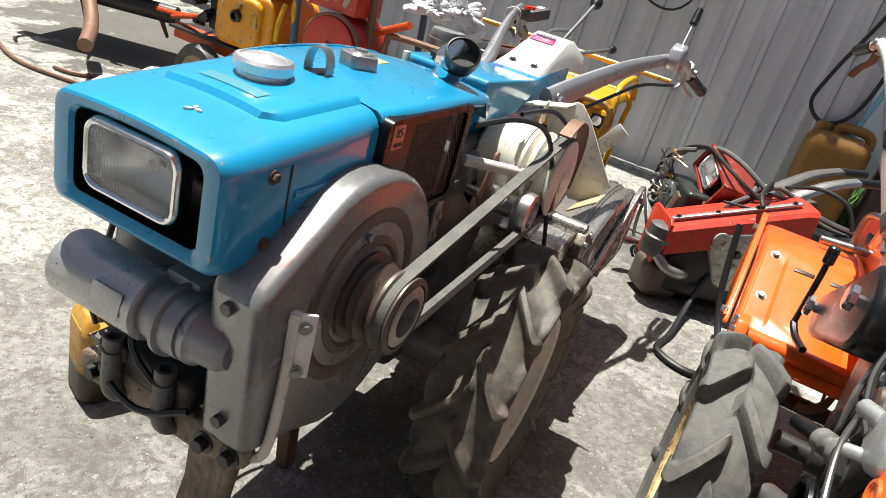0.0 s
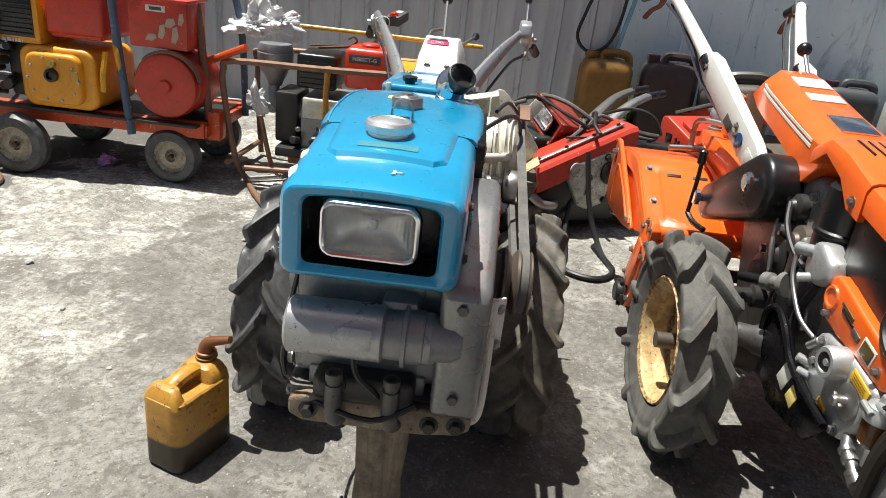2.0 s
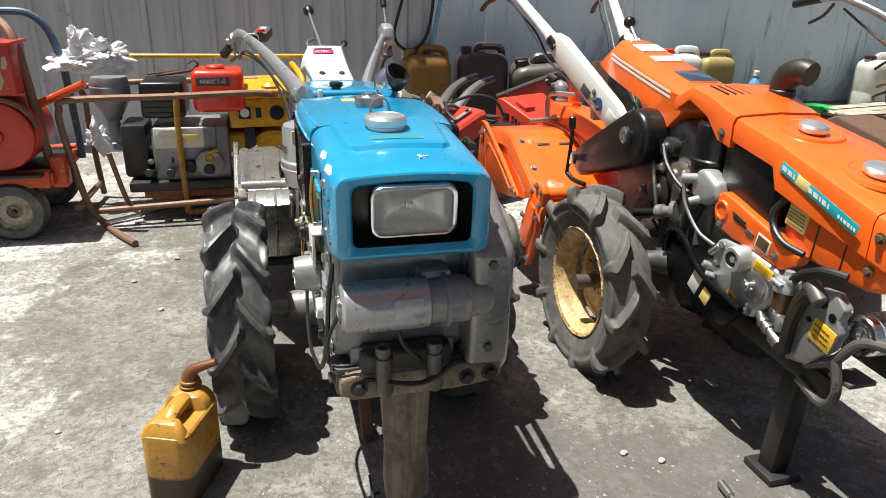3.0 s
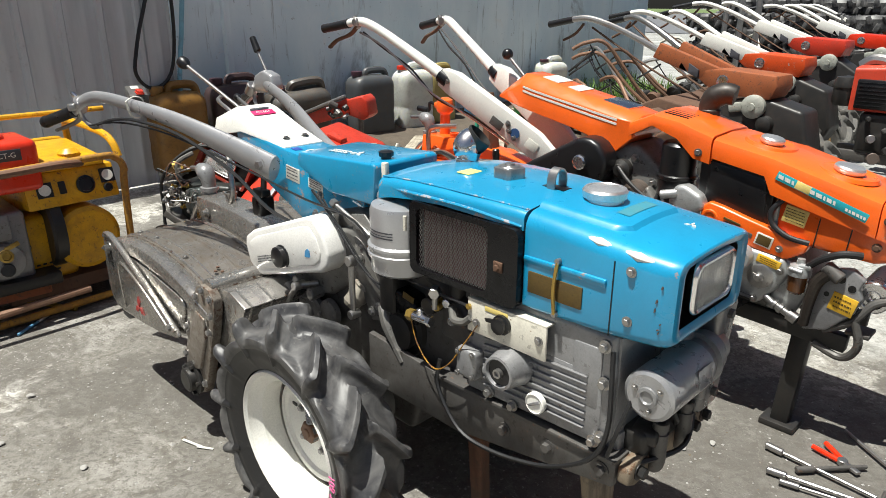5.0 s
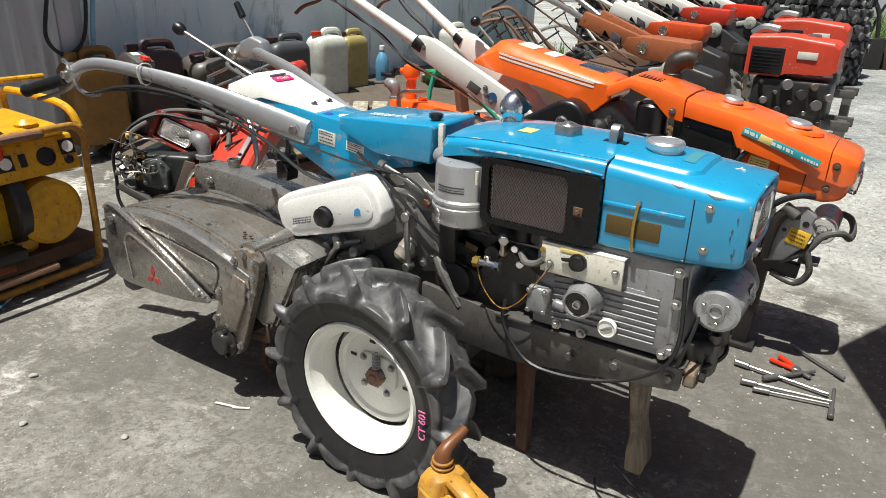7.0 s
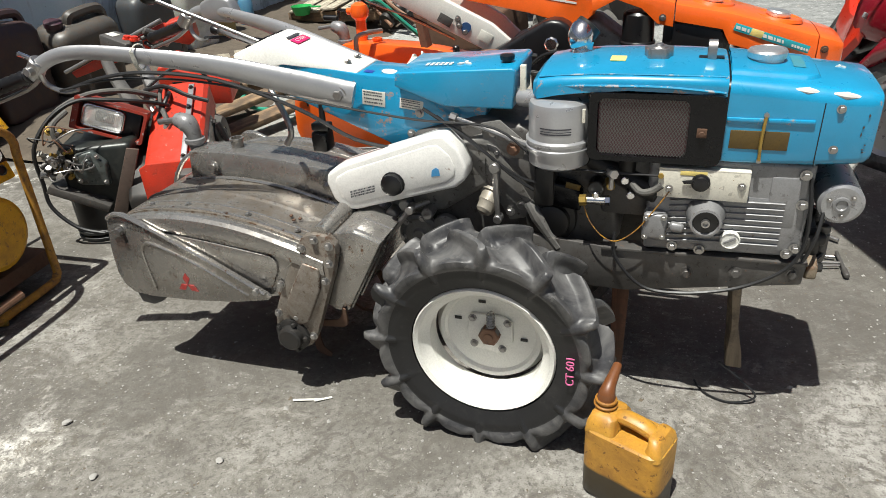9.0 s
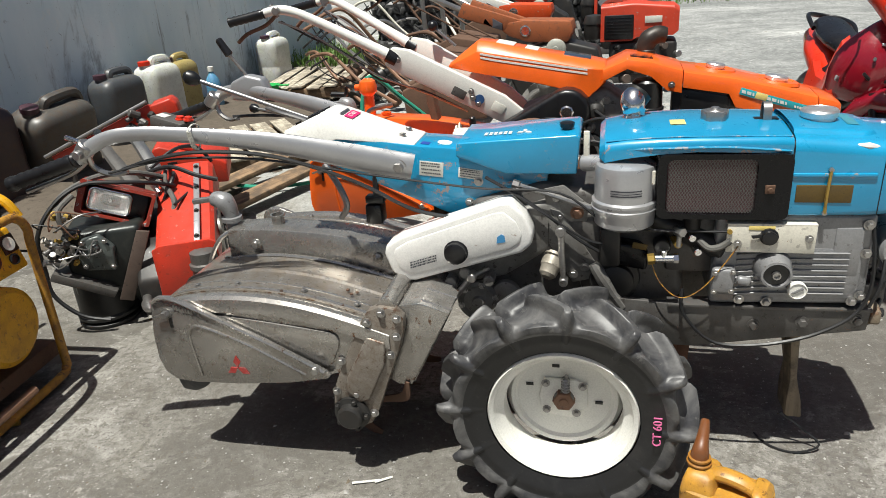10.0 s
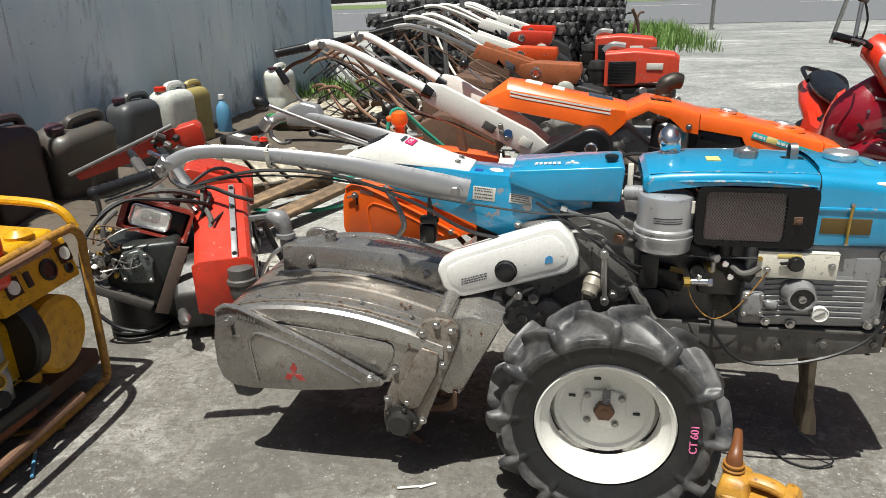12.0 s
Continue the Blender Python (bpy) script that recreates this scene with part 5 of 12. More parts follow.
    fasten(cs, STEEL, [(-0.232 + 0.048 * math.cos(a), -0.118, 0.430 + 0.048 * math.sin(a)) for a in (0.3, 1.35, 2.4, 3.4, 4.5, 5.5)], (0, -1, 0), 0.006, 0.007)
    bm = B()
    lathe(bm, (-0.160, -0.10, 0.452), (0, -1, 0), [(0.038, 0), (0.036, 0.014), (0.022, 0.020), (0, 0.020)], 22)
    part("bearing_cap", bm, GEAR_CAST, T)
    bm = B()
    prism(bm, [(-0.045, 0.690), (-0.020, 0.682), (0.017, 0.627), (0.072, 0.540), (0.050, 0.500), (0.010, 0.490), (-0.050, 0.60)], -0.108, -0.098, "y", 0.004)
    gp = part("gusset_plate", bm, GEAR_CAST, T, "dusty grey gusset plate")
    fasten(gp, STEEL, [(0.040, -0.108, 0.535), (-0.020, -0.108, 0.640), (0.012, -0.108, 0.515)], (0, -1, 0), 0.008, 0.008)
    bm = B()
    tube(bm, [(0.060, -0.115, 0.548), (0.085, -0.120, 0.510), (0.110, -0.120, 0.470), (0.134, -0.115, 0.435)], [0.013, 0.018, 0.013, 0.016], 10)
    part("cast_stay", bm, GEAR_CAST, T)
    bm = B()
    prism(bm, [(-0.060, 0.738), (-0.012, 0.748), (0.046, 0.700), (0.044, 0.655), (-0.047, 0.652)], -0.104, -0.098, "y", 0.003)
    bp = part("throttle_plate", bm, GEAR_CAST, T, "bent grey throttle plate")
    fasten(bp, RUST_PIPE, [(0.020, -0.104, 0.678)], (0, -1, 0), 0.011, 0.012)
    fasten(bp, STEEL, [(-0.030, -0.104, 0.715), (-0.020, -0.104, 0.668)], (0, -1, 0), 0.006, 0.007)
    bm = B()
    cyl(bm, (0.20, -0.08, 0.66), (0.36, -0.11, 0.59), 0.026, n=14, bev=0.004)
    cyl(bm, (0.22, -0.09, 0.60), (0.22, -0.13, 0.60), 0.020, n=10, bev=0.003)
    cyl(bm, (0.285, -0.10, 0.63), (0.285, -0.10, 0.69), 0.020, n=12, bev=0.003)
    part("injection_pump", bm, DARK, T)
    bm = B()
    box(bm, (0.168, -0.1335, 0.606), (0.034, 0.002, 0.015), 0.0005, (0, 12, 0))
    part("pump_tag", bm, OLIVE_PLATE, T)
    bm = B()
    tube(bm, [(0.30, -0.135, 0.625), (0.32, -0.15, 0.612), (0.345, -0.148, 0.615), (0.365, -0.150, 0.632)], 0.008, 8)
    part("corrugated_hose", bm, RUBBER_OLD, T)

    # air cleaner
    ac = new("air_cleaner")
    ac.parent = T
    ac["label"] = "grey enamelled air cleaner canister"
    bm = B()
    lathe(bm, (0.130, -0.112, 0.655), (0, 0, 1), [(0, 0), (0.058, 0), (0.069, 0.008), (0.071, 0.040), (0.076, 0.042), (0.077, 0.050), (0.074, 0.052), (0.074, 0.058), (0.076, 0.060), (0.076, 0.066), (0.070, 0.070), (0.0695, 0.140), (0.066, 0.150), (0.050, 0.156), (0, 0.158)], 44)
    part("canister", bm, SILVER, ac)
    bm = B()
    cyl(bm, (0.09, -0.10, 0.80), (0.03, -0.075, 0.795), 0.020, n=16, bev=0.003)
    part("intake_pipe", bm, SILVER, ac)
    bm = B()
    for k in range(9):
        a0, a1 = radians(-118 + 6.5 * k), radians(-118 + 6.5 * (k + 1))
        for z0, z1 in ((0.744, 0.747), (0.750, 0.752), (0.756, 0.759)):
            q = [(0.130 + 0.0706 * math.cos(a), -0.112 + 0.0706 * math.sin(a), z) for a, z in ((a0, z0), (a1, z0), (a1, z1), (a0, z1))]
            bm.faces.new([bm.verts.new(c) for c in q])
    part("canister_label", bm, PRINT, ac, "small dark printed label")
    bm = B()
    cyl(bm, (0.19, -0.16, 0.77), (0.19, -0.16, 0.80), 0.004, n=8)
    part("clip", bm, CREAM, ac)
    return T


blue = blue_tiller()


def handle_side(T, s, mat):
    """One handlebar: tapered beam, bend, grip, lever, bracket."""
    hb = new("handlebar")
    hb.parent = T
    hb["label"] = "silver painted handlebar with black rubber grip"
    bm = B()
    path = [(-0.385, 0.098, 0.790), (-0.50, 0.125, 0.822), (-0.70, 0.185, 0.880), (-0.88, 0.236, 0.914), (-1.02, 0.272, 0.930), (-1.095, 0.292, 0.922), (-1.150, 0.310, 0.893), (-1.172, 0.316, 0.877)]
    tube(bm, [(x, s * y, z) for x, y, z in path], [0.036, 0.034, 0.026, 0.0195, 0.018, 0.018, 0.0175, 0.017], 14, 5, 0.55)
    part("bar", bm, mat, hb)
    bm = B()
    bolt(bm, (-0.414, s * 0.118, 0.799), (0, s, 0), 0.013, 0.014)
    part("pivot_bolt", bm, STEEL, hb)
    bm = B()
    g0, g1 = V(-1.165, s * 0.314, 0.880), V(-1.350, s * 0.352, 0.826)
    d = g1 - g0
    L = d.length
    prof = [(0, 0), (0.018, 0), (0.020, 0.006)] + [(0.0165 + (0.0022 if k % 2 else 0), 0.012 + k * (L - 0.03) / 15) for k in range(16)] + [(0.020, L - 0.012), (0.019, L - 0.002), (0, L)]
    lathe(bm, g0, d, prof, 18)
    part("grip", bm, BLACK, hb, "ribbed black rubber grip")
    bm = B()
    tube(bm, [(-1.15, s * 0.300, 0.872), (-1.20, s * 0.300, 0.842), (-1.27, s * 0.310, 0.818), (-1.33, s * 0.325, 0.80)], 0.006, 8, 5, 1.6)
    part("clutch_lever", bm, STEEL, hb)
    bm = B()
    cyl(bm, (-1.150, s * 0.285, 0.893), (-1.150, s * 0.335, 0.893), 0.012, n=12, bev=0.002)
    cyl(bm, (-1.135, s * 0.300, 0.915), (-1.165, s * 0.300, 0.88), 0.022, n=16, bev=0.004)
    tube(bm, [(-1.14, s * 0.305, 0.885), (-1.135, s * 0.300, 0.855), (-1.10, s * 0.290, 0.835), (-1.06, s * 0.28, 0.84)], 0.007, 6)
    part("lever_bracket", bm, STEEL, hb)
    return hb


def rotary(T, coat_mat, label, shift, emblem, flat=False):
    """A rotary tiller: curved hood, side plates, chain cases, bridge beam and tines."""
    ro = new("rotary_tiller")
    ro.parent = T
    ro.location = shift
    ro["label"] = label
    top = [(-1.062, 0.462), (-1.045, 0.484), (-0.98, 0.505), (-0.88, 0.517), (-0.77, 0.518), (-0.65, 0.504), (-0.53, 0.474), (-0.42, 0.438)]
    if flat:
        top = [(-1.075, 0.452), (-1.060, 0.478), (-0.98, 0.502), (-0.88, 0.516), (-0.79, 0.522), (-0.73, 0.512), (-0.60, 0.445), (-0.50, 0.393), (-0.38, 0.330)]
    bm = B()
    path = spline([(x, 0, z) for x, z in top], 4)
    t = bmesh.new()
    rings = []
    for i, q in enumerate(path):
        ring = []
        edge = ((-0.270, -0.010), (-0.270, -0.003), (-0.264, -0.003), (-0.260, 0.002), (-0.215, 0.002), (-0.168, 0.002), (-0.163, 0.008), (-0.154, 0.008), (-0.149, 0.004), (-0.11, 0.004), (-0.06, 0.004))
        if flat:
            # two pressed panels on the sloping front sheet
            up = 0.009 if -0.725 < q.x < -0.455 else 0.0
            edge = ((-0.3165, -0.06), (-0.3165, -0.026), (-0.312, -0.01), (-0.302, -0.001), (-0.285, 0.0), (-0.252, 0.0), (-0.244, up), (-0.16, up), (-0.074, up), (-0.066, 0.0), (-0.03, 0.0))
        for y, dz in edge + tuple((-y, dz) for y, dz in reversed(edge)):
            ring.append(t.verts.new((q.x, y, q.z + dz)))
        rings.append(ring)
    for a, b in zip(rings, rings[1:]):
        for k in range(len(a) - 1):
            t.faces.new((a[k], a[k + 1], b[k + 1], b[k]))
    under = [[t.verts.new(V(v.co.x, v.co.y * 0.985, v.co.z - 0.005)) for v in ring] for ring in rings]
    for a, b in zip(under, under[1:]):
        for k in range(len(a) - 1):
            t.faces.new((a[k], b[k], b[k + 1], a[k + 1]))
    for ra, rb in ((rings[0], under[0]), (rings[-1], under[-1]), ([q[0] for q in rings], [q[0] for q in under]), ([q[-1] for q in rings], [q[-1] for q in under])):
        for k in range(len(ra) - 1):
            t.faces.new((ra[k], ra[k + 1], rb[k + 1], rb[k]))
    merge(bm, t)
    hd = part("hood", bm, coat_mat if flat else HOOD_MUD, ro, "" if flat else "dented hood sheet under a film of dried mud")
    if not flat:
        for s in (-1, 1):
            # rolled silver edge of the sheet, and its row of bolts
            bm = B()
            roll = ((0.3165, -0.045), (0.3170, -0.022), (0.3145, -0.009), (0.306, -0.001), (0.295, 0.001), (0.284, -0.002), (0.276, -0.007), (0.269, -0.007), (0.269, -0.012), (0.280, -0.012), (0.308, -0.012), (0.312, -0.045))
            loft(bm, [[(q.x, s * y, q.z + dz) for y, dz in roll] for q in path])
            part("rolled_edge", bm, coat_mat, hd)
            for y, dz, r in ((0.259, -0.001, 0.0042), (0.228, 0.001, 0.0034)):
                bm = B()
                tube(bm, [(q.x, s * y, q.z + dz) for q in path[6:]], r, 6, 1)
                part("pressed_bead", bm, coat_mat, hd)
            fasten(hd, STEEL, [(x, s * 0.246, z) for x, z in ((-0.965, 0.5105), (-0.845, 0.521), (-0.66, 0.508), (-0.52, 0.475))], (0, 0, 1), 0.006, 0.006)
        for x, y in ((-0.56, -0.20), (-0.545, -0.215), (-0.535, -0.20)):
            bm = B()
            lathe(bm, (x, y, 0.487 + (-0.545 - x) * 0.25), (0, 0, 1), [(0.005, 0), (0.005, 0.0035), (0, 0.004)], 10)
            part("rivet", bm, RUST, hd)
    if flat:
        nrm = V(0.5, 0, 0.866)
        fasten(hd, STEEL, [(x, y, 0.512 + (x + 0.73) * -0.52) for y in (-0.278, 0.0, 0.278) for x in (-0.70, -0.56, -0.43)], nrm, 0.009, 0.010)
        for y in (-0.20, -0.11, 0.11, 0.20):
            bm = B()
            box(bm, (-0.665, y, 0.4895), (0.012, 0.050, 0.004), 0.001, (0, 30, 0))
            part("slot", bm, DARK, hd)
        bm = B()
        box(bm, (-0.585, 0.16, 0.4485), (0.075, 0.085, 0.003), 0.001, (0, 27.5, 0))
        part("paper_patch", bm, PAPER, hd)
    for s in (-1, 1):
        sp = new("side_plate")
        sp.parent = ro
        bm = B()
        outl = [(-1.058, 0.494), (-1.050, 0.508), (-1.034, 0.518), (-1.000, 0.519), (-0.950, 0.501), (-0.753, 0.409), (-0.596, 0.325), (-0.582, 0.312), (-0.592, 0.302), (-0.695, 0.281), (-0.835, 0.266), (-0.98, 0.260), (-1.036, 0.266), (-1.064, 0.288), (-1.076, 0.330), (-1.074, 0.400)]
        prism(bm, outl, s * 0.318, s * 0.330, "y", 0.004)
        part("plate", bm, coat_mat, sp)
        bm = B()
        tube(bm, [(-1.052, s * 0.330, 0.500), (-1.030, s * 0.331, 0.514), (-1.000, s * 0.331, 0.515), (-0.95, s * 0.331, 0.497), (-0.753, s * 0.331, 0.405), (-0.597, s * 0.331, 0.322)], 0.006, 6, 4)
        tube(bm, [(-0.955, s * 0.330, 0.285), (-0.965, s * 0.330, 0.40), (-0.950, s * 0.330, 0.432), (-0.92, s * 0.330, 0.435), (-0.80, s * 0.330, 0.390), (-0.65, s * 0.330, 0.310)], 0.004, 6, 4)
        part("pressed_edge", bm, coat_mat, sp)
        bm = B()
        prism(bm, [(q.x, q.z - 0.003) for q in path] + [(-0.46, 0.34), (-0.60, 0.30), (-1.04, 0.28)], s * 0.296, s * 0.308, "y", 0.0)
        part("inner_side", bm, coat_mat, sp)
        if not flat:
            bm = B()
            prism(bm, [(-0.96, 0.462), (-0.90, 0.466), (-0.737, 0.449), (-0.575, 0.430), (-0.560, 0.422), (-0.554, 0.405), (-0.558, 0.385), (-0.583, 0.332), (-0.62, 0.325), (-0.80, 0.38)], s * 0.307, s * 0.3145, "y", 0.004, 2)
            part("pressed_panel", bm, coat_mat, sp)
        fasten(sp, STEEL, [(x, s * 0.330, z) for x, z in ((-1.016, 0.470), (-0.618, 0.330))], (0, s, 0), 0.010, 0.016)
        bm = B()
        box(bm, (-1.030, s * 0.340, 0.468), (0.040, 0.008, 0.008), 0.003, (0, -20, 0))
        part("latch_pin", bm, STEEL, sp)
        bm = B()
        box(bm, (-1.010, s * 0.331, 0.446), (0.008, 0.002, 0.036), 0.001)
        part("slot", bm, DARK, sp)
        bm = B()
        for i in range(7):
            box(bm, (-0.990 + 0.008 * i, s * 0.331, 0.489 - 0.002 * i), (0.006, 0.002, 0.014), 0.0005)
        part("embossed_code", bm, STEEL, sp)
        if s < 0 and emblem:
            bm = B()
            for a in (90, 210, 330):
                c0 = (-0.842 + 0.018 * math.cos(radians(a)), 0.318 + 0.018 * math.sin(radians(a)))
                prism(bm, [(c0[0] + 0.018 * math.cos(radians(a + b)) * k, c0[1] + 0.018 * math.sin(radians(a + b)) * k) for b, k in ((0, 1), (90, 0.55), (180, 1), (270, 0.55))], -0.3318, -0.3285, "y", 0)
            part("emblem", bm, coated("faded_red_emblem", (0.35, 0.03, 0.025), 0.6, dirt=0.5, dirt_colour=(0.30, 0.27, 0.25), relief=0, scale=4), sp)
        # rear rubber skid
        bm = B()
        prism(bm, [(-1.055, 0.275), (-0.945, 0.262), (-0.965, 0.232), (-1.00, 0.216), (-1.040, 0.220)], s * 0.26, s * 0.315, "y", 0.010, 3)
        part("rubber_flap", bm, RUBBER, sp)
    # bridge beam along the hood
    bm = B()
    lift = 0.014 if flat else 0.0
    loft(bm, [[(x, s * w, z + lift) for w, z, s in ((hb, z0, -1), (hb, z0, 1), (ht, z1, 1), (ht, z1, -1))] for x, hb, ht, z0, z1 in ((-0.975, 0.055, 0.044, 0.495, 0.588), (-0.90, 0.058, 0.047, 0.500, 0.592), (-0.80, 0.061, 0.048, 0.505, 0.593), (-0.68, 0.062, 0.049, 0.495, 0.586), (-0.56, 0.062, 0.049, 0.470, 0.570), (-0.42, 0.062, 0.049, 0.430, 0.544))])
    bevel_all(bm, 0.004, 2)
    br = part("bridge_beam", bm, coat_mat, ro, "")
    bm = B()
    tube(bm, [(-0.985, -0.066, 0.508), (-0.86, -0.070, 0.524), (-0.76, -0.072, 0.524), (-0.65, -0.072, 0.511), (-0.53, -0.071, 0.481), (-0.43, -0.068, 0.448)], 0.006, 6, 5)
    part("beam_flange", bm, coat_mat, br)
    bm = B()
    lathe(bm, (-0.836, 0.008, 0.590), (0, 0, 1), [(0.018, 0), (0.018, 0.022), (0.021, 0.024), (0.021, 0.030), (0.016, 0.030), (0.015, 0.01), (0, 0.01)], 20)
    part("beam_boss", bm, coat_mat, br)
    bm = B()
    lathe(bm, (-0.880, -0.058, 0.555), (0, -1, 0), [(0.015, 0), (0.015, 0.006), (0.010, 0.008), (0.010, 0.018), (0, 0.019)], 12)
    part("beam_plug", bm, coat_mat, br)
    bm = B()
    lathe(bm, (-0.520, -0.058, 0.522), (0, -1, 0), [(0.014, 0), (0.014, 0.006), (0.008, 0.008), (0, 0.016)], 8)
    part("beam_bolt", bm, coat_mat, br)
    # depth lever and elbow post
    bm = B()
    tube(bm, [(-0.985, 0.01, 0.545), (-0.985, 0.01, 0.62), (-1.0, 0.01, 0.655), (-1.035, 0.01, 0.665)], [0.020, 0.022, 0.030, 0.020], 14)
    lathe(bm, (-0.985, 0.01, 0.598), (0, 0, 1), [(0.030, 0), (0.030, 0.012), (0.022, 0.014)], 18)
    part("depth_post", bm, GREY, ro)
    bm = B()
    tube(bm, [(-0.99, 0.0, 0.57), (-1.02, -0.02, 0.548), (-1.05, -0.03, 0.50), (-1.065, -0.035, 0.455)], 0.007, 8)
    part("depth_rod", bm, STEEL, ro)
    bm = B()
    cyl(bm, (-1.03, 0.01, 0.665), (-1.10, 0.01, 0.655), 0.009, n=10)
    part("depth_lever", bm, STEEL, ro)
    # cross axle, chain cases
    bm = B()
    z = 0.36 if flat else 0.50
    cyl(bm, (-0.425, -0.30, z), (-0.425, 0.30, z), 0.024, n=20)
    part("cross_tube", bm, coat_mat, ro)
    for s in (-1, 1):
        cc = new("chain_case")
        cc.parent = ro
        cc["label"] = "flat bolted chain case"
        if flat:
            cc.location = (0.0, 0.0, -0.10)
        bm = B()
        oc = [(-0.487, 0.470), (-0.470, 0.494), (-0.440, 0.508), (-0.400, 0.503), (-0.380, 0.480), (-0.380, 0.455), (-0.395, 0.400), (-0.421, 0.333), (-0.470, 0.205), (-0.495, 0.160), (-0.530, 0.145), (-0.575, 0.152), (-0.597, 0.190), (-0.590, 0.255), (-0.560, 0.325), (-0.502, 0.440)]
        prism(bm, oc, s * 0.285, s * 0.312, "y", 0.004)
        prism(bm, [(-0.478, 0.425), (-0.430, 0.412), (-0.437, 0.350), (-0.490, 0.238), (-0.520, 0.226), (-0.553, 0.262), (-0.545, 0.300)], s * 0.305, s * 0.321, "y", 0.006, 3)
        part("case", bm, coat_mat if flat else CASE_MUD, cc)
        fasten(cc, STEEL, [(x, s * 0.312, z) for x, z in ((-0.435, 0.492), (-0.396, 0.478), (-0.474, 0.464), (-0.402, 0.428), (-0.421, 0.375), (-0.555, 0.348), (-0.580, 0.255), (-0.525, 0.250), (-0.484, 0.195))], (0, s, 0), 0.008, 0.010)
        bm = B()
        lathe(bm, (-0.545, s * 0.300, 0.190), (0, s, 0), [(0.050, 0), (0.048, 0.020), (0.036, 0.024), (0.034, 0.040), (0.028, 0.044), (0, 0.044)], 24)
        for k in range(5):
            a = k * math.tau / 5
            bolt(bm, (-0.545 + 0.042 * math.cos(a), s * 0.320, 0.190 + 0.042 * math.sin(a)), (0, s, 0), 0.007, 0.012)
        part("bearing_cap", bm, DARK, cc)
    if not flat:
        bm = B()
        prism(bm, [(-0.430, 0.470), (-0.395, 0.498), (-0.345, 0.506), (-0.272, 0.482), (-0.300, 0.428), (-0.330, 0.372), (-0.384, 0.270), (-0.418, 0.268), (-0.47, 0.30), (-0.45, 0.42)], -0.282, 0.282, "y", 0.003)
        ap = part("front_apron", bm, coat_mat, ro)
        for y in (-0.262, -0.20, 0.20, 0.262):
            bm = B()
            tube(bm, [(-0.345, y, 0.506), (-0.272, y, 0.483), (-0.300, y, 0.428), (-0.330, y, 0.372), (-0.384, y, 0.270)], 0.004, 6, 1)
            part("pressed_rib", bm, coat_mat, ap)
    # tines
    bm = B()
    cyl(bm, (-0.558, -0.29, 0.190), (-0.558, 0.29, 0.190), 0.022, n=14)
    part("tine_shaft", bm, DARK, ro)
    for k in range(10):
        y = -0.25 + 0.055 * k
        a = k * 2.2
        bm = B()
        ring = [(0.02, 0), (0.10, 0.015), (0.155, 0.05), (0.185, 0.10)]
        pts = [(-0.558 + r * math.cos(a + o * 5), y + (0.0 if i < 2 else (0.012 if k % 2 else -0.012) * i), 0.190 + r * math.sin(a + o * 5)) for i, (r, o) in enumerate(ring)]
        tube(bm, [(x, yy, max(0.02, z)) for x, yy, z in pts], [0.012, 0.012, 0.016, 0.007], 6, 4, 0.35)
        part("tine", bm, RUST, ro, "curved rusty tiller blade" if k == 0 else "")


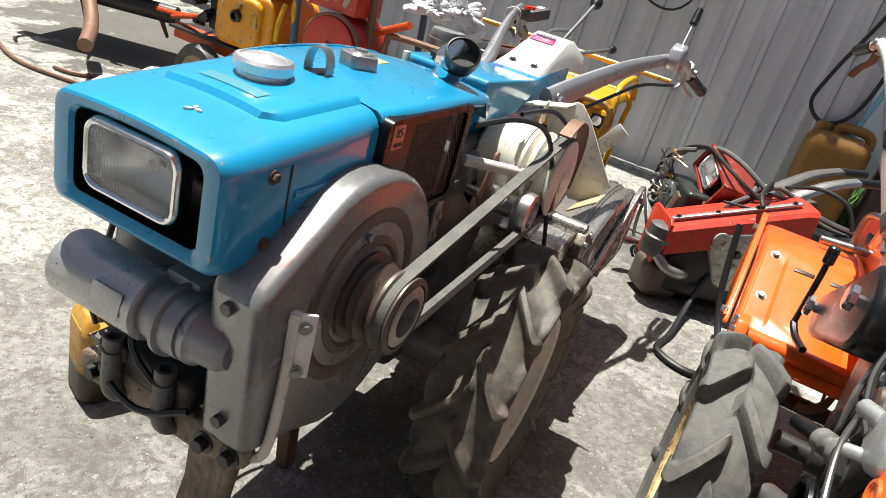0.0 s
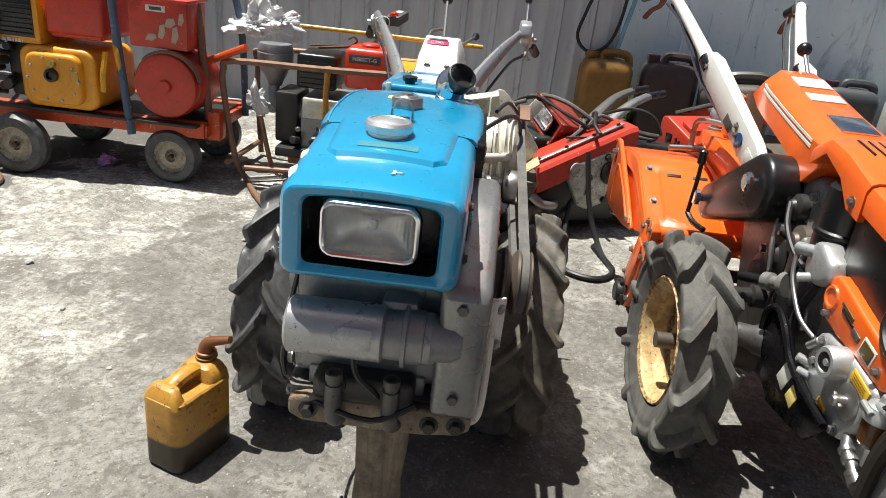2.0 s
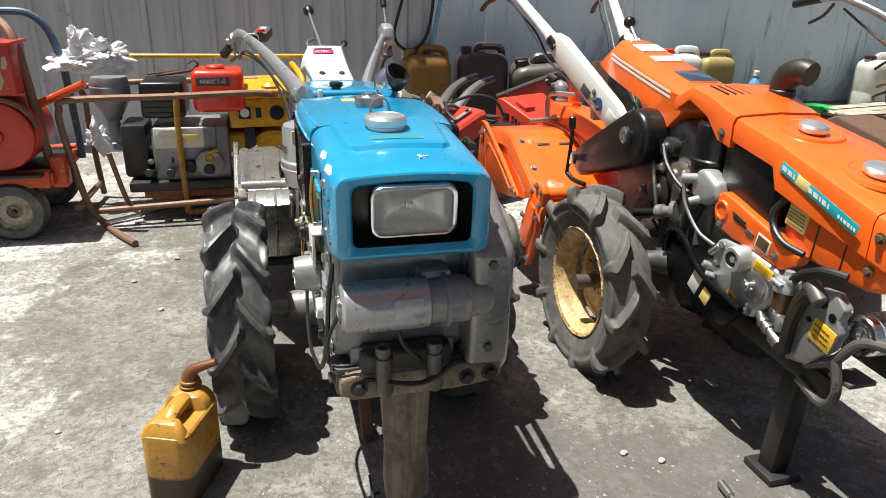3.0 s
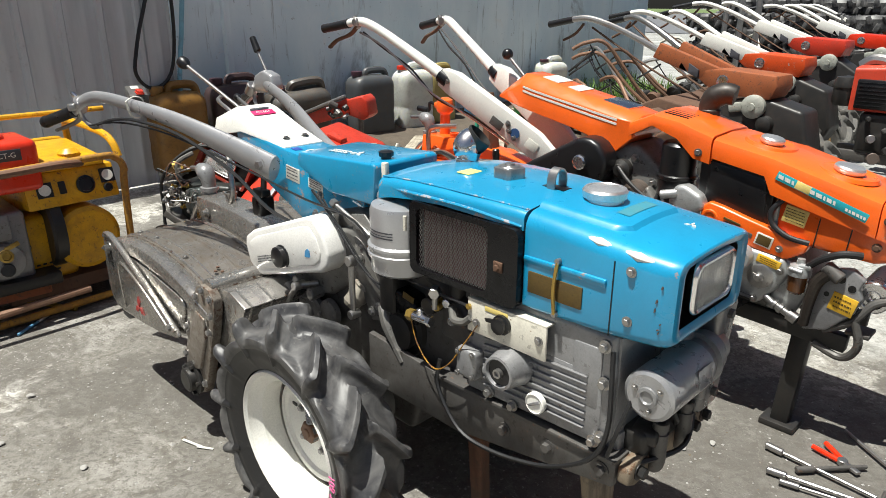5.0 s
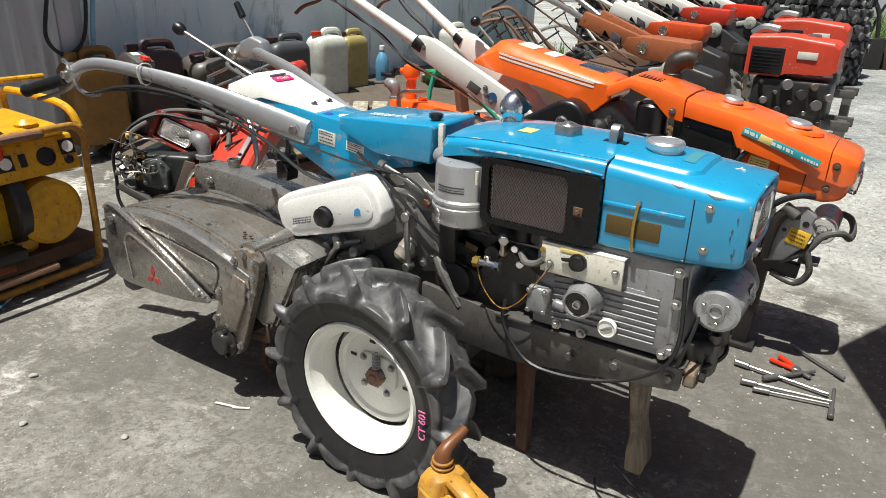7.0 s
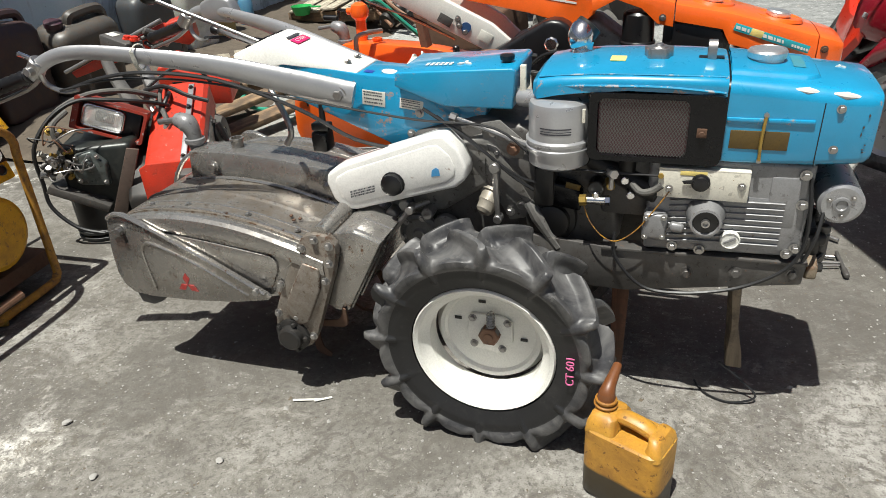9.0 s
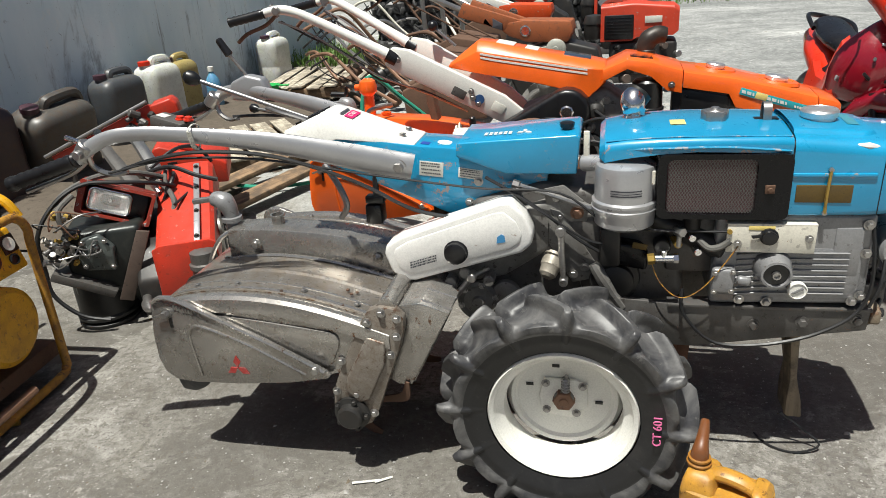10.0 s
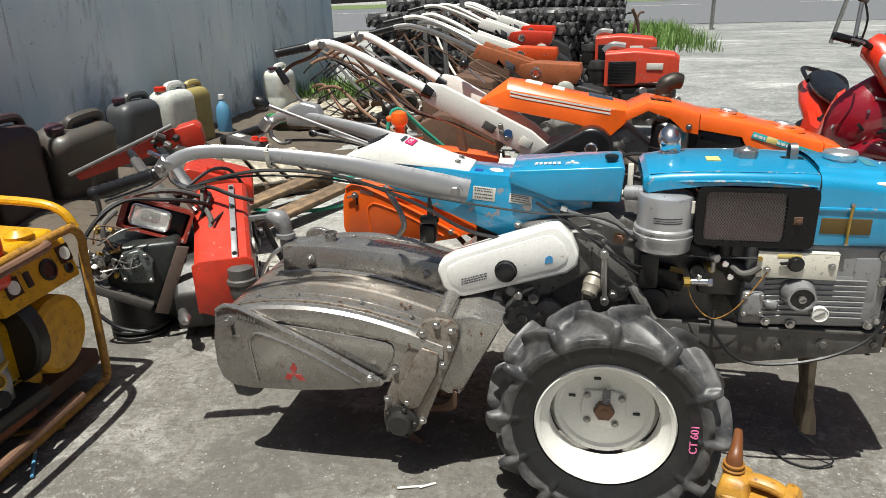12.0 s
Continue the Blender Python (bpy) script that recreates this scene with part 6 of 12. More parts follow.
def blue_rear(T):
    for s in (-1, 1):
        handle_side(T, s, SILVER)
    bm = B()
    box(bm, (-1.17, -0.305, 0.925), (0.045, 0.010, 0.012), 0.003, (0, 20, 0))
    part("throttle_thumb", bm, CHROME, T)
    # switch box on the bar
    bm = B()
    box(bm, (-0.965, -0.195, 0.934), (0.105, 0.052, 0.034), 0.005, (0, 10, -14))
    sb = part("switch_box", bm, FRAME_DARK, T, "grey switch box with two red buttons")
    for x, y in ((-0.94, -0.198), (-0.912, -0.206)):
        bm = B()
        lathe(bm, (x, y, 0.945), (0.15, 0, 1), [(0.012, 0), (0.012, 0.004), (0.009, 0.004), (0.009, 0.010), (0, 0.011)], 16)
        part("button", bm, RED_NEW, sb)
    bm = B()
    box(bm, (-0.990, -0.190, 0.956), (0.03, 0.022, 0.001), 0.0003, (0, 10, -14))
    part("switch_label", bm, PAPER, sb)
    for k in range(4):
        bm = B()
        tube(bm, [(-0.885 + 0.003 * k, -0.262, 0.93), (-0.885 + 0.003 * k, -0.252, 0.888), (-0.884, -0.222, 0.886), (-0.884, -0.212, 0.93), (-0.885, -0.237, 0.942), (-0.885, -0.262, 0.93)], 0.002, 5, 4)
        part("tie_wrap", bm, PAPER, T)
    # clutch box with lever on the far bar
    bm = B()
    prism(bm, [(-1.06, 0.900), (-0.95, 0.895), (-0.93, 0.925), (-0.945, 0.965), (-1.00, 0.978), (-1.055, 0.955)], 0.255, 0.300, "y", 0.010, 3)
    lb = part("lever_box", bm, SILVER, T, "grey lever box")
    bm = B()
    cyl(bm, (-1.0, 0.278, 0.97), (-1.055, 0.278, 1.045), 0.005, n=10)
    part("lever_rod", bm, STEEL, lb)
    bm = B()
    cyl(bm, (-1.048, 0.278, 1.035), (-1.078, 0.278, 1.085), 0.013, 0.011, n=14, bev=0.004)
    part("lever_grip", bm, BLACK, lb)

    # blue neck carrying the handles
    bm = B()
    prism(bm, [(-0.06, 0.690), (-0.13, 0.655), (-0.30, 0.655), (-0.62, 0.790), (-0.62, 0.862), (-0.585, 0.866), (-0.38, 0.838), (-0.24, 0.828), (-0.05, 0.775)], -0.068, 0.068, "y", 0.006)
    part("neck", bm, BLUE, T, "blue pressed-steel handle column")
    for s in (-1, 1):
        fasten(T, STEEL, [(-0.225, s * 0.068, 0.745), (-0.25, s * 0.068, 0.69)], (0, s, 0), 0.008, 0.009)
    # tool box / tank on the neck
    bm = B()
    prism(bm, [(-0.275, 0.818), (-0.150, 0.772), (0.018, 0.772), (0.026, 0.862), (0.018, 0.868), (-0.270, 0.852)], -0.098, 0.098, "y", 0.010, 3)
    tk = part("fuel_tank", bm, BLUE, T, "blue wedge-shaped tank with black cap")
    bm = B()
    lathe(bm, (-0.008, -0.035, 0.866), (0, 0, 1), [(0.012, 0), (0.012, 0.006), (0.017, 0.007), (0.018, 0.017), (0.014, 0.019), (0, 0.019)], 10)
    part("tank_cap", bm, BLACK, tk)
    bm = B()
    for i in range(6):
        for j in range(2):
            box(bm, (-0.205 + 0.012 * i, -0.045 + 0.014 * j, 0.8585 + 0.0006 * i), (0.008, 0.010, 0.001), 0.0002, (0, -3, 12 * (i % 3 - 1)))
    part("white_script", bm, WHITE, tk)
    bm = B()
    for a in (90, 210, 330):
        c0 = V(-0.110 + 0.010 * math.cos(radians(a)), -0.035 + 0.010 * math.sin(radians(a)), 0)
        q = [(c0.x + 0.011 * math.cos(radians(a + b)) * k, c0.y + 0.011 * math.sin(radians(a + b)) * k, 0.8635) for b, k in ((0, 1), (90, 0.5), (180, 1), (270, 0.5))]
        prism(bm, [(x, y) for x, y, _ in q], 0.8610, 0.8642, "z", 0)
    part("tank_emblem", bm, WHITE, tk)
    bm = B()
    box(bm, (0.040, -0.080, 0.835), (0.014, 0.012, 0.075), 0.002)
    part("tank_strap", bm, CREAM, T)
    # console
    bm = B()
    loft(bm, [[(-0.385, -0.062, 0.835), (-0.385, 0.062, 0.835), (-0.385, 0.062, 0.842), (-0.385, -0.062, 0.842)],
              [(-0.46, -0.067, 0.845), (-0.46, 0.067, 0.845), (-0.46, 0.055, 0.868), (-0.46, -0.055, 0.868)],
              [(-0.590, -0.074, 0.858), (-0.590, 0.074, 0.858), (-0.590, 0.050, 0.918), (-0.590, -0.050, 0.918)],
              [(-0.625, -0.078, 0.850), (-0.625, 0.078, 0.850), (-0.630, 0.055, 0.922), (-0.630, -0.055, 0.922)],
              [(-0.735, -0.080, 0.830), (-0.735, 0.080, 0.830), (-0.735, 0.066, 0.880), (-0.735, -0.066, 0.880)]])
    bevel_all(bm, 0.006, 2)
    co = part("console", bm, WHITE, T, "white and grey lever console")
    fasten(co, STEEL, [(-0.425, -0.030, 0.857), (-0.425, 0.030, 0.857)], (-0.2, 0, 1), 0.007, 0.006)
    slope = math.degrees(math.atan2(0.918 - 0.868, 0.13))
    lie = Matrix.Translation((-0.560, -0.012, 0.9095)) @ pose(0, 0, 0, 0, slope, 0) @ Matrix(((0, -1, 0, 0), (1, 0, 0, 0), (0, 0, 1, 0), (0, 0, 0, 1)))
    bm = B()
    box(bm, (0, 0, 0), (0.068, 0.024, 0.0012), 0.0003)
    cp = part("model_label", bm, PINK_LABEL, co, "crimson label with pale lettering", lie)
    lettering("model_letters", "CT601", 0.016, WHITE, cp, Matrix.Translation((0, 0, 0.0012)), 0.0003)
    bm = B()
    box(bm, (0, 0.022, 0.0004), (0.06, 0.008, 0.0008), 0.0002)
    part("maker_strip", bm, PRINT, co, m=lie)
    for y in (-0.035, 0.0, 0.035):
        bm = B()
        box(bm, (-0.675, y, 0.9045), (0.075, 0.012, 0.008), 0.001, (0, -21, 0))
        part("lever_slot", bm, BLACK, co)
    # gear levers
    for p0, p1, r in (((-0.655, 0.000, 0.885), (-1.003, -0.020, 1.018), 0.020), ((-0.66, 0.035, 0.88), (-0.900, 0.100, 0.908), 0.013)):
        bm = B()
        p0, p1 = Vector(p0), Vector(p1)
        cyl(bm, p0, p1, 0.0055, n=10)
        lv = part("gear_lever", bm, STEEL, T, "steel gear lever with black ball knob")
        bm = B()
        d = (p1 - p0).normalized()
        lathe(bm, p1 - d * r * 1.4, d, [(0.007, 0), (r * 0.75, r * 0.5), (r, r * 1.1), (r * 0.95, r * 1.8), (r * 0.55, r * 2.3), (0, r * 2.4)], 20)
        part("knob", bm, BLACK, lv)
    bm = B()
    tube(bm, [(-0.64, -0.04, 0.875), (-0.68, -0.05, 0.905), (-0.75, -0.045, 0.925), (-0.80, -0.01, 0.93)], 0.006, 8)
    part("lever_link", bm, STEEL, T)
    # stickers on the neck
    for x, z, w, h, a in ((-0.345, 0.778, 0.062, 0.038, 6), (-0.245, 0.765, 0.062, 0.026, 8)):
        bm = B()
        box(bm, (x, -0.0688, z), (w, 0.001, h), 0.0003, (0, a, 0))
        stk = part("sticker", bm, PAPER, T, "yellowed paper sticker")
        bm = B()
        text_bars(bm, x - w * 0.42, x + w * 0.38, [(z + h * k, h * 0.10) for k in (-0.3, -0.05, 0.2, 0.38)], lambda u, v, e: (u, -0.0693 - e, v - math.tan(radians(a)) * (u - x)))
        part("print", bm, PRINT, stk)
    bm = B()
    lathe(bm, (-0.315, -0.022, 0.8335), (0.14, 0, 1), [(0.020, 0), (0.020, 0.001), (0, 0.001)], 24)
    part("round_sticker", bm, WHITE, T)
    bm = B()
    box(bm, (-0.362, -0.040, 0.838), (0.022, 0.022, 0.001), 0.0002, (0, 8, 0))
    part("blue_sticker", bm, coated("dark_blue_sticker", (0.02, 0.06, 0.30), 0.4, dirt=0, relief=0), T)
    bm = B()
    box(bm, (0.245, -0.030, 0.8785), (0.034, 0.044, 0.001), 0.0003)
    part("yellow_tag", bm, YELLOW_STICK, T)
    bm = B()
    plate = []
    for x in (0.598, 0.610, 0.622):
        plate.append([bm.verts.new((x, y, 0.8820 - 0.012 * (x - 0.50) / 0.14 - 0.008 * (y / 0.11) ** 2)) for y in (-0.048, -0.024, 0, 0.024, 0.048)])
    for a, b in zip(plate, plate[1:]):
        for k in range(4):
            bm.faces.new((a[k], b[k], b[k + 1], a[k + 1]))
    part("faded_label", bm, coated("faded_green_label", (0.04, 0.21, 0.28), 0.45, dirt=0.9, dirt_colour=(0.08, 0.22, 0.22), relief=0), T)
    bm = B()
    for a in (90, 210, 330):
        c0 = (0.697 + 0.006 * math.cos(radians(a)), 0.025 + 0.006 * math.sin(radians(a)))
        prism(bm, [(c0[0] + 0.006 * math.cos(radians(a + b)) * k, c0[1] + 0.006 * math.sin(radians(a + b)) * k) for b, k in ((0, 1), (90, 0.5), (180, 1), (270, 0.5))], 0.8535, 0.8568, "z", 0)
    part("bonnet_emblem", bm, WHITE, T)

    # white belt cover with its knob
    bc = new("belt_cover")
    bc.parent = T
    bc["label"] = "white pressed-steel belt cover with black knob"
    bm = B()
    def oblong(k):
        ca, sa = 0.950, 0.313
        ring = [(-0.190, -0.022), (-0.168, -0.056), (-0.140, -0.064), (0.150, -0.070), (0.182, -0.056), (0.194, -0.030), (0.190, 0.020), (0.168, 0.064), (0.140, 0.070), (-0.130, 0.062), (-0.176, 0.050), (-0.190, 0.028)]
        return [(-0.275 + u * k * ca - v * (2.2 * k - 1.2) * sa, 0.610 + u * k * sa + v * (2.2 * k - 1.2) * ca) for u, v in ring]
    prism(bm, oblong(1.0), -0.160, -0.095, "y", 0.009, 3)
    prism(bm, oblong(0.87), -0.1635, -0.150, "y", 0.005, 2)
    part("cover_shell", bm, COVER_WHITE, bc)
    bm = B()
    lathe(bm, (-0.273, -0.160, 0.592), (0, -1, 0), [(0, 0), (0.031, 0), (0.031, 0.006), (0.028, 0.008), (0.028, 0.020), (0.021, 0.024), (0, 0.024)], 14)
    part("cover_knob", bm, BLACK, bc)
    bm = B()
    prism(bm, [(-0.170, 0.618), (-0.148, 0.622), (-0.150, 0.638), (-0.158, 0.642), (-0.168, 0.634)], -0.1650, -0.161, "y", 0)
    part("cover_badge", bm, coated("sky_blue_badge", (0.05, 0.25, 0.50), 0.4, dirt=0, relief=0), bc)
    bm = B()
    tl = math.radians(18)
    text_bars(bm, -0.395, -0.325, [(v, 0.004) for v in (0.556, 0.563, 0.570)], lambda u, v, e: (u, -0.1645 - e, v + math.tan(tl) * (u + 0.36)))
    part("cover_print", bm, PRINT, bc)

    rotary(T, TILLER_GREY, "silver-grey rotary tiller unit under a curved hood", (0, 0, 0), True)
    # wedge block and link rods between gearbox and tiller
    bm = B()
    box(bm, (-0.505, -0.07, 0.66), (0.045, 0.05, 0.055), 0.008)
    box(bm, (-0.50, -0.075, 0.70), (0.05, 0.03, 0.02), 0.004)
    cyl(bm, (-0.50, -0.07, 0.68), (-0.50, -0.06, 0.79), 0.010, 0.006, n=10)
    part("pto_handle", bm, BLACK, T)
    bm = B()
    tube(bm, [(-0.62, -0.10, 0.80), (-0.58, -0.12, 0.75), (-0.56, -0.13, 0.70), (-0.58, -0.13, 0.665)], 0.008, 8)
    part("link_rod", bm, STEEL, T)
    bm = B()
    tube(bm, [(-0.02, -0.10, 0.71), (0.08, -0.11, 0.685), (0.09, -0.11, 0.68)], 0.009, 8)
    part("link_rod", bm, STEEL, T)
    bm = B()
    tube(bm, [(-0.125, -0.100, 0.748), (-0.05, -0.106, 0.726), (0.020, -0.112, 0.704)], 0.006, 8)
    cyl(bm, (-0.135, -0.099, 0.751), (-0.118, -0.101, 0.746), 0.011, n=6, bev=0.001)
    part("link_rod", bm, STEEL, T)
    bm = B()
    tube(bm, [(-0.017, -0.140, 0.642), (-0.014, -0.144, 0.58), (-0.010, -0.146, 0.520)], [0.0085, 0.008, 0.006], 10)
    cyl(bm, (-0.017, -0.128, 0.643), (-0.017, -0.152, 0.643), 0.013, n=14, bev=0.002)
    cyl(bm, (-0.010, -0.13, 0.512), (-0.010, -0.158, 0.512), 0.011, n=12, bev=0.002)
    part("link_rod", bm, STEEL, T)
    bm = B()
    tube(bm, [(-0.312, -0.150, 0.425), (-0.28, -0.150, 0.467), (-0.244, -0.148, 0.512)], 0.008, 10)
    cyl(bm, (-0.240, -0.125, 0.516), (-0.240, -0.160, 0.516), 0.012, n=12, bev=0.002)
    cyl(bm, (-0.205, -0.105, 0.522), (-0.245, -0.150, 0.516), 0.007, n=10)
    part("link_rod", bm, STEEL, T)
    bm = B()
    prism(bm, [(-0.16, 0.50), (0.02, 0.62), (-0.02, 0.72), (-0.26, 0.64), (-0.34, 0.55), (-0.30, 0.47)], -0.105, 0.105, "y", 0.015, 3)
    for x, z in ((-0.30, 0.49), (-0.26, 0.52), (-0.20, 0.50)):
        cyl(bm, (x, -0.10, z), (x, -0.14, z), 0.016, n=10, bev=0.003)
    part("selector_case", bm, GEAR_CAST, T, "dusty grey selector case")


def cables(T):
    def cable(pts, r=0.0035, mat=CABLE, name="cable", label=""):
        bm = B()
        tube(bm, pts, r, 6, 5)
        part(name, bm, mat, T, label)
    cable([(-1.07, -0.285, 0.845), (-0.98, -0.27, 0.868), (-0.86, -0.25, 0.878), (-0.70, -0.20, 0.850), (-0.52, -0.15, 0.770), (-0.38, -0.13, 0.690), (-0.25, -0.11, 0.66)], 0.005)
    cable([(-1.10, -0.30, 0.84), (-0.95, -0.26, 0.862), (-0.75, -0.21, 0.848), (-0.48, -0.14, 0.785), (-0.22, -0.12, 0.745), (-0.02, -0.125, 0.735), (0.10, -0.135, 0.66), (0.25, -0.14, 0.650), (0.36, -0.152, 0.655)], 0.003)
    cable([(-0.20, -0.11, 0.77), (-0.08, -0.12, 0.70), (0.02, -0.125, 0.62), (0.08, -0.12, 0.58)], 0.004)
    cable([(-0.17, -0.10, 0.75), (-0.05, -0.13, 0.68), (0.05, -0.14, 0.62), (0.12, -0.13, 0.61)], 0.003)
    cable([(0.27, -0.14, 0.50), (0.275, -0.15, 0.44), (0.34, -0.155, 0.370), (0.43, -0.155, 0.362), (0.54, -0.15, 0.385), (0.62, -0.15, 0.430), (0.66, -0.145, 0.475), (0.672, -0.14, 0.53), (0.668, -0.135, 0.60), (0.66, -0.125, 0.66)], 0.0045, CABLE, "battery_cable", "black cable sagging along the chassis rail")
    cable([(0.385, -0.152, 0.625), (0.355, -0.158, 0.575), (0.315, -0.158, 0.515), (0.275, -0.156, 0.485), (0.243, -0.155, 0.494), (0.212, -0.154, 0.530), (0.196, -0.152, 0.572)], 0.0014, YELLOW_RUST, "yellow_wire", "thin yellow wire")
    cable([(0.715, -0.02, 0.555), (0.725, -0.01, 0.52), (0.72, 0.02, 0.485), (0.70, 0.03, 0.46)], 0.005)
    cable([(0.70, -0.11, 0.60), (0.69, -0.14, 0.53), (0.675, -0.14, 0.47)], 0.004)
    cable([(0.66, -0.11, 0.42), (0.72, -0.07, 0.45), (0.74, 0.02, 0.445), (0.72, 0.09, 0.47)], 0.005)
    # far flank
    cable([(0.17, 0.15, 0.815), (0.10, 0.20, 0.835), (0.02, 0.235, 0.815), (-0.05, 0.25, 0.74), (-0.10, 0.25, 0.66), (-0.09, 0.28, 0.56), (-0.07, 0.29, 0.50)], 0.005)
    cable([(0.02, 0.18, 0.83), (-0.08, 0.21, 0.835), (-0.14, 0.24, 0.80)], 0.005)
    cable([(-1.08, 0.285, 0.845), (-0.95, 0.27, 0.850), (-0.80, 0.23, 0.845), (-0.6, 0.17, 0.79), (-0.4, 0.12, 0.74)], 0.005)
    bm = B()
    cyl(bm, (-0.085, 0.25, 0.70), (-0.10, 0.25, 0.63), 0.016, 0.022, n=12, bev=0.004)
    cyl(bm, (-0.07, 0.25, 0.65), (-0.15, 0.25, 0.645), 0.016, n=12, bev=0.003)
    part("cable_boot", bm, BLACK, T)
    # cream guard bracket standing behind the clutch
    bm = B()
    prism(bm, [(0.125, 0.788), (0.190, 0.826), (0.205, 0.824), (0.235, 0.795), (0.328, 0.668), (0.300, 0.605), (0.245, 0.600), (0.155, 0.690)], -0.334, -0.329, "x", 0.001)
    part("guard_bracket", bm, CREAM, T, "dirty cream bent guard bracket")
    bm = B()
    box(bm, (-0.295, 0.138, 0.806), (0.080, 0.105, 0.004), 0.001, (14, 0, 0))
    part("bracket_shelf", bm, CREAM, T)
    bm = B()
    box(bm, (-0.285, 0.300, 0.622), (0.095, 0.075, 0.004), 0.001, (38, 0, 0))
    part("bracket_tray", bm, coated("rust_streaked_cream", (0.55, 0.44, 0.26), 0.5, dirt=0.7, dirt_colour=(0.24, 0.11, 0.03), chips=0.6), T, "rust-streaked cream tray")
    bm = B()
    box(bm, (-0.345, 0.288, 0.765), (0.005, 0.034, 0.085), 0.001, (-34, 0, 0))
    part("bracket_ear", bm, CREAM, T)
    bm = B()
    prism(bm, [(-0.185, 0.790), (-0.155, 0.780), (-0.160, 0.828), (-0.178, 0.836)], 0.165, 0.169, "y", 0.001)
    part("bracket_tab", bm, CREAM, T)
    bm = B()
    path = spline([(-0.055, 0, 0.800), (-0.120, 0, 0.822), (-0.190, 0, 0.800), (-0.220, 0, 0.735), (-0.205, 0, 0.660)], 5)
    loft(bm, [[(q.x, 0.242, q.z), (q.x, 0.268, q.z), (q.x * 1.0, 0.268, q.z + 0.004), (q.x, 0.242, q.z + 0.004)] for q in path])
    part("belt_guard", bm, RUST_PIPE, T, "brown curved belt guard strap")
    bm = B()
    prism(bm, [(0.176, 0.585), (0.202, 0.585), (0.204, 0.66), (0.196, 0.70), (0.192, 0.846), (0.172, 0.846), (0.172, 0.70), (0.180, 0.66)], 0.132, 0.138, "y", 0.0015)
    sl = part("slotted_strut", bm, SILVER, T, "thin grey strut with punched holes")
    for k in range(6):
        bm = B()
        box(bm, (0.183, 0.1385, 0.695 + 0.026 * k), (0.008, 0.002, 0.012), 0.0005)
        part("punched_hole", bm, BLACK, sl)
    fasten(sl, STEEL, [(0.190, 0.138, 0.640), (0.190, 0.138, 0.598)], (0, 1, 0), 0.007, 0.006)
    bm = B()
    prism(bm, [(-0.18, 0.56), (-0.40, 0.56), (-0.40, 0.66), (-0.18, 0.70)], 0.12, 0.16, "y", 0.008)
    part("far_belt_case", bm, RUST, T)


blue_rear(blue)
cables(blue)
WH = 0.265
wheel(blue, (0, -0.312, WH), -1, RUBBER, WHITE, dish=1.25, R=0.307, half=0.073, fine=20, spin=0.27, label="lugged wheel on a white-painted rim")
wheel(blue, (0, 0.312, WH), 1, RUBBER_MUD, CREAM, dish=1.25, spin=0.13, R=0.307, fine=20, label="lugged wheel on a dirty white rim")
lettering("chalk_mark", "CT 601", 0.027, PINK, blue, Matrix.Translation((0.212, -0.3885, 0.268)) @ Matrix(((0, -1, 0, 0), (0, 0, -1, 0), (1, 0, 0, 0), (0, 0, 0, 1))), 0.001, "pink chalk writing on the tyre")


def stake(x, y, h, w, lean, name="wooden_stake"):
    bm = B()
    box(bm, (0, 0, h / 2), (w, 0.030, h), 0.003)
    for v in bm.verts:
        if v.co.z < 0.05:
            v.co.x *= 0.7
    ob = part(name, bm, RED_WOOD, m=pose(x, y, 0.0, lean[0], lean[1], 0))
    return tagged(ob, "weathered timber stake propping the tiller's chassis", "wooden stake", "props under the tiller")


stake(0.288, -0.013, 0.36, 0.046, (4, 0))
bm = B()
prism(bm, [(-0.046, 0.066), (-0.01, 0.070), (0.034, 0.064), (0.046, 0.074), (0.049, 0.13), (0.045, 0.19), (0.051, 0.27), (0.053, 0.35), (0.052, 0.44), (-0.050, 0.44), (-0.052, 0.30), (-0.047, 0.19), (-0.050, 0.12)], 0.0, 0.026, "x", 0.004)
for v in bm.verts:
    v.co += V(0.548 + (0.03 - 0.10 * max(0.0, v.co.z - 0.066)) + 0.016 * math.sin(v.co.z * 20) * (v.co.x - 0.013) / 0.026, 0.026, 0)
part("front_stand", bm, MUD_WOOD, blue, "mud-caked front stand leg hanging from the chassis")


# ---- the orange tiller beside it ----
def quad(x, y0, y1, z0, z1):
    return [(x, y0, z0), (x, y1, z0), (x, y1, z1), (x, y0, z1)]


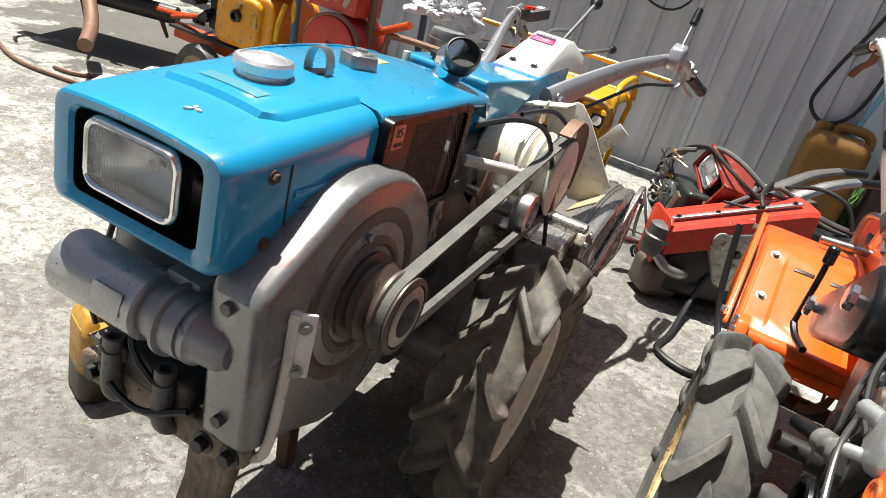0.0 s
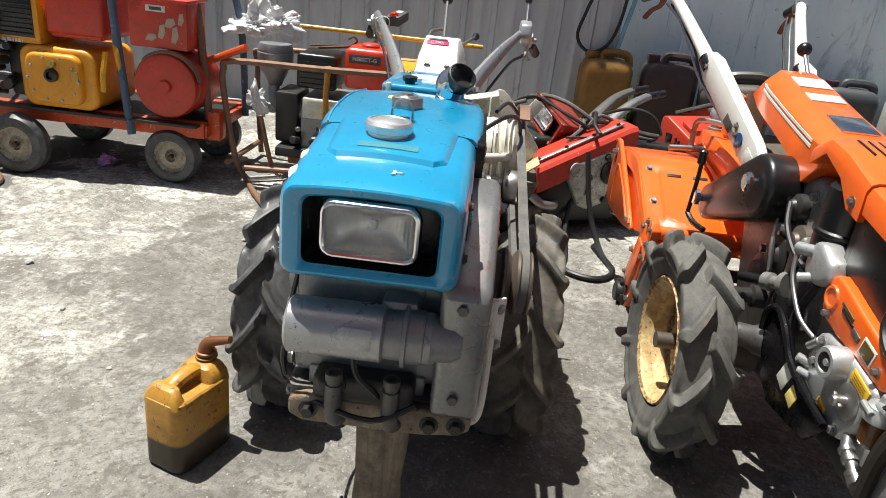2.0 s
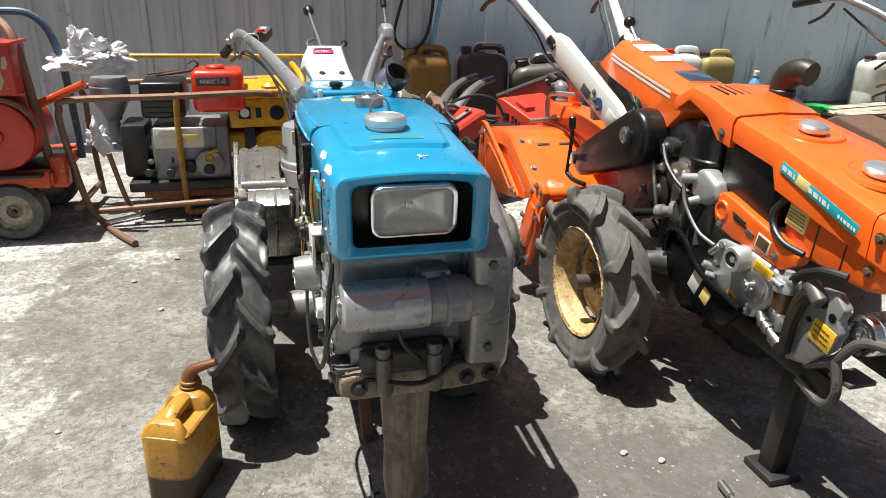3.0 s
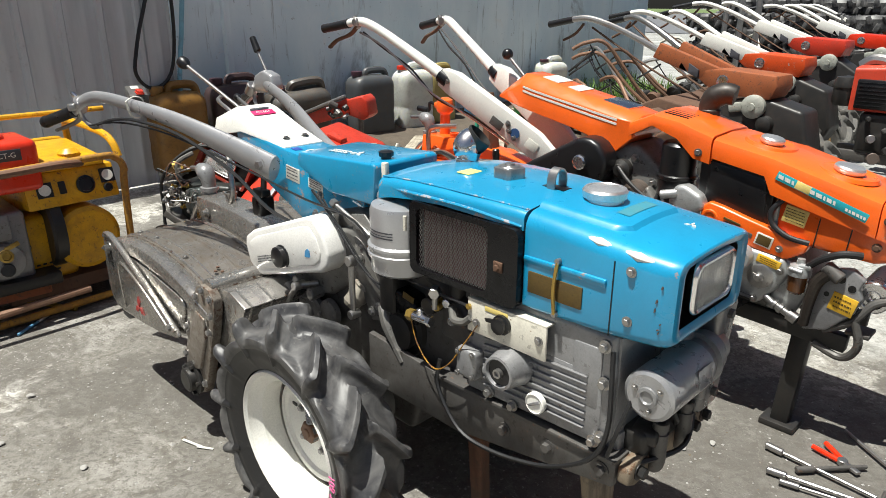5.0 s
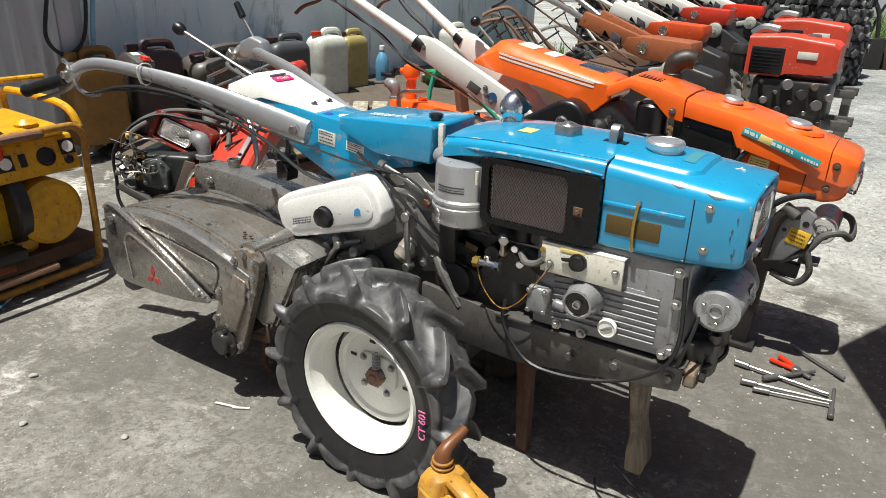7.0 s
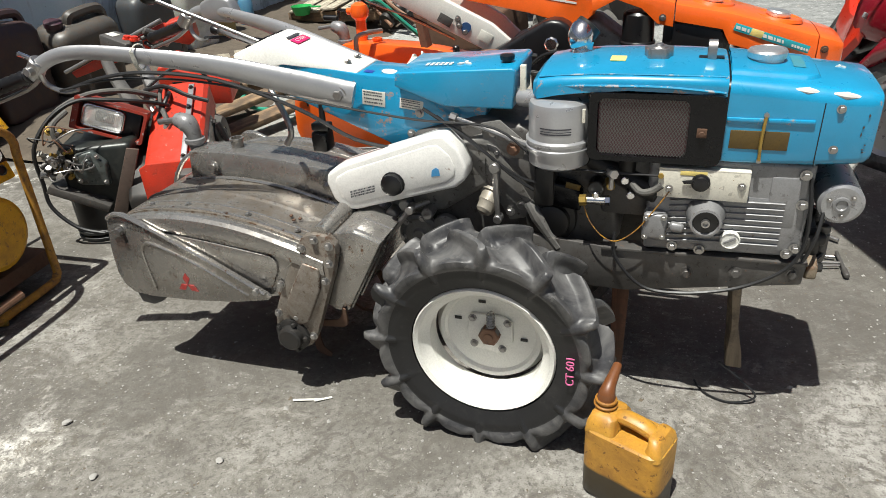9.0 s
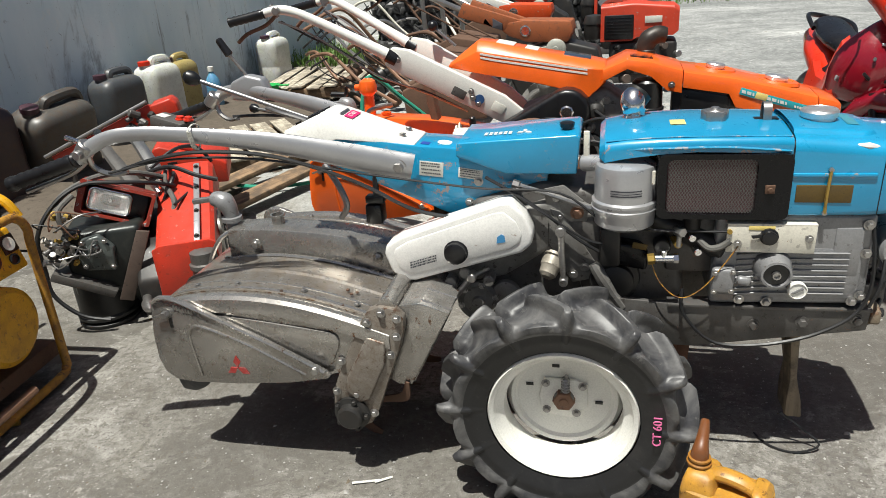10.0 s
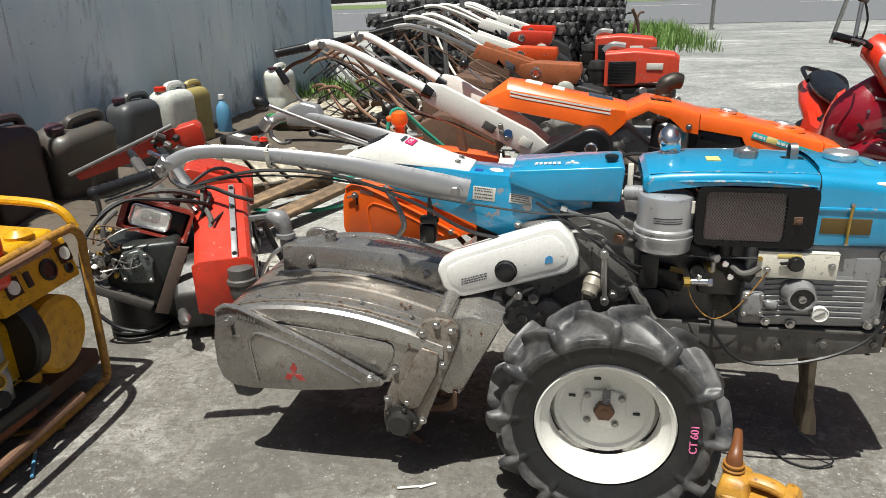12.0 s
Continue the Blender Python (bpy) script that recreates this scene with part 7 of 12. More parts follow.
def orange_tiller():
    T = thing("power_tiller", "orange two-wheeled diesel power tiller with white handle arms", "power tiller", pose(0.0, 1.03, 0))
    # bonnet: humped rear with an eave, long sloping front, nose piece
    def slab(x, hw, z0, z1, ch=0.016):
        return [(x, -hw, z0), (x, -hw - 0.002, z1 - ch - 0.006), (x, -hw + 0.004, z1 - ch * 0.45), (x, -hw + ch, z1 - 0.002), (x, 0, z1 + 0.003), (x, hw - ch, z1 - 0.002), (x, hw - 0.004, z1 - ch * 0.45), (x, hw + 0.002, z1 - ch - 0.006), (x, hw, z0)]
    bm = B()
    loft(bm, [slab(0.345, 0.128, 0.778, 0.838), slab(0.50, 0.130, 0.752, 0.812), slab(0.525, 0.134, 0.705, 0.808), slab(0.66, 0.132, 0.672, 0.772), slab(0.792, 0.126, 0.640, 0.736)])
    part("bonnet_front", bm, ORANGE, T, "bright orange sloping bonnet")
    bm = B()
    loft(bm, [slab(0.795, 0.126, 0.640, 0.735), slab(0.842, 0.122, 0.628, 0.722), slab(0.866, 0.114, 0.640, 0.712), slab(0.872, 0.106, 0.650, 0.704, 0.010)])
    part("nose_top", bm, ORANGE, T, "orange nose cap")
    bm = B()
    loft(bm, [slab(0.066, 0.120, 0.806, 0.850, 0.010), slab(0.150, 0.132, 0.850, 0.888), slab(0.235, 0.132, 0.820, 0.876), slab(0.290, 0.131, 0.770, 0.858), slab(0.341, 0.130, 0.760, 0.843)])
    rear = part("bonnet_rear", bm, ORANGE, T, "orange slotted rear bonnet with a flared eave")
    for k in range(4):
        bm = B()
        box(bm, (0.200, -0.015 - 0.022 * k, 0.8815), (0.080, 0.005, 0.004), 0.001, (0, 8, 0))
        part("vent_slot", bm, BLACK, rear)
    fasten(rear, STEEL, [(0.305, -0.131, 0.790)], (0, -1, 0), 0.008, 0.009)
    bm = B()
    loft(bm, [[(x, -hw, z0), (x, -hw, z1), (x, hw, z1), (x, hw, z0)] for x, hw, z0, z1 in ((0.545, 0.105, 0.605, 0.70), (0.60, 0.116, 0.580, 0.69), (0.70, 0.118, 0.572, 0.67), (0.80, 0.116, 0.568, 0.65), (0.842, 0.112, 0.580, 0.64), (0.858, 0.104, 0.600, 0.655))])
    bevel_all(bm, 0.012, 3)
    part("nose_lower", bm, ORANGE, T, "deep orange fuel tank under the bonnet")
    for x in (0.655, 0.735):
        bm = B()
        box(bm, (x, -0.1185, 0.62), (0.003, 0.002, 0.085), 0.0005, (0, 4, 0))
        part("tank_seam", bm, DARK, T)
    fasten(T, RUST, [(0.80, -0.1185, 0.615), (0.815, -0.127, 0.690)], (0, -1, 0), 0.008, 0.009)
    # decal strip along the lip
    slope = math.degrees(math.atan2(0.074, 0.235))
    bm = B()
    box(bm, (0.652, -0.1370, 0.726), (0.245, 0.001, 0.024), 0.0003, (0, slope, 0))
    dc = part("decal_strip", bm, TEAL, T, "teal decal strip with pale lettering")
    fall = lambda u: -math.tan(radians(slope)) * (u - 0.652)
    for u0, u1, v, h in ((0.540, 0.585, 0.726, 0.011), (0.625, 0.69, 0.726, 0.011), (0.715, 0.765, 0.724, 0.008)):
        bm = B()
        text_bars(bm, u0, u1, [(v, h)], lambda u, v, e: (u, -0.1376 - e, v + fall(u)))
        part("decal_print", bm, WHITE, dc)
    bm = B()
    box(bm, (0.606, -0.1374, 0.741), (0.040, 0.001, 0.022), 0.0003, (0, slope, 0))
    part("decal_patch", bm, YELLOW_STICK, dc)
    # caps with raised rings
    for x, z, r, mat, nm in ((0.463, 0.826, 0.030, CAP_METAL, "radiator_cap"), (0.674, 0.776, 0.036, CAP_METAL, "fuel_cap")):
        bm = B()
        lathe(bm, (x, -0.005, z - 0.006), (0.18, 0, 1), [(r + 0.046, -0.004), (r + 0.040, 0.006), (r + 0.032, 0.007), (r + 0.024, 0.002), (r, 0.001)], 40)
        part("filler_ring", bm, ORANGE, T)
        bm = B()
        lathe(bm, (x, -0.005, z - 0.004), (0.18, 0, 1), [(0, 0), (r, 0), (r + 0.004, 0.006), (r + 0.004, 0.014), (r, 0.019), (r * 0.5, 0.021), (0, 0.023)], 28)
        part(nm, bm, mat, T, "round chrome cap")
    # exhaust
    bm = B()
    cyl(bm, (0.225, 0.095, 0.86), (0.225, 0.095, 0.885), 0.034, n=20, bev=0.003)
    tube(bm, [(0.222, 0.095, 0.87), (0.222, 0.097, 0.895), (0.232, 0.102, 0.920), (0.262, 0.110, 0.934), (0.292, 0.116, 0.930)], [0.030, 0.033, 0.037, 0.035, 0.031], 18)
    part("exhaust", bm, EXHAUST_BLACK, T, "brown-black exhaust elbow")
    # black radiator cover, air cleaner, fan shroud
    bm = B()
    box(bm, (0.42, -0.085, 0.69), (0.22, 0.06, 0.16), 0.006)
    prism(bm, [(0.335, 0.655), (0.340, 0.770), (0.505, 0.742), (0.515, 0.615)], -0.118, -0.108, "y", 0.004)
    part("radiator_cover", bm, BLACK, T, "black ribbed radiator cover")
    bm = B()
    lathe(bm, (0.225, -0.080, 0.630), (0, 0, 1), [(0, 0), (0.045, 0), (0.056, 0.010), (0.058, 0.060), (0.062, 0.064), (0.062, 0.072), (0.056, 0.076), (0.054, 0.165), (0.045, 0.175), (0, 0.178)], 32)
    part("air_cleaner", bm, BLACK, T, "glossy black air cleaner canister")
    bm = B()
    prism(bm, [(0.335, 0.597), (0.345, 0.640), (0.361, 0.653), (0.400, 0.646), (0.469, 0.628), (0.647, 0.586), (0.640, 0.562), (0.596, 0.533), (0.500, 0.545), (0.424, 0.546), (0.362, 0.556), (0.342, 0.572)], -0.140, -0.106, "y", 0.007, 3)
    sh = part("fan_shroud", bm, ORANGE, T, "orange engine shroud with warning plates")
    bm = B()
    lathe(bm, (0.368, -0.140, 0.606), (0, -1, 0), [(0.027, -0.001), (0.024, 0.004), (0.019, 0.004), (0.016, 0.0005), (0, 0.0005)], 24)
    part("shroud_boss", bm, ORANGE, sh)
    for x, z, L, mat in ((0.436, 0.609, 0.052, OLIVE_PLATE), (0.442, 0.597, 0.052, BLACK), (0.482, 0.582, 0.030, FRAME_DARK)):
        bm = B()
        box(bm, (x, -0.1405, z), (L, 0.004, 0.007 if L > 0.04 else 0.014), 0.001, (0, 14, 0))
        part("shroud_slot", bm, mat, sh)
    bm = B()
    box(bm, (0.531, -0.1405, 0.574), (0.048, 0.003, 0.036), 0.001, (0, 12, 0))
    rp = part("rating_plate", bm, PAPER, sh)
    bm = B()
    box(bm, (0.531, -0.1425, 0.574), (0.038, 0.002, 0.028), 0.0006, (0, 12, 0))
    part("dark_glass", bm, OLIVE_PLATE, rp)
    fasten(sh, STEEL, [(0.372, -0.140, 0.572), (0.575, -0.140, 0.560)], (0, -1, 0), 0.007, 0.012)
    bm = B()
    box(bm, (0.595, -0.119, 0.655), (0.062, 0.004, 0.048), 0.001, (0, 10, 0))
    yp = part("yellow_panel", bm, YELLOW_STICK, T, "yellow instruction sticker")
    bm = B()
    text_bars(bm, 0.570, 0.620, [(0.655 + 0.008 * k, 0.0028) for k in (-2, -1, 0, 1, 2)], lambda u, v, e: (u, -0.1213 - e, v - 0.176 * (u - 0.595)))
    part("print", bm, OLIVE_PLATE, yp)
    # engine block in cast aluminium
    en = new("engine")
    en.parent = T
    en["label"] = "pale cast-aluminium diesel engine"
    ALLOY = coated("cast_aluminium", (0.42, 0.43, 0.43), 0.42, metal=0.6, dirt=0.3, relief=0.25)
    bm = B()
    prism(bm, [(0.29, 0.36), (0.62, 0.36), (0.66, 0.42), (0.62, 0.55), (0.36, 0.575), (0.29, 0.54)], -0.105, 0.13, "y", 0.014, 3)
    part("crankcase", bm, GEAR_CAST, en)
    bm = B()
    prism(bm, [(0.362, 0.506), (0.380, 0.534), (0.407, 0.540), (0.500, 0.545), (0.596, 0.533), (0.612, 0.490), (0.588, 0.444), (0.540, 0.384), (0.445, 0.388), (0.383, 0.425), (0.372, 0.460)], -0.146, -0.100, "y", 0.012, 3)
    prism(bm, [(0.585, 0.535), (0.640, 0.520), (0.665, 0.440), (0.640, 0.380), (0.560, 0.375), (0.575, 0.44)], -0.128, -0.100, "y", 0.008, 3)
    tc = part("timing_cover", bm, ALLOY, en, "silver cast timing cover")
    bm = B()
    lathe(bm, (0.480, -0.140, 0.518), (0.05, -1, 0), [(0.034, 0), (0.033, 0.034), (0.029, 0.040), (0.021, 0.040), (0.020, 0.030), (0.008, 0.030), (0.007, 0.038), (0, 0.038)], 28)
    part("port_boss", bm, ALLOY, tc)
    bm = B()
    cyl(bm, (0.480, -0.1705, 0.518), (0.481, -0.1725, 0.518), 0.0205, n=20)
    part("port_seal", bm, BLACK, tc)
    bm = B()
    lathe(bm, (0.540, -0.145, 0.472), (0.05, -1, 0.05), [(0.036, 0), (0.036, 0.006), (0.030, 0.009), (0.012, 0.010), (0.011, 0.030), (0.008, 0.034), (0, 0.034)], 26)
    box(bm, (0.541, -0.168, 0.474), (0.036, 0.008, 0.010), 0.003, (0, 24, 0))
    part("filler_valve", bm, STEEL, en, "steel wing-headed filler plug")
    bm = B()
    for x0, z0 in ((0.378, 0.452), (0.392, 0.428)):
        cyl(bm, (x0, -0.135, z0), (x0 - 0.016, -0.165, z0 + 0.008), 0.010, n=12, bev=0.002)
    cyl(bm, (0.366, -0.15, 0.490), (0.400, -0.15, 0.522), 0.009, n=10, bev=0.002)
    part("bleed_nipple", bm, ALLOY, en)
    for x, z, w, h, a in ((0.556, 0.519, 0.066, 0.024, 12), (0.470, 0.415, 0.036, 0.012, 20), (0.758, 0.452, 0.062, 0.052, 12)):
        bm = B()
        box(bm, (x, -0.1475, z), (w, 0.003, h), 0.0005, (0, a, 0))
        yl = part("yellow_label", bm, coated("amber_warning_label", (0.72, 0.42, 0.03), 0.4, dirt=0.2, relief=0), en)
        bm = B()
        text_bars(bm, x - w * 0.36, x + w * 0.34, [(z + h * k, h * 0.10) for k in (-0.25, 0.0, 0.25)], lambda u, v, e: (u, -0.1492 - e, v - math.tan(radians(a)) * (u - x)))
        part("print", bm, OLIVE_PLATE, yl)
    bm = B()
    prism(bm, [(0.235, 0.640), (0.252, 0.684), (0.285, 0.690), (0.340, 0.665), (0.352, 0.628), (0.310, 0.600), (0.268, 0.594), (0.240, 0.612)], -0.150, -0.095, "y", 0.016, 3)
    cyl(bm, (0.262, -0.14, 0.66), (0.215, -0.16, 0.650), 0.014, n=14, bev=0.003)
    cyl(bm, (0.280, -0.14, 0.61), (0.262, -0.165, 0.598), 0.011, n=12, bev=0.002)
    part("inlet_elbow", bm, ALLOY, en)
    bm = B()
    cyl(bm, (0.560, -0.135, 0.412), (0.590, -0.150, 0.400), 0.011, n=12, bev=0.002)
    lathe(bm, (0.588, -0.149, 0.402), (0.92, -0.03, -0.36), [(0, 0), (0.015, 0), (0.015, 0.008), (0.011, 0.010), (0.011, 0.016), (0.015, 0.018), (0.015, 0.028), (0.011, 0.030), (0.011, 0.046), (0.017, 0.048), (0.017, 0.074), (0, 0.076)], 14)
    part("drain_cock", bm, STEEL, en)
    bm = B()
    lathe(bm, (0.640, -0.150, 0.450), (0, 0, 1), [(0, 0), (0.018, 0.002), (0.024, 0.010), (0.026, 0.055), (0, 0.056)], 20)
    part("filter_bowl", bm, FILTER_BROWN, en, "brown fuel filter bowl")
    bm = B()
    lathe(bm, (0.640, -0.150, 0.505), (0, 0, 1), [(0, 0), (0.030, 0), (0.031, 0.012), (0.026, 0.026), (0.012, 0.032), (0.010, 0.046), (0, 0.047)], 22)
    cyl(bm, (0.64, -0.16, 0.53), (0.672, -0.162, 0.538), 0.010, n=12, bev=0.002)
    cyl(bm, (0.62, -0.175, 0.525), (0.655, -0.178, 0.522), 0.006, n=10, bev=0.001)
    part("filter_head", bm, ALLOY, en, "cast fuel filter head")
    for pts, r, mat, nm in (([(0.660, -0.160, 0.536), (0.69, -0.162, 0.566), (0.735, -0.158, 0.590), (0.778, -0.140, 0.592)], 0.010, CABLE, "rubber_hose"), ([(0.222, -0.160, 0.645), (0.245, -0.168, 0.600), (0.285, -0.168, 0.560), (0.330, -0.165, 0.530), (0.380, -0.155, 0.516)], 0.005, STEEL, "injection_pipe"), ([(0.560, -0.115, 0.70), (0.535, -0.130, 0.660), (0.545, -0.135, 0.625), (0.590, -0.140, 0.600), (0.645, -0.130, 0.590)], 0.008, CABLE, "rubber_hose"),
                            ([(0.715, -0.150, 0.535), (0.690, -0.155, 0.500), (0.680, -0.158, 0.440), (0.675, -0.155, 0.370)], [0.019, 0.017, 0.015, 0.014], EXHAUST_BLACK, "water_hose")):
        bm = B()
        tube(bm, pts, r, 10)
        part(nm, bm, mat, en)
    bm = B()
    prism(bm, [(0.690, 0.520), (0.720, 0.546), (0.765, 0.552), (0.798, 0.528), (0.788, 0.500), (0.800, 0.475), (0.785, 0.428), (0.730, 0.365), (0.669, 0.349), (0.690, 0.45)], -0.146, -0.120, "y", 0.006, 3)
    fb = part("front_bracket", bm, GREY, en, "grey cast front bracket")
    for x, z, r in ((0.742, 0.520, 0.012), (0.772, 0.500, 0.010), (0.715, 0.470, 0.007)):
        bm = B()
        lathe(bm, (x, -0.1462, z), (0, -1, 0), [(r, 0), (r, 0.0012), (0, 0.0012)], 16)
        part("bracket_hole", bm, BLACK, fb)
    bm = B()
    cyl(bm, (0.700, -0.150, 0.548), (0.745, -0.155, 0.520), 0.019, n=16, bev=0.004)
    part("grey_stub", bm, FRAME_DARK, en)
    fasten(en, STEEL, [(x, -0.146, z) for x, z in ((0.455, 0.402), (0.530, 0.400), (0.590, 0.500), (0.400, 0.520), (0.395, 0.470))], (0, -1, 0), 0.008, 0.010)
    # starter
    st = new("starter_motor")
    st.parent = T
    bm = B()
    lathe(bm, (0.815, -0.098, 0.478), (0, 1, 0), [(0.0, 0), (0.040, 0), (0.044, 0.004), (0.044, 0.16), (0, 0.16)], 28)
    part("starter_body", bm, STARTER_GREY, st)
    bm = B()
    lathe(bm, (0.815, -0.098, 0.478), (0, -1, 0), [(0.043, -0.006), (0.043, 0.014), (0.040, 0.018), (0.031, 0.018), (0.028, 0.010), (0.019, 0.010), (0.017, 0.016), (0.008, 0.017), (0.006, 0.012), (0, 0.013)], 32)
    part("starter_cap", bm, CHROME, st)
    # lamp in the nose
    lamp_unit(T, (0.868, 0, 0.636), 0.075, 0.040)
    # frame, bumper, leg
    for s in (-1, 1):
        bm = B()
        box(bm, (0.42, s * 0.10, 0.345), (0.72, 0.035, 0.05), 0.005, (0, 3, 0))
        part("chassis_rail", bm, DARK, T)
    bm = B()
    tube(bm, [(0.72, -0.13, 0.36), (0.785, -0.13, 0.405), (0.825, -0.12, 0.465), (0.872, -0.10, 0.478), (0.895, -0.06, 0.455), (0.895, 0.06, 0.455), (0.872, 0.10, 0.478), (0.825, 0.12, 0.465), (0.72, 0.13, 0.36)], 0.011, 10)
    tube(bm, [(0.79, -0.13, 0.41), (0.81, -0.13, 0.34), (0.775, -0.12, 0.29), (0.70, -0.12, 0.31)], 0.011, 10)
    box(bm, (0.80, -0.085, 0.365), (0.06, 0.07, 0.012), 0.003)
    part("front_bumper", bm, FRAME_DARK, T, "bent dark front bumper tube")
    bm = B()
    box(bm, (0.655, -0.08, 0.165), (0.05, 0.05, 0.33), 0.004, (0, 3, 0))
    box(bm, (0.648, -0.08, 0.010), (0.10, 0.09, 0.02), 0.004)
    part("front_leg", bm, DARK, T, "dark steel parking leg")
    bm = B()
    prism(bm, [(0.188, 0.469), (0.205, 0.495), (0.245, 0.503), (0.290, 0.480), (0.345, 0.440), (0.439, 0.415), (0.530, 0.405), (0.525, 0.390), (0.475, 0.330), (0.300, 0.300), (0.237, 0.336), (0.195, 0.40)], -0.164, -0.150, "y", 0.005, 2)
    tube(bm, [(0.188, -0.166, 0.43), (0.190, -0.168, 0.470), (0.212, -0.168, 0.500), (0.248, -0.168, 0.505), (0.295, -0.168, 0.482), (0.350, -0.168, 0.440), (0.44, -0.168, 0.418), (0.53, -0.166, 0.406)], 0.008, 8)
    bg = part("belt_guard", bm, GLOSS_BLACK, T, "black belt guard with two stickers")
    bm = B()
    box(bm, (0.342, -0.1645, 0.398), (0.040, 0.002, 0.058), 0.0005, (0, 24, 0))
    part("white_label", bm, PAPER, bg)
    bm = B()
    box(bm, (0.392, -0.1645, 0.378), (0.034, 0.002, 0.040), 0.0005, (0, 24, 0))
    part("amber_label", bm, YELLOW_STICK, bg)
    bm = B()
    cyl(bm, (0.045, -0.19, 0.498), (0.118, -0.155, 0.522), 0.013, n=14, bev=0.003)
    part("rubber_peg", bm, BLACK, T)
    bm = B()
    lathe(bm, (0.112, -0.158, 0.520), (0.9, 0.43, 0.3), [(0.014, 0), (0.022, 0.002), (0.022, 0.022), (0.016, 0.026), (0.016, 0.05), (0.03, 0.055), (0.03, 0.07), (0, 0.07)], 18)
    prism(bm, [(0.12, 0.40), (0.18, 0.41), (0.19, 0.60), (0.15, 0.66), (0.11, 0.60)], -0.125, -0.08, "y", 0.012, 3)
    part("shifter_bracket", bm, GEAR_CAST, T)
    bm = B()
    lathe(bm, (0.185, -0.135, 0.392), (-0.75, -0.62, -0.2), [(0, 0), (0.040, 0), (0.038, 0.03), (0.030, 0.05), (0.029, 0.085), (0.022, 0.088), (0.020, 0.078), (0, 0.078)], 24)
    part("pto_hub", bm, STEEL, T, "bare steel shaft hub")
    # gearbox and axle
    bm = B()
    prism(bm, [(-0.16, 0.22), (0.12, 0.22), (0.16, 0.40), (0.26, 0.45), (0.24, 0.66), (0.08, 0.78), (-0.06, 0.76), (-0.24, 0.70), (-0.30, 0.58), (-0.22, 0.40)], -0.085, 0.085, "y", 0.020, 3)
    gx = part("gearbox", bm, GEAR_CAST, T, "greasy grey cast gearbox")
    for x, z, r, mat in ((0.02, 0.55, 0.06, DARK), (0.10, 0.62, 0.045, RING_BROWN), (0.04, 0.69, 0.035, DARK), (-0.05, 0.48, 0.05, RING_BROWN), (0.13, 0.53, 0.035, DARK), (0.16, 0.60, 0.03, FRAME_DARK), (0.02, 0.63, 0.022, STEEL)):
        bm = B()
        lathe(bm, (x, -0.085, z), (0, -1, 0), [(r, 0), (r * 0.95, 0.02), (r * 0.6, 0.028), (r * 0.5, 0.036), (0, 0.038)], 20)
        part("boss", bm, mat, gx)
    fasten(gx, STEEL, [(0.07, -0.085, 0.50), (-0.02, -0.085, 0.60), (0.08, -0.085, 0.73), (0.15, -0.085, 0.66), (-0.09, -0.085, 0.53), (0.19, -0.085, 0.56)], (0, -1, 0), 0.010, 0.014)
    for pts, r, mat in (([(0.19, -0.10, 0.66), (0.17, -0.13, 0.58), (0.12, -0.13, 0.50), (0.10, -0.12, 0.42)], 0.008, CABLE), ([(0.04, -0.12, 0.70), (0.10, -0.14, 0.66), (0.17, -0.14, 0.62), (0.24, -0.13, 0.60)], 0.007, CABLE), ([(-0.02, -0.11, 0.66), (0.03, -0.13, 0.60), (0.06, -0.13, 0.52), (0.03, -0.12, 0.46)], 0.006, STEEL), ([(0.25, -0.11, 0.58), (0.24, -0.13, 0.48), (0.30, -0.13, 0.40), (0.38, -0.13, 0.38)], 0.009, CABLE)):
        bm = B()
        tube(bm, pts, r, 8)
        part("hose", bm, mat, gx)
    for s in (-1, 1):
        bm = B()
        cyl(bm, (0, s * 0.08, 0.265), (0, s * 0.20, 0.265), 0.060, 0.04, n=24, bev=0.006)
        cyl(bm, (0, s * 0.18, 0.265), (0, s * 0.34, 0.265), 0.022, n=16)
        part("axle", bm, RING_BROWN, T)
    bm = B()
    lathe(bm, (0.03, -0.09, 0.44), (0, -1, 0), [(0.03, 0), (0.03, 0.05), (0.02, 0.055), (0.02, 0.11), (0, 0.11)], 18)
    part("pto_stub", bm, DARK, T)
    # black belt case with chrome knobs
    bm = B()
    prism(bm, stadium(-0.385, 0.555, 0.055, -0.060, 0.705, 0.085, 9), -0.175, -0.085, "y", 0.018, 4)
    bc = part("belt_case", bm, BLACK, T, "glossy black belt case with chrome knobs")
    for x, z in ((-0.060, 0.712), (-0.400, 0.560)):
        bm = B()
        lathe(bm, (x, -0.172, z), (0, -1, 0), [(0.012, 0), (0.012, 0.012), (0.026, 0.015), (0.026, 0.026), (0.020, 0.030), (0, 0.030)], 8)
        part("chrome_knob", bm, CHROME, bc)
    bm = B()
    tube(bm, [(-0.42, -0.20, 0.50), (-0.405, -0.20, 0.62), (-0.41, -0.20, 0.675)], 0.007, 8)
    cyl(bm, (-0.409, -0.20, 0.66), (-0.411, -0.20, 0.705), 0.013, n=12, bev=0.004)
    tube(bm, [(-0.42, -0.20, 0.50), (-0.38, -0.19, 0.485), (-0.33, -0.17, 0.48)], 0.009, 8)
    part("side_lever", bm, BLACK, T)
    # console
    bm = B()
    def ridge(x, hw, z0, zs, z1):
        return [(x, -hw, z0), (x, -hw, zs), (x, -hw * 0.55, z1), (x, hw * 0.55, z1), (x, hw, zs), (x, hw, z0)]
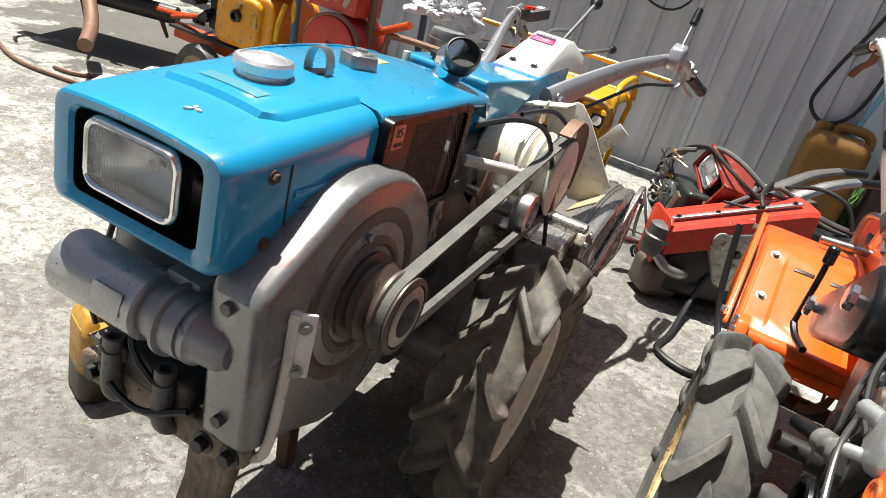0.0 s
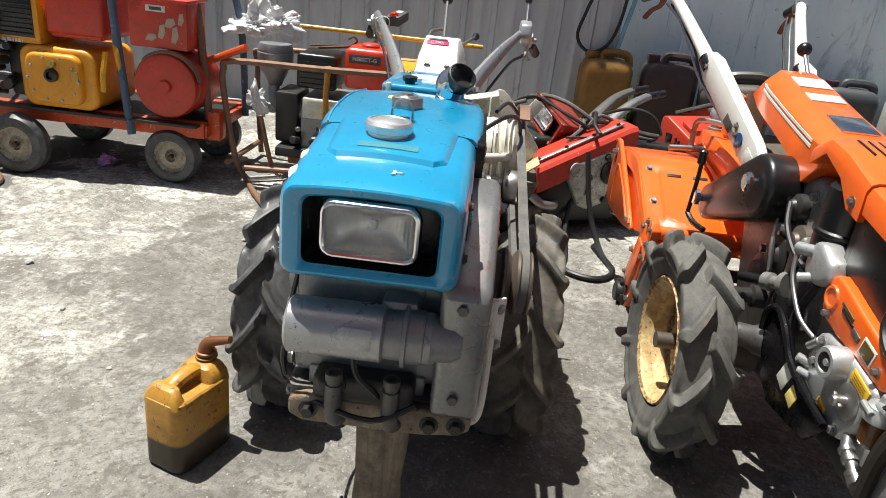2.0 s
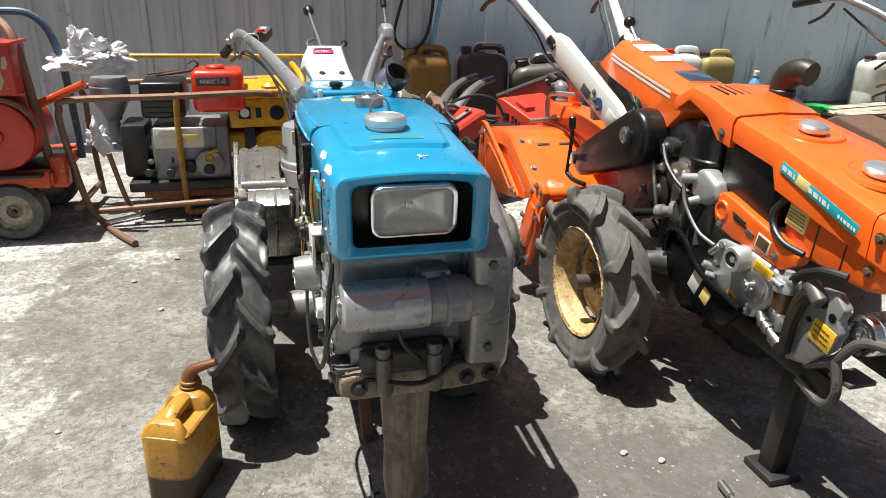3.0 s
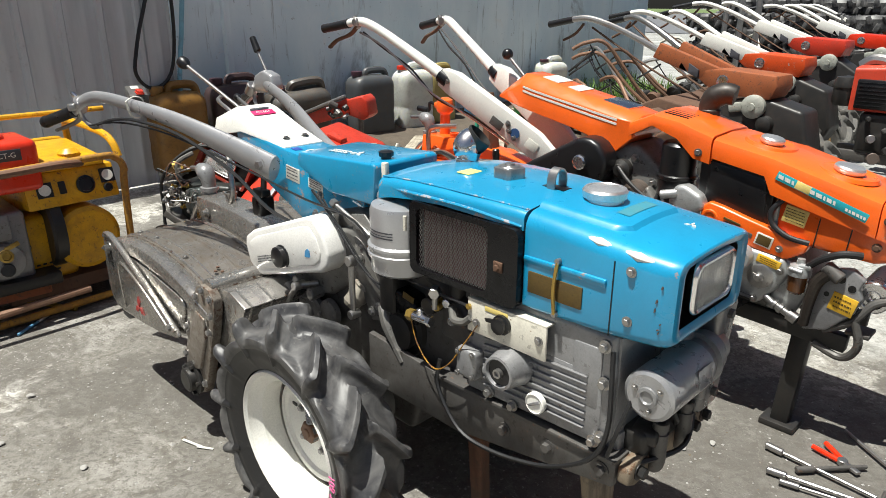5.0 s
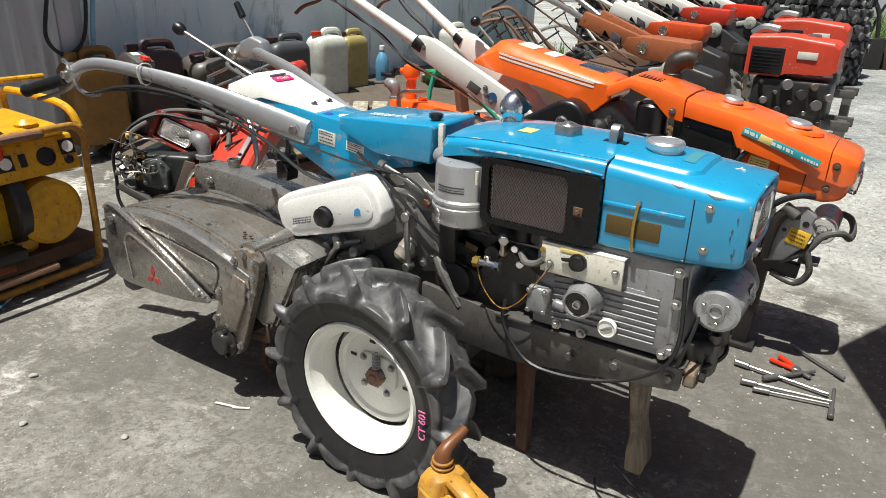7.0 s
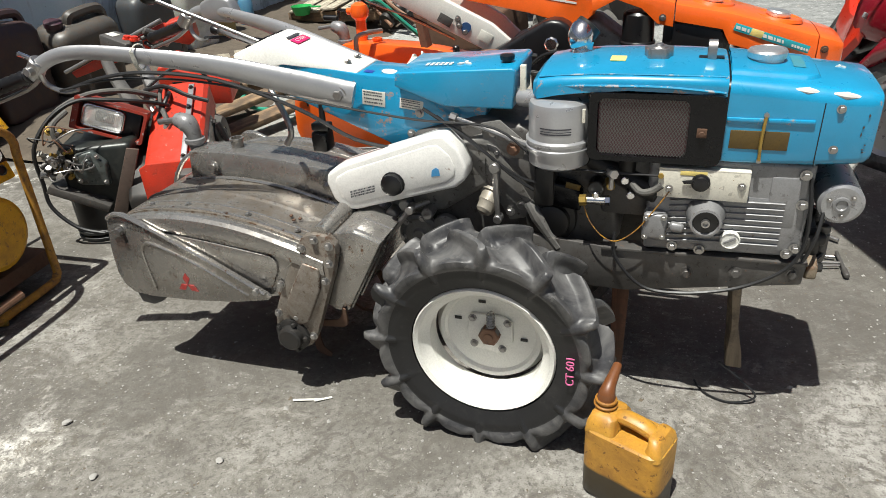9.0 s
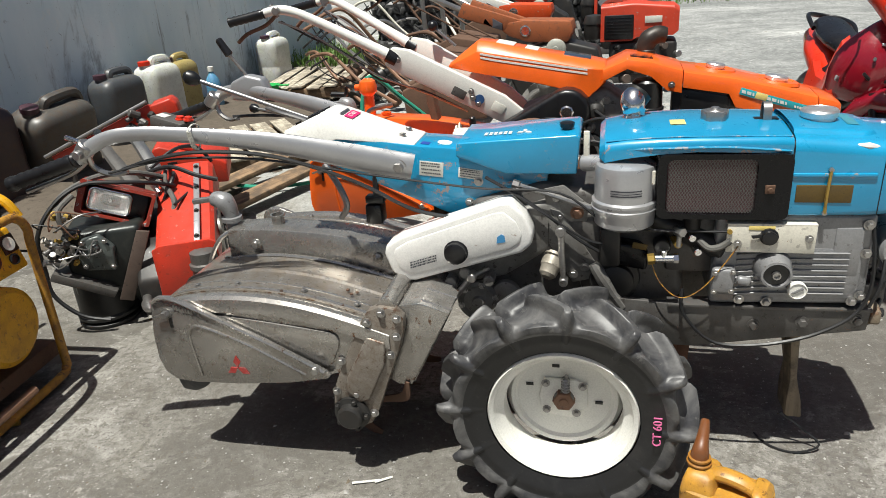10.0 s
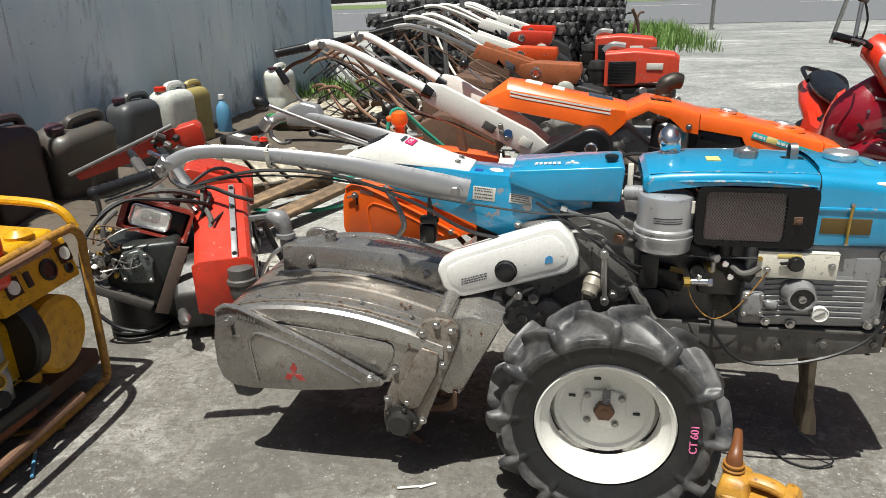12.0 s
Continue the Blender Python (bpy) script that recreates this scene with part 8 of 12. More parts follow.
    loft(bm, [ridge(-0.520, 0.062, 0.868, 0.875, 0.880), ridge(-0.405, 0.084, 0.845, 0.925, 0.962), ridge(-0.335, 0.090, 0.832, 0.914, 0.952), ridge(-0.165, 0.098, 0.800, 0.885, 0.912), ridge(-0.070, 0.100, 0.775, 0.868, 0.893), ridge(0.016, 0.102, 0.745, 0.853, 0.876), ridge(0.076, 0.100, 0.800, 0.845, 0.862)])
    bevel_all(bm, 0.003, 1, 30)
    co = part("console", bm, ORANGE, T, "orange console with white stripes")
    bm = B()
    for dz in (0.0, 0.014):
        loft(bm, [[(x, y - 0.0012, z - 0.004 - dz), (x, y - 0.0012, z - 0.011 - dz), (x, y + 0.006, z - 0.011 - dz), (x, y + 0.006, z - 0.004 - dz)] for x, y, z in ((-0.39, -0.0856, 0.925), (-0.335, -0.0902, 0.914), (-0.165, -0.0982, 0.885), (-0.07, -0.1002, 0.868), (0.01, -0.1020, 0.855))])
    part("stripe", bm, WHITE, co)
    bm = B()
    box(bm, (-0.03, 0.0, 0.8870), (0.10, 0.09, 0.006), 0.001, (0, 11, 0))
    part("console_window", bm, CHROME, co)
    bm = B()
    box(bm, (-0.30, 0.0, 0.9445), (0.07, 0.09, 0.004), 0.001, (0, 12.5, 0))
    box(bm, (-0.20, 0.0, 0.9210), (0.05, 0.09, 0.004), 0.001, (0, 12.5, 0))
    part("pale_label", bm, PAPER, co)
    # handle arms
    for s in (-1, 1):
        hb = new("handlebar")
        hb.parent = T
        hb["label"] = "white steel handle arm with black grip"
        bm = B()
        loft(bm, [[(-0.230, s * 0.060, 0.612), (-0.230, s * 0.086, 0.612), (-0.200, s * 0.086, 0.672), (-0.200, s * 0.060, 0.672)],
                  [(-0.345, s * 0.068, 0.672), (-0.345, s * 0.100, 0.672), (-0.300, s * 0.100, 0.760), (-0.300, s * 0.068, 0.760)],
                  [(-0.700, s * 0.125, 0.872), (-0.700, s * 0.165, 0.872), (-0.650, s * 0.165, 0.952), (-0.650, s * 0.125, 0.952)],
                  [(-0.745, s * 0.132, 0.902), (-0.745, s * 0.168, 0.902), (-0.715, s * 0.168, 0.965), (-0.715, s * 0.132, 0.965)]])
        bevel_all(bm, 0.005, 2)
        part("arm", bm, WHITE, hb)
        bm = B()
        tube(bm, [(-0.71, s * 0.150, 0.925), (-0.85, s * 0.180, 1.005), (-1.00, s * 0.215, 1.088), (-1.075, s * 0.238, 1.122), (-1.12, s * 0.25, 1.126), (-1.165, s * 0.258, 1.118)], [0.024, 0.020, 0.018, 0.018, 0.017, 0.016], 14)
        part("bar", bm, WHITE, hb)
        bm = B()
        tube(bm, [(-0.70, s * 0.148, 0.918), (-0.735, s * 0.156, 0.94)], 0.029, 14, 1)
        part("clamp", bm, BLACK, hb)
        bm = B()
        g0, g1 = V(-1.16, s * 0.257, 1.119), V(-1.30, s * 0.285, 1.094)
        L = (g1 - g0).length
        lathe(bm, g0, g1 - g0, [(0, 0), (0.018, 0), (0.019, 0.006)] + [(0.016 + (0.002 if k % 2 else 0), 0.01 + k * (L - 0.02) / 13) for k in range(14)] + [(0.018, L - 0.004), (0, L)], 16)
        part("grip", bm, BLACK, hb)
        bm = B()
        tube(bm, [(-1.12, s * 0.245, 1.11), (-1.17, s * 0.245, 1.075), (-1.24, s * 0.26, 1.05), (-1.28, s * 0.27, 1.02)], 0.007, 8, 5, 1.7)
        part("clutch_lever", bm, RUST, hb)
        bm = B()
        cyl(bm, (-1.11, s * 0.225, 1.125), (-1.11, s * 0.272, 1.125), 0.016, n=12, bev=0.003)
        cyl(bm, (-1.12, s * 0.24, 1.10), (-1.14, s * 0.245, 1.145), 0.011, n=10, bev=0.002)
        part("lever_bracket", bm, STEEL, hb)
        for off in (0.0, 0.018):
            bm = B()
            tube(bm, [(-1.12, s * (0.235 - off), 1.085), (-1.02, s * (0.20 - off), 1.035 - off), (-0.90, s * (0.175 - off), 0.95), (-0.78, s * (0.15 - off), 0.86 - off), (-0.62, s * (0.12 - off), 0.79), (-0.45, s * 0.08, 0.70)], 0.004, 6)
            part("cable", bm, CABLE if off else STEEL, hb)
        fasten(hb, STEEL, [(x, s * (0.100 + 0.186 * (-0.32 - x) if x > -0.6 else 0.166), z) for x, z in ((-0.42, 0.76), (-0.425, 0.785), (-0.40, 0.735), (-0.69, 0.92))], (0, s, 0), 0.008, 0.008)
        bm = B()
        box(bm, (-0.470, s * 0.132, 0.782), (0.055, 0.002, 0.034), 0.001, (0, 31, -s * 10))
        part("dark_plate", bm, FRAME_DARK, hb)
        bm = B()
        lathe(bm, (-0.395, s * 0.1155, 0.752), (0.18, s, 0), [(0.019, -0.002), (0.019, 0.001), (0, 0.001)], 24)
        part("blue_disc", bm, coated("navy_sticker", (0.03, 0.08, 0.20), 0.4, dirt=0.1, relief=0), hb)
        bm = B()
        box(bm, (-0.325, s * 0.1045, 0.715), (0.05, 0.002, 0.038), 0.001, (0, 31, -s * 10))
        part("paper_sticker", bm, PAPER, hb)
    bm = B()
    cyl(bm, (-0.52, 0.09, 0.93), (-0.60, 0.09, 1.00), 0.006, n=10)
    lv = part("gear_lever", bm, STEEL, T)
    bm = B()
    t = bmesh.new()
    bmesh.ops.create_uvsphere(t, u_segments=16, v_segments=12, radius=0.022)
    merge(bm, t, Matrix.Translation((-0.61, 0.09, 1.01)))
    part("knob", bm, BLACK, lv)
    # stand pipes seen between the handles
    bm = B()
    box(bm, (-0.60, 0.0, 0.66), (0.03, 0.06, 0.42), 0.005, (0, -10, 0))
    part("rear_strut", bm, RUST, T)
    rotary(T, ORANGE, "bright orange rotary tiller unit", (0.02, 0, 0.065), False, True)
    # crank column with a ball top on the tiller hood
    bm = B()
    cyl(bm, (-0.893, 0.03, 0.56), (-0.893, 0.03, 0.76), 0.026, 0.022, n=18, bev=0.004)
    lathe(bm, (-0.893, 0.03, 0.60), (0, 0, 1), [(0.04, 0), (0.04, 0.015), (0.028, 0.02)], 18)
    lathe(bm, (-0.893, 0.03, 0.752), (0, 0, 1), [(0.022, 0), (0.036, 0.014), (0.040, 0.034), (0.032, 0.060), (0.014, 0.070), (0, 0.071)], 22)
    cyl(bm, (-0.893, 0.03, 0.79), (-0.95, 0.03, 0.785), 0.014, n=12, bev=0.003)
    dc = part("depth_column", bm, ORANGE, T, "orange cast depth column with ball top")
    bm = B()
    tube(bm, [(-0.94, 0.03, 0.785), (-0.985, 0.03, 0.79), (-0.99, 0.03, 0.76), (-1.0, 0.03, 0.755)], 0.007, 8)
    cyl(bm, (-0.995, 0.03, 0.757), (-1.06, 0.03, 0.76), 0.012, n=12, bev=0.003)
    part("crank_handle", bm, BLACK, dc)
    bm = B()
    tube(bm, [(-0.86, -0.10, 0.62), (-0.86, -0.10, 0.70), (-0.83, -0.08, 0.72), (-0.78, -0.02, 0.72)], 0.010, 8)
    cyl(bm, (-0.85, -0.18, 0.605), (-0.85, 0.10, 0.625), 0.012, n=12)
    part("hitch_rod", bm, STEEL, T)
    wheel(T, (0, -0.290, 0.265), -1, RUBBER_OLD, RIM_RUST, spin=0.1, dish=1.3, half=0.064, lugs=10, block=1.0, fine=20, label="lugged wheel on a rusting cream rim")
    wheel(T, (0, 0.315, 0.265), 1, RUBBER_OLD, RIM_RUST, spin=0.3, lugs=10, block=1.0, label="lugged wheel on a rusting cream rim")
    return T


orange = orange_tiller()


# ---- yard: walls, strip of soil, road ----
def concrete_wall():
    W = thing("wall_back", "pale blue-grey stained plaster wall with peeling paint", "wall", kind="structure")
    bm = B()
    ys = [1.02, 1.60, 2.9, 4.4, 6.0, 7.7]
    for a, b in zip(ys, ys[1:]):
        box(bm, (-3.82 + 0.006 * math.sin(9 * a), (a + b) / 2, 1.3), (0.20, b - a - 0.002, 2.6), 0.006)
    part("plaster", bm, PLASTER, W)
    bm = B()
    box(bm, (-3.70, 1.61, 1.3), (0.06, 0.05, 2.6), 0.006)
    part("pilaster_edge", bm, PLASTER, W)
    bm = B()
    box(bm, (-3.82, 7.60, 1.3), (0.3, 0.28, 2.62), 0.01)
    part("end_pier", bm, PLASTER, W)
    return W


def sheet_wall():
    W = thing("wall_sheet", "grey ribbed sheet-metal fence panels", "fence", kind="structure")
    y, k = -9.0, 0
    while y < 1.05:
        w = min(0.92, 1.08 - y)
        bm = B()
        pts = []
        u = 0.0
        while u < w - 0.02:
            pts += [(u, 0.0), (u + 0.075, 0.0), (u + 0.085, 0.005), (u + 0.10, 0.005), (u + 0.11, 0.0)]
            pts += [(u + 0.155, 0.0), (u + 0.165, 0.018), (u + 0.195, 0.018), (u + 0.205, 0.0)]
            u += 0.23
        pts = [p for p in pts if p[0] <= w] + [(w, 0.0)]
        t = bmesh.new()
        rows = [[t.verts.new((-3.46 + d + 0.006 * math.sin(3 * k), y + uu, z)) for uu, d in pts] for z in (0.02, 0.9, 1.8, 2.7)]
        for a, b in zip(rows, rows[1:]):
            for i in range(len(a) - 1):
                t.faces.new((a[i], a[i + 1], b[i + 1], b[i]))
        merge(bm, t)
        part("sheet", bm, SHEET, W)
        y += 0.90
        k += 1
    bm = B()
    for z in (0.5, 1.4, 2.4):
        box(bm, (-3.52, -4.0, z), (0.05, 10.0, 0.05), 0.004)
    part("rail", bm, RUST, W)
    return W


concrete_wall()
sheet_wall()
bm = B()
tube(bm, [(-3.40, 1.30, 2.4), (-3.42, 1.16, 1.2), (-3.40, 1.06, 0.55), (-3.34, 1.14, 0.06)], 0.016, 8, 4)
tagged(part("blue_pipe", bm, coated("pale_blue_pipe", (0.20, 0.42, 0.55), 0.5, dirt=0.4)), "thin pale blue pipe leaning against the fence's end", "pipe")
bm = B()
tube(bm, [(-3.40, 0.94, 2.3), (-3.41, 0.98, 1.5), (-3.40, 0.82, 0.95), (-3.38, 0.78, 0.75), (-3.40, 0.90, 0.66), (-3.41, 1.04, 0.80), (-3.41, 1.08, 1.3), (-3.41, 1.00, 2.3)], 0.012, 8, 5)
tagged(part("hanging_hose", bm, CABLE), "black hose hanging in a loop on the fence", "hose")
bm = B()
tube(bm, [(-3.40, -0.55, 1.75), (-3.40, -0.50, 1.2), (-3.40, -0.30, 1.02), (-3.40, -0.10, 1.08), (-3.40, 0.02, 1.5)], 0.008, 6, 5)
tagged(part("hanging_cable", bm, CABLE), "thin black cable drooping on the fence", "cable")


def soil_strip():
    bm = B()
    nx, ny = 14, 70
    vs = []
    for i in range(nx + 1):
        row = []
        for j in range(ny + 1):
            x, y = -3.75 + 1.75 * i / nx, 1.0 + 6.6 * j / ny
            u = i / nx
            h = 0.16 * max(0.0, 1 - (u / 0.78) ** 1.5) * min(1, (y - 0.95) * 2) + 0.02 * noise.noise((x * 5, y * 5, 1.0)) + 0.010 * noise.noise((x * 17, y * 17, 2.0))
            edge = min(1, (1 - u) * 4)
            row.append(bm.verts.new((x + 0.10 * noise.noise((y * 2.0, 0.3, i)), y, max(-0.01, (h + 0.015) * edge - 0.006))))
        vs.append(row)
    for i in range(nx):
        for j in range(ny):
            bm.faces.new((vs[i][j], vs[i + 1][j], vs[i + 1][j + 1], vs[i][j + 1]))
    return tagged(part("soil_bank", bm, SOIL), "dark damp soil banked along the wall", "soil", kind="structure")


soil_strip()


def blades(name, spots, n, h, label, z0=0.0):
    verts, faces = [], []
    rnd = random.Random(5)
    for _ in range(n):
        x0, x1, y0, y1 = spots[rnd.randrange(len(spots))]
        x, y = rnd.uniform(x0, x1), rnd.uniform(y0, y1)
        a, L, w, bend = rnd.uniform(0, 6.28), h * rnd.uniform(0.4, 1.2), rnd.uniform(0.004, 0.010) * (1 + h), rnd.uniform(0.1, 0.6)
        dx, dy = math.cos(a), math.sin(a)
        k = len(verts)
        for t in (0, 0.5, 1.0):
            o = bend * L * t * t
            ww = w * (1 - 0.85 * t)
            for s in (-1, 1):
                verts.append((x + dx * o - dy * ww * s, y + dy * o + dx * ww * s, z0 + L * t * (1 - 0.25 * bend * t)))
        faces += [(k, k + 1, k + 3, k + 2), (k + 2, k + 3, k + 5, k + 4)]
    me = bpy.data.meshes.new(name)
    me.from_pydata(verts, [], faces)
    me.materials.append(GRASS)
    return tagged(new(name, me), label, "grass", kind="stuff")


blades("grass", [(-3.7, -2.9, 6.0, 7.4), (-3.68, -3.42, 1.15, 1.6)], 1300, 0.24, "green grass tufts at the foot of the wall", 0.10)
blades("verge_grass", [(-1.4, 2.6, 13.5, 22.0), (0.6, 2.2, 15.5, 21.0), (-4, 0.5, 12.5, 20)], 9000, 0.42, "unmown green roadside grass")

gravel = grid_sheet("gravel_yard", -1.5, 16, 3.3, 25.9, 34, 66, GRAVEL_YARD, 0.012, 0.006)
for v in gravel.data.vertices:
    v.co.z -= 0.03 * max(0.0, 1.0 - (v.co.y - 3.3) / 1.3 + 0.5 * noise.noise((v.co.x * 1.3, v.co.y * 1.3, 5.0)))
tagged(gravel, "pale loose gravel in front of the yard", "gravel", kind="structure")
tagged(grid_sheet("road", -90, 90, 26.0, 78.0, 1, 1, ASPHALT, 0.02), "grey asphalt road", "road", kind="structure")
bm = B()
for k in range(12):
    box(bm, (-60 + 13 * k, 57.0, 0.026), (6.0, 0.35, 0.006), 0)
tagged(part("road_line", bm, LIME), "dashed white road line", "road marking", kind="structure")
tagged(grid_sheet("far_verge", -90, 90, 78.0, 120.0, 8, 8, coated("far_verge_green", (0.12, 0.17, 0.06), 0.9, dirt=0.5, relief=0.5, scale=0.1), 0.03, 0.05), "green verge beyond the road", "verge", kind="structure")


# ---- jugs and cans ----
def jug(name, x, y, z, w, d, h, mat, cap_mat, turn, label, lean=(0, 0), group="plastic jugs by the wall"):
    J = thing(name, label, "jug", pose(x, y, z, lean[0], lean[1], turn), group)
    bm = B()
    secs = []
    for zz, k in ((0, 0.90), (0.012, 0.98), (0.03, 1.0), (h * 0.30, 1.0), (h * 0.32, 0.985), (h * 0.36, 0.985), (h * 0.38, 1.0), (h * 0.74, 1.0), (h * 0.80, 0.985), (h * 0.86, 0.90), (h * 0.90, 0.74), (h * 0.915, 0.5)):
        secs.append([(u * k, v * k, zz) for u, v in rounded(-w / 2, w / 2, -d / 2, d / 2, min(w, d) * 0.28, 5)])
    loft(bm, secs)
    part("body", bm, mat, J)
    bm = B()
    tube(bm, [(-w * 0.12, 0, h * 0.86), (-w * 0.10, 0, h * 0.96), (0.0, 0, h * 0.985), (w * 0.26, 0, h * 0.985), (w * 0.38, 0, h * 0.95), (w * 0.42, 0, h * 0.84)], d * 0.12, 8, 4)
    part("handle", bm, mat, J)
    bm = B()
    cyl(bm, (-w * 0.32, 0, h * 0.86), (-w * 0.32, 0, h * 0.93), d * 0.16, n=18, bev=0.002)
    part("neck", bm, mat, J)
    bm = B()
    lathe(bm, (-w * 0.32, 0, h * 0.925), (0, 0, 1), [(0, 0), (d * 0.19, 0), (d * 0.19, h * 0.055), (d * 0.16, h * 0.062), (0, h * 0.063)], 20)
    part("cap", bm, cap_mat, J)
    return J


DARKCAP = coated("dark_cap", (0.05, 0.02, 0.03), 0.4, dirt=0.1, relief=0)
jug("plastic_jug", -3.40, 1.02, 0.10, 0.37, 0.24, 0.58, JUG_AMBER, JUG_AMBER, 88, "amber-brown oily plastic jug on the soil by the wall")
jug("plastic_jug", -3.42, 1.47, 0.10, 0.40, 0.24, 0.60, JUG_PURPLE, DARKCAP, 88, "dark maroon plastic jug on the soil by the wall")
jug("plastic_jug", -3.40, 1.98, 0.10, 0.48, 0.28, 0.56, JUG_GREY, DARKCAP, 80, "grey-brown jug tilted against the wall, dusty", (16, -6))
jug("plastic_jug", -3.46, 2.76, 0.13, 0.40, 0.24, 0.53, JUG_DARK, DARKCAP, 85, "dark grey plastic jug by the wall")
jug("plastic_jug", -3.42, 3.22, 0.13, 0.34, 0.24, 0.55, JUG_WHITE, RED_NEW, 80, "cloudy white plastic jug with red cap")
jug("plastic_jug", -3.48, 3.60, 0.13, 0.32, 0.22, 0.52, JUG_OLIVE, DARKCAP, 85, "olive-yellow plastic jug, grimy")
jug("plastic_jug", -3.46, 5.35, 0.12, 0.36, 0.26, 0.50, JUG_WHITE, DARKCAP, 85, "white plastic jug with dark cap by the wall")
bt = thing("plastic_bottle", "small pale blue plastic bottle", "bottle", pose(-3.42, 4.0, 0.14))
bm = B()
lathe(bm, (0, 0, 0), (0, 0, 1), [(0, 0), (0.062, 0), (0.066, 0.01), (0.066, 0.20), (0.05, 0.25), (0.022, 0.29), (0.022, 0.31)], 20)
part("body", bm, BLUE_PLASTIC, bt)
bm = B()
cyl(bm, (0, 0, 0.305), (0, 0, 0.35), 0.026, n=16, bev=0.003)
part("cap", bm, WHITE, bt)


def oil_can():
    """Flat-sided amber can with a through-handle and a spout."""
    C = thing("oil_can", "oily amber plastic can with brown spout, dark oil inside", "can", pose(0.355, -0.455, 0, 0, 0, -22) @ Matrix.Diagonal((1.20, 1.16, 1.06, 1)))
    bm = B()
    w, d, h = 0.150, 0.098, 0.225
    def sec(z, k=1.0, x0=-w / 2, x1=w / 2):
        return [(u * k, v * k, z) for u, v in rounded(x0, x1, -d / 2, d / 2, 0.024, 5)]
    loft(bm, [sec(0, 0.92), sec(0.008), sec(0.05), sec(0.165), sec(0.176, 0.98), sec(0.180, 0.90)])
    # shoulders fore and aft, and the carrying bar over the slot between them
    def block(z, x0, x1, k):
        return [(u, v, z) for u, v in rounded(x0, x1, -d / 2 * k, d / 2 * k, min(0.012, (x1 - x0) * 0.45, d * k * 0.45), 4)]
    loft(bm, [block(0.168, -w / 2 + 0.002, -0.012, 0.94), block(0.192, -w / 2 + 0.004, -0.016, 0.86), block(0.208, -w / 2 + 0.008, -0.020, 0.66), block(0.214, -w / 2 + 0.014, -0.030, 0.44)])
    loft(bm, [block(0.168, 0.040, w / 2 - 0.002, 0.94), block(0.190, 0.044, w / 2 - 0.005, 0.80), block(0.203, 0.042, w / 2 - 0.012, 0.60), block(0.207, 0.044, w / 2 - 0.020, 0.40)])
    part("body", bm, CAN, C)
    bm = B()
    tube(bm, [(-0.030, 0, 0.196), (-0.010, 0, 0.205), (0.025, 0, 0.202), (0.052, 0, 0.188)], [0.013, 0.0145, 0.0145, 0.012], 12, 5, 1.2)
    part("carrying_bar", bm, CAN, C)
    bm = B()
    lathe(bm, (-0.052, 0, 0.205), (0, 0, 1), [(0.019, 0), (0.019, 0.012), (0.022, 0.013), (0.022, 0.016), (0.017, 0.018), (0.017, 0.022), (0.020, 0.023), (0.020, 0.027), (0.014, 0.029)], 20)
    part("neck_ring", bm, coated("brown_neck_ring", (0.28, 0.12, 0.018), 0.4, dirt=0.6, dirt_colour=(0.08, 0.035, 0.01)), C)
    bm = B()
    tube(bm, [(-0.052, 0, 0.230), (-0.052, 0.002, 0.246), (-0.053, 0.012, 0.258), (-0.056, 0.034, 0.268), (-0.060, 0.056, 0.276)], [0.017, 0.015, 0.012, 0.010, 0.008], 12)
    part("spout", bm, coated("brown_spout", (0.15, 0.05, 0.014), 0.4, dirt=0.3), C)
    return C


oil_can()


# ---- small engines, tanks and carts ----
def small_wheel(parent, c, r, w, mat=None, turn=0, rim_mat=None):
    mat = mat or RUBBER_OLD
    sw = new("wheel")
    sw.parent, sw.matrix_basis = parent, pose(*c, 0, 0, turn)
    bm = B()
    lathe(bm, (0, -w / 2, 0), (0, 1, 0), [(r * 0.60, 0), (r * 0.68, -0.004), (r * 0.90, 0), (r, w * 0.25), (r, w * 0.75), (r * 0.90, w), (r * 0.68, w + 0.004), (r * 0.60, w)], 32)
    part("tyre", bm, mat, sw)
    bm = B()
    lathe(bm, (0, -w / 2, 0), (0, 1, 0), [(0, w * 0.3), (r * 0.16, w * 0.3), (r * 0.2, w * 0.1), (r * 0.26, w * 0.28), (r * 0.5, w * 0.34), (r * 0.60, w * 0.05), (r * 0.62, w * 0.5), (r * 0.60, w * 0.95), (r * 0.5, w * 0.66), (r * 0.2, w * 0.9), (0, w * 0.9)], 28)
    part("rim", bm, rim_mat or CREAM, sw)
    bm = B()
    cyl(bm, (0, -w / 2 - 0.004, 0), (0, -w / 2 + w * 0.3, 0), r * 0.09, n=12, bev=0.002)
    part("axle_end", bm, RUST, sw)
    return sw


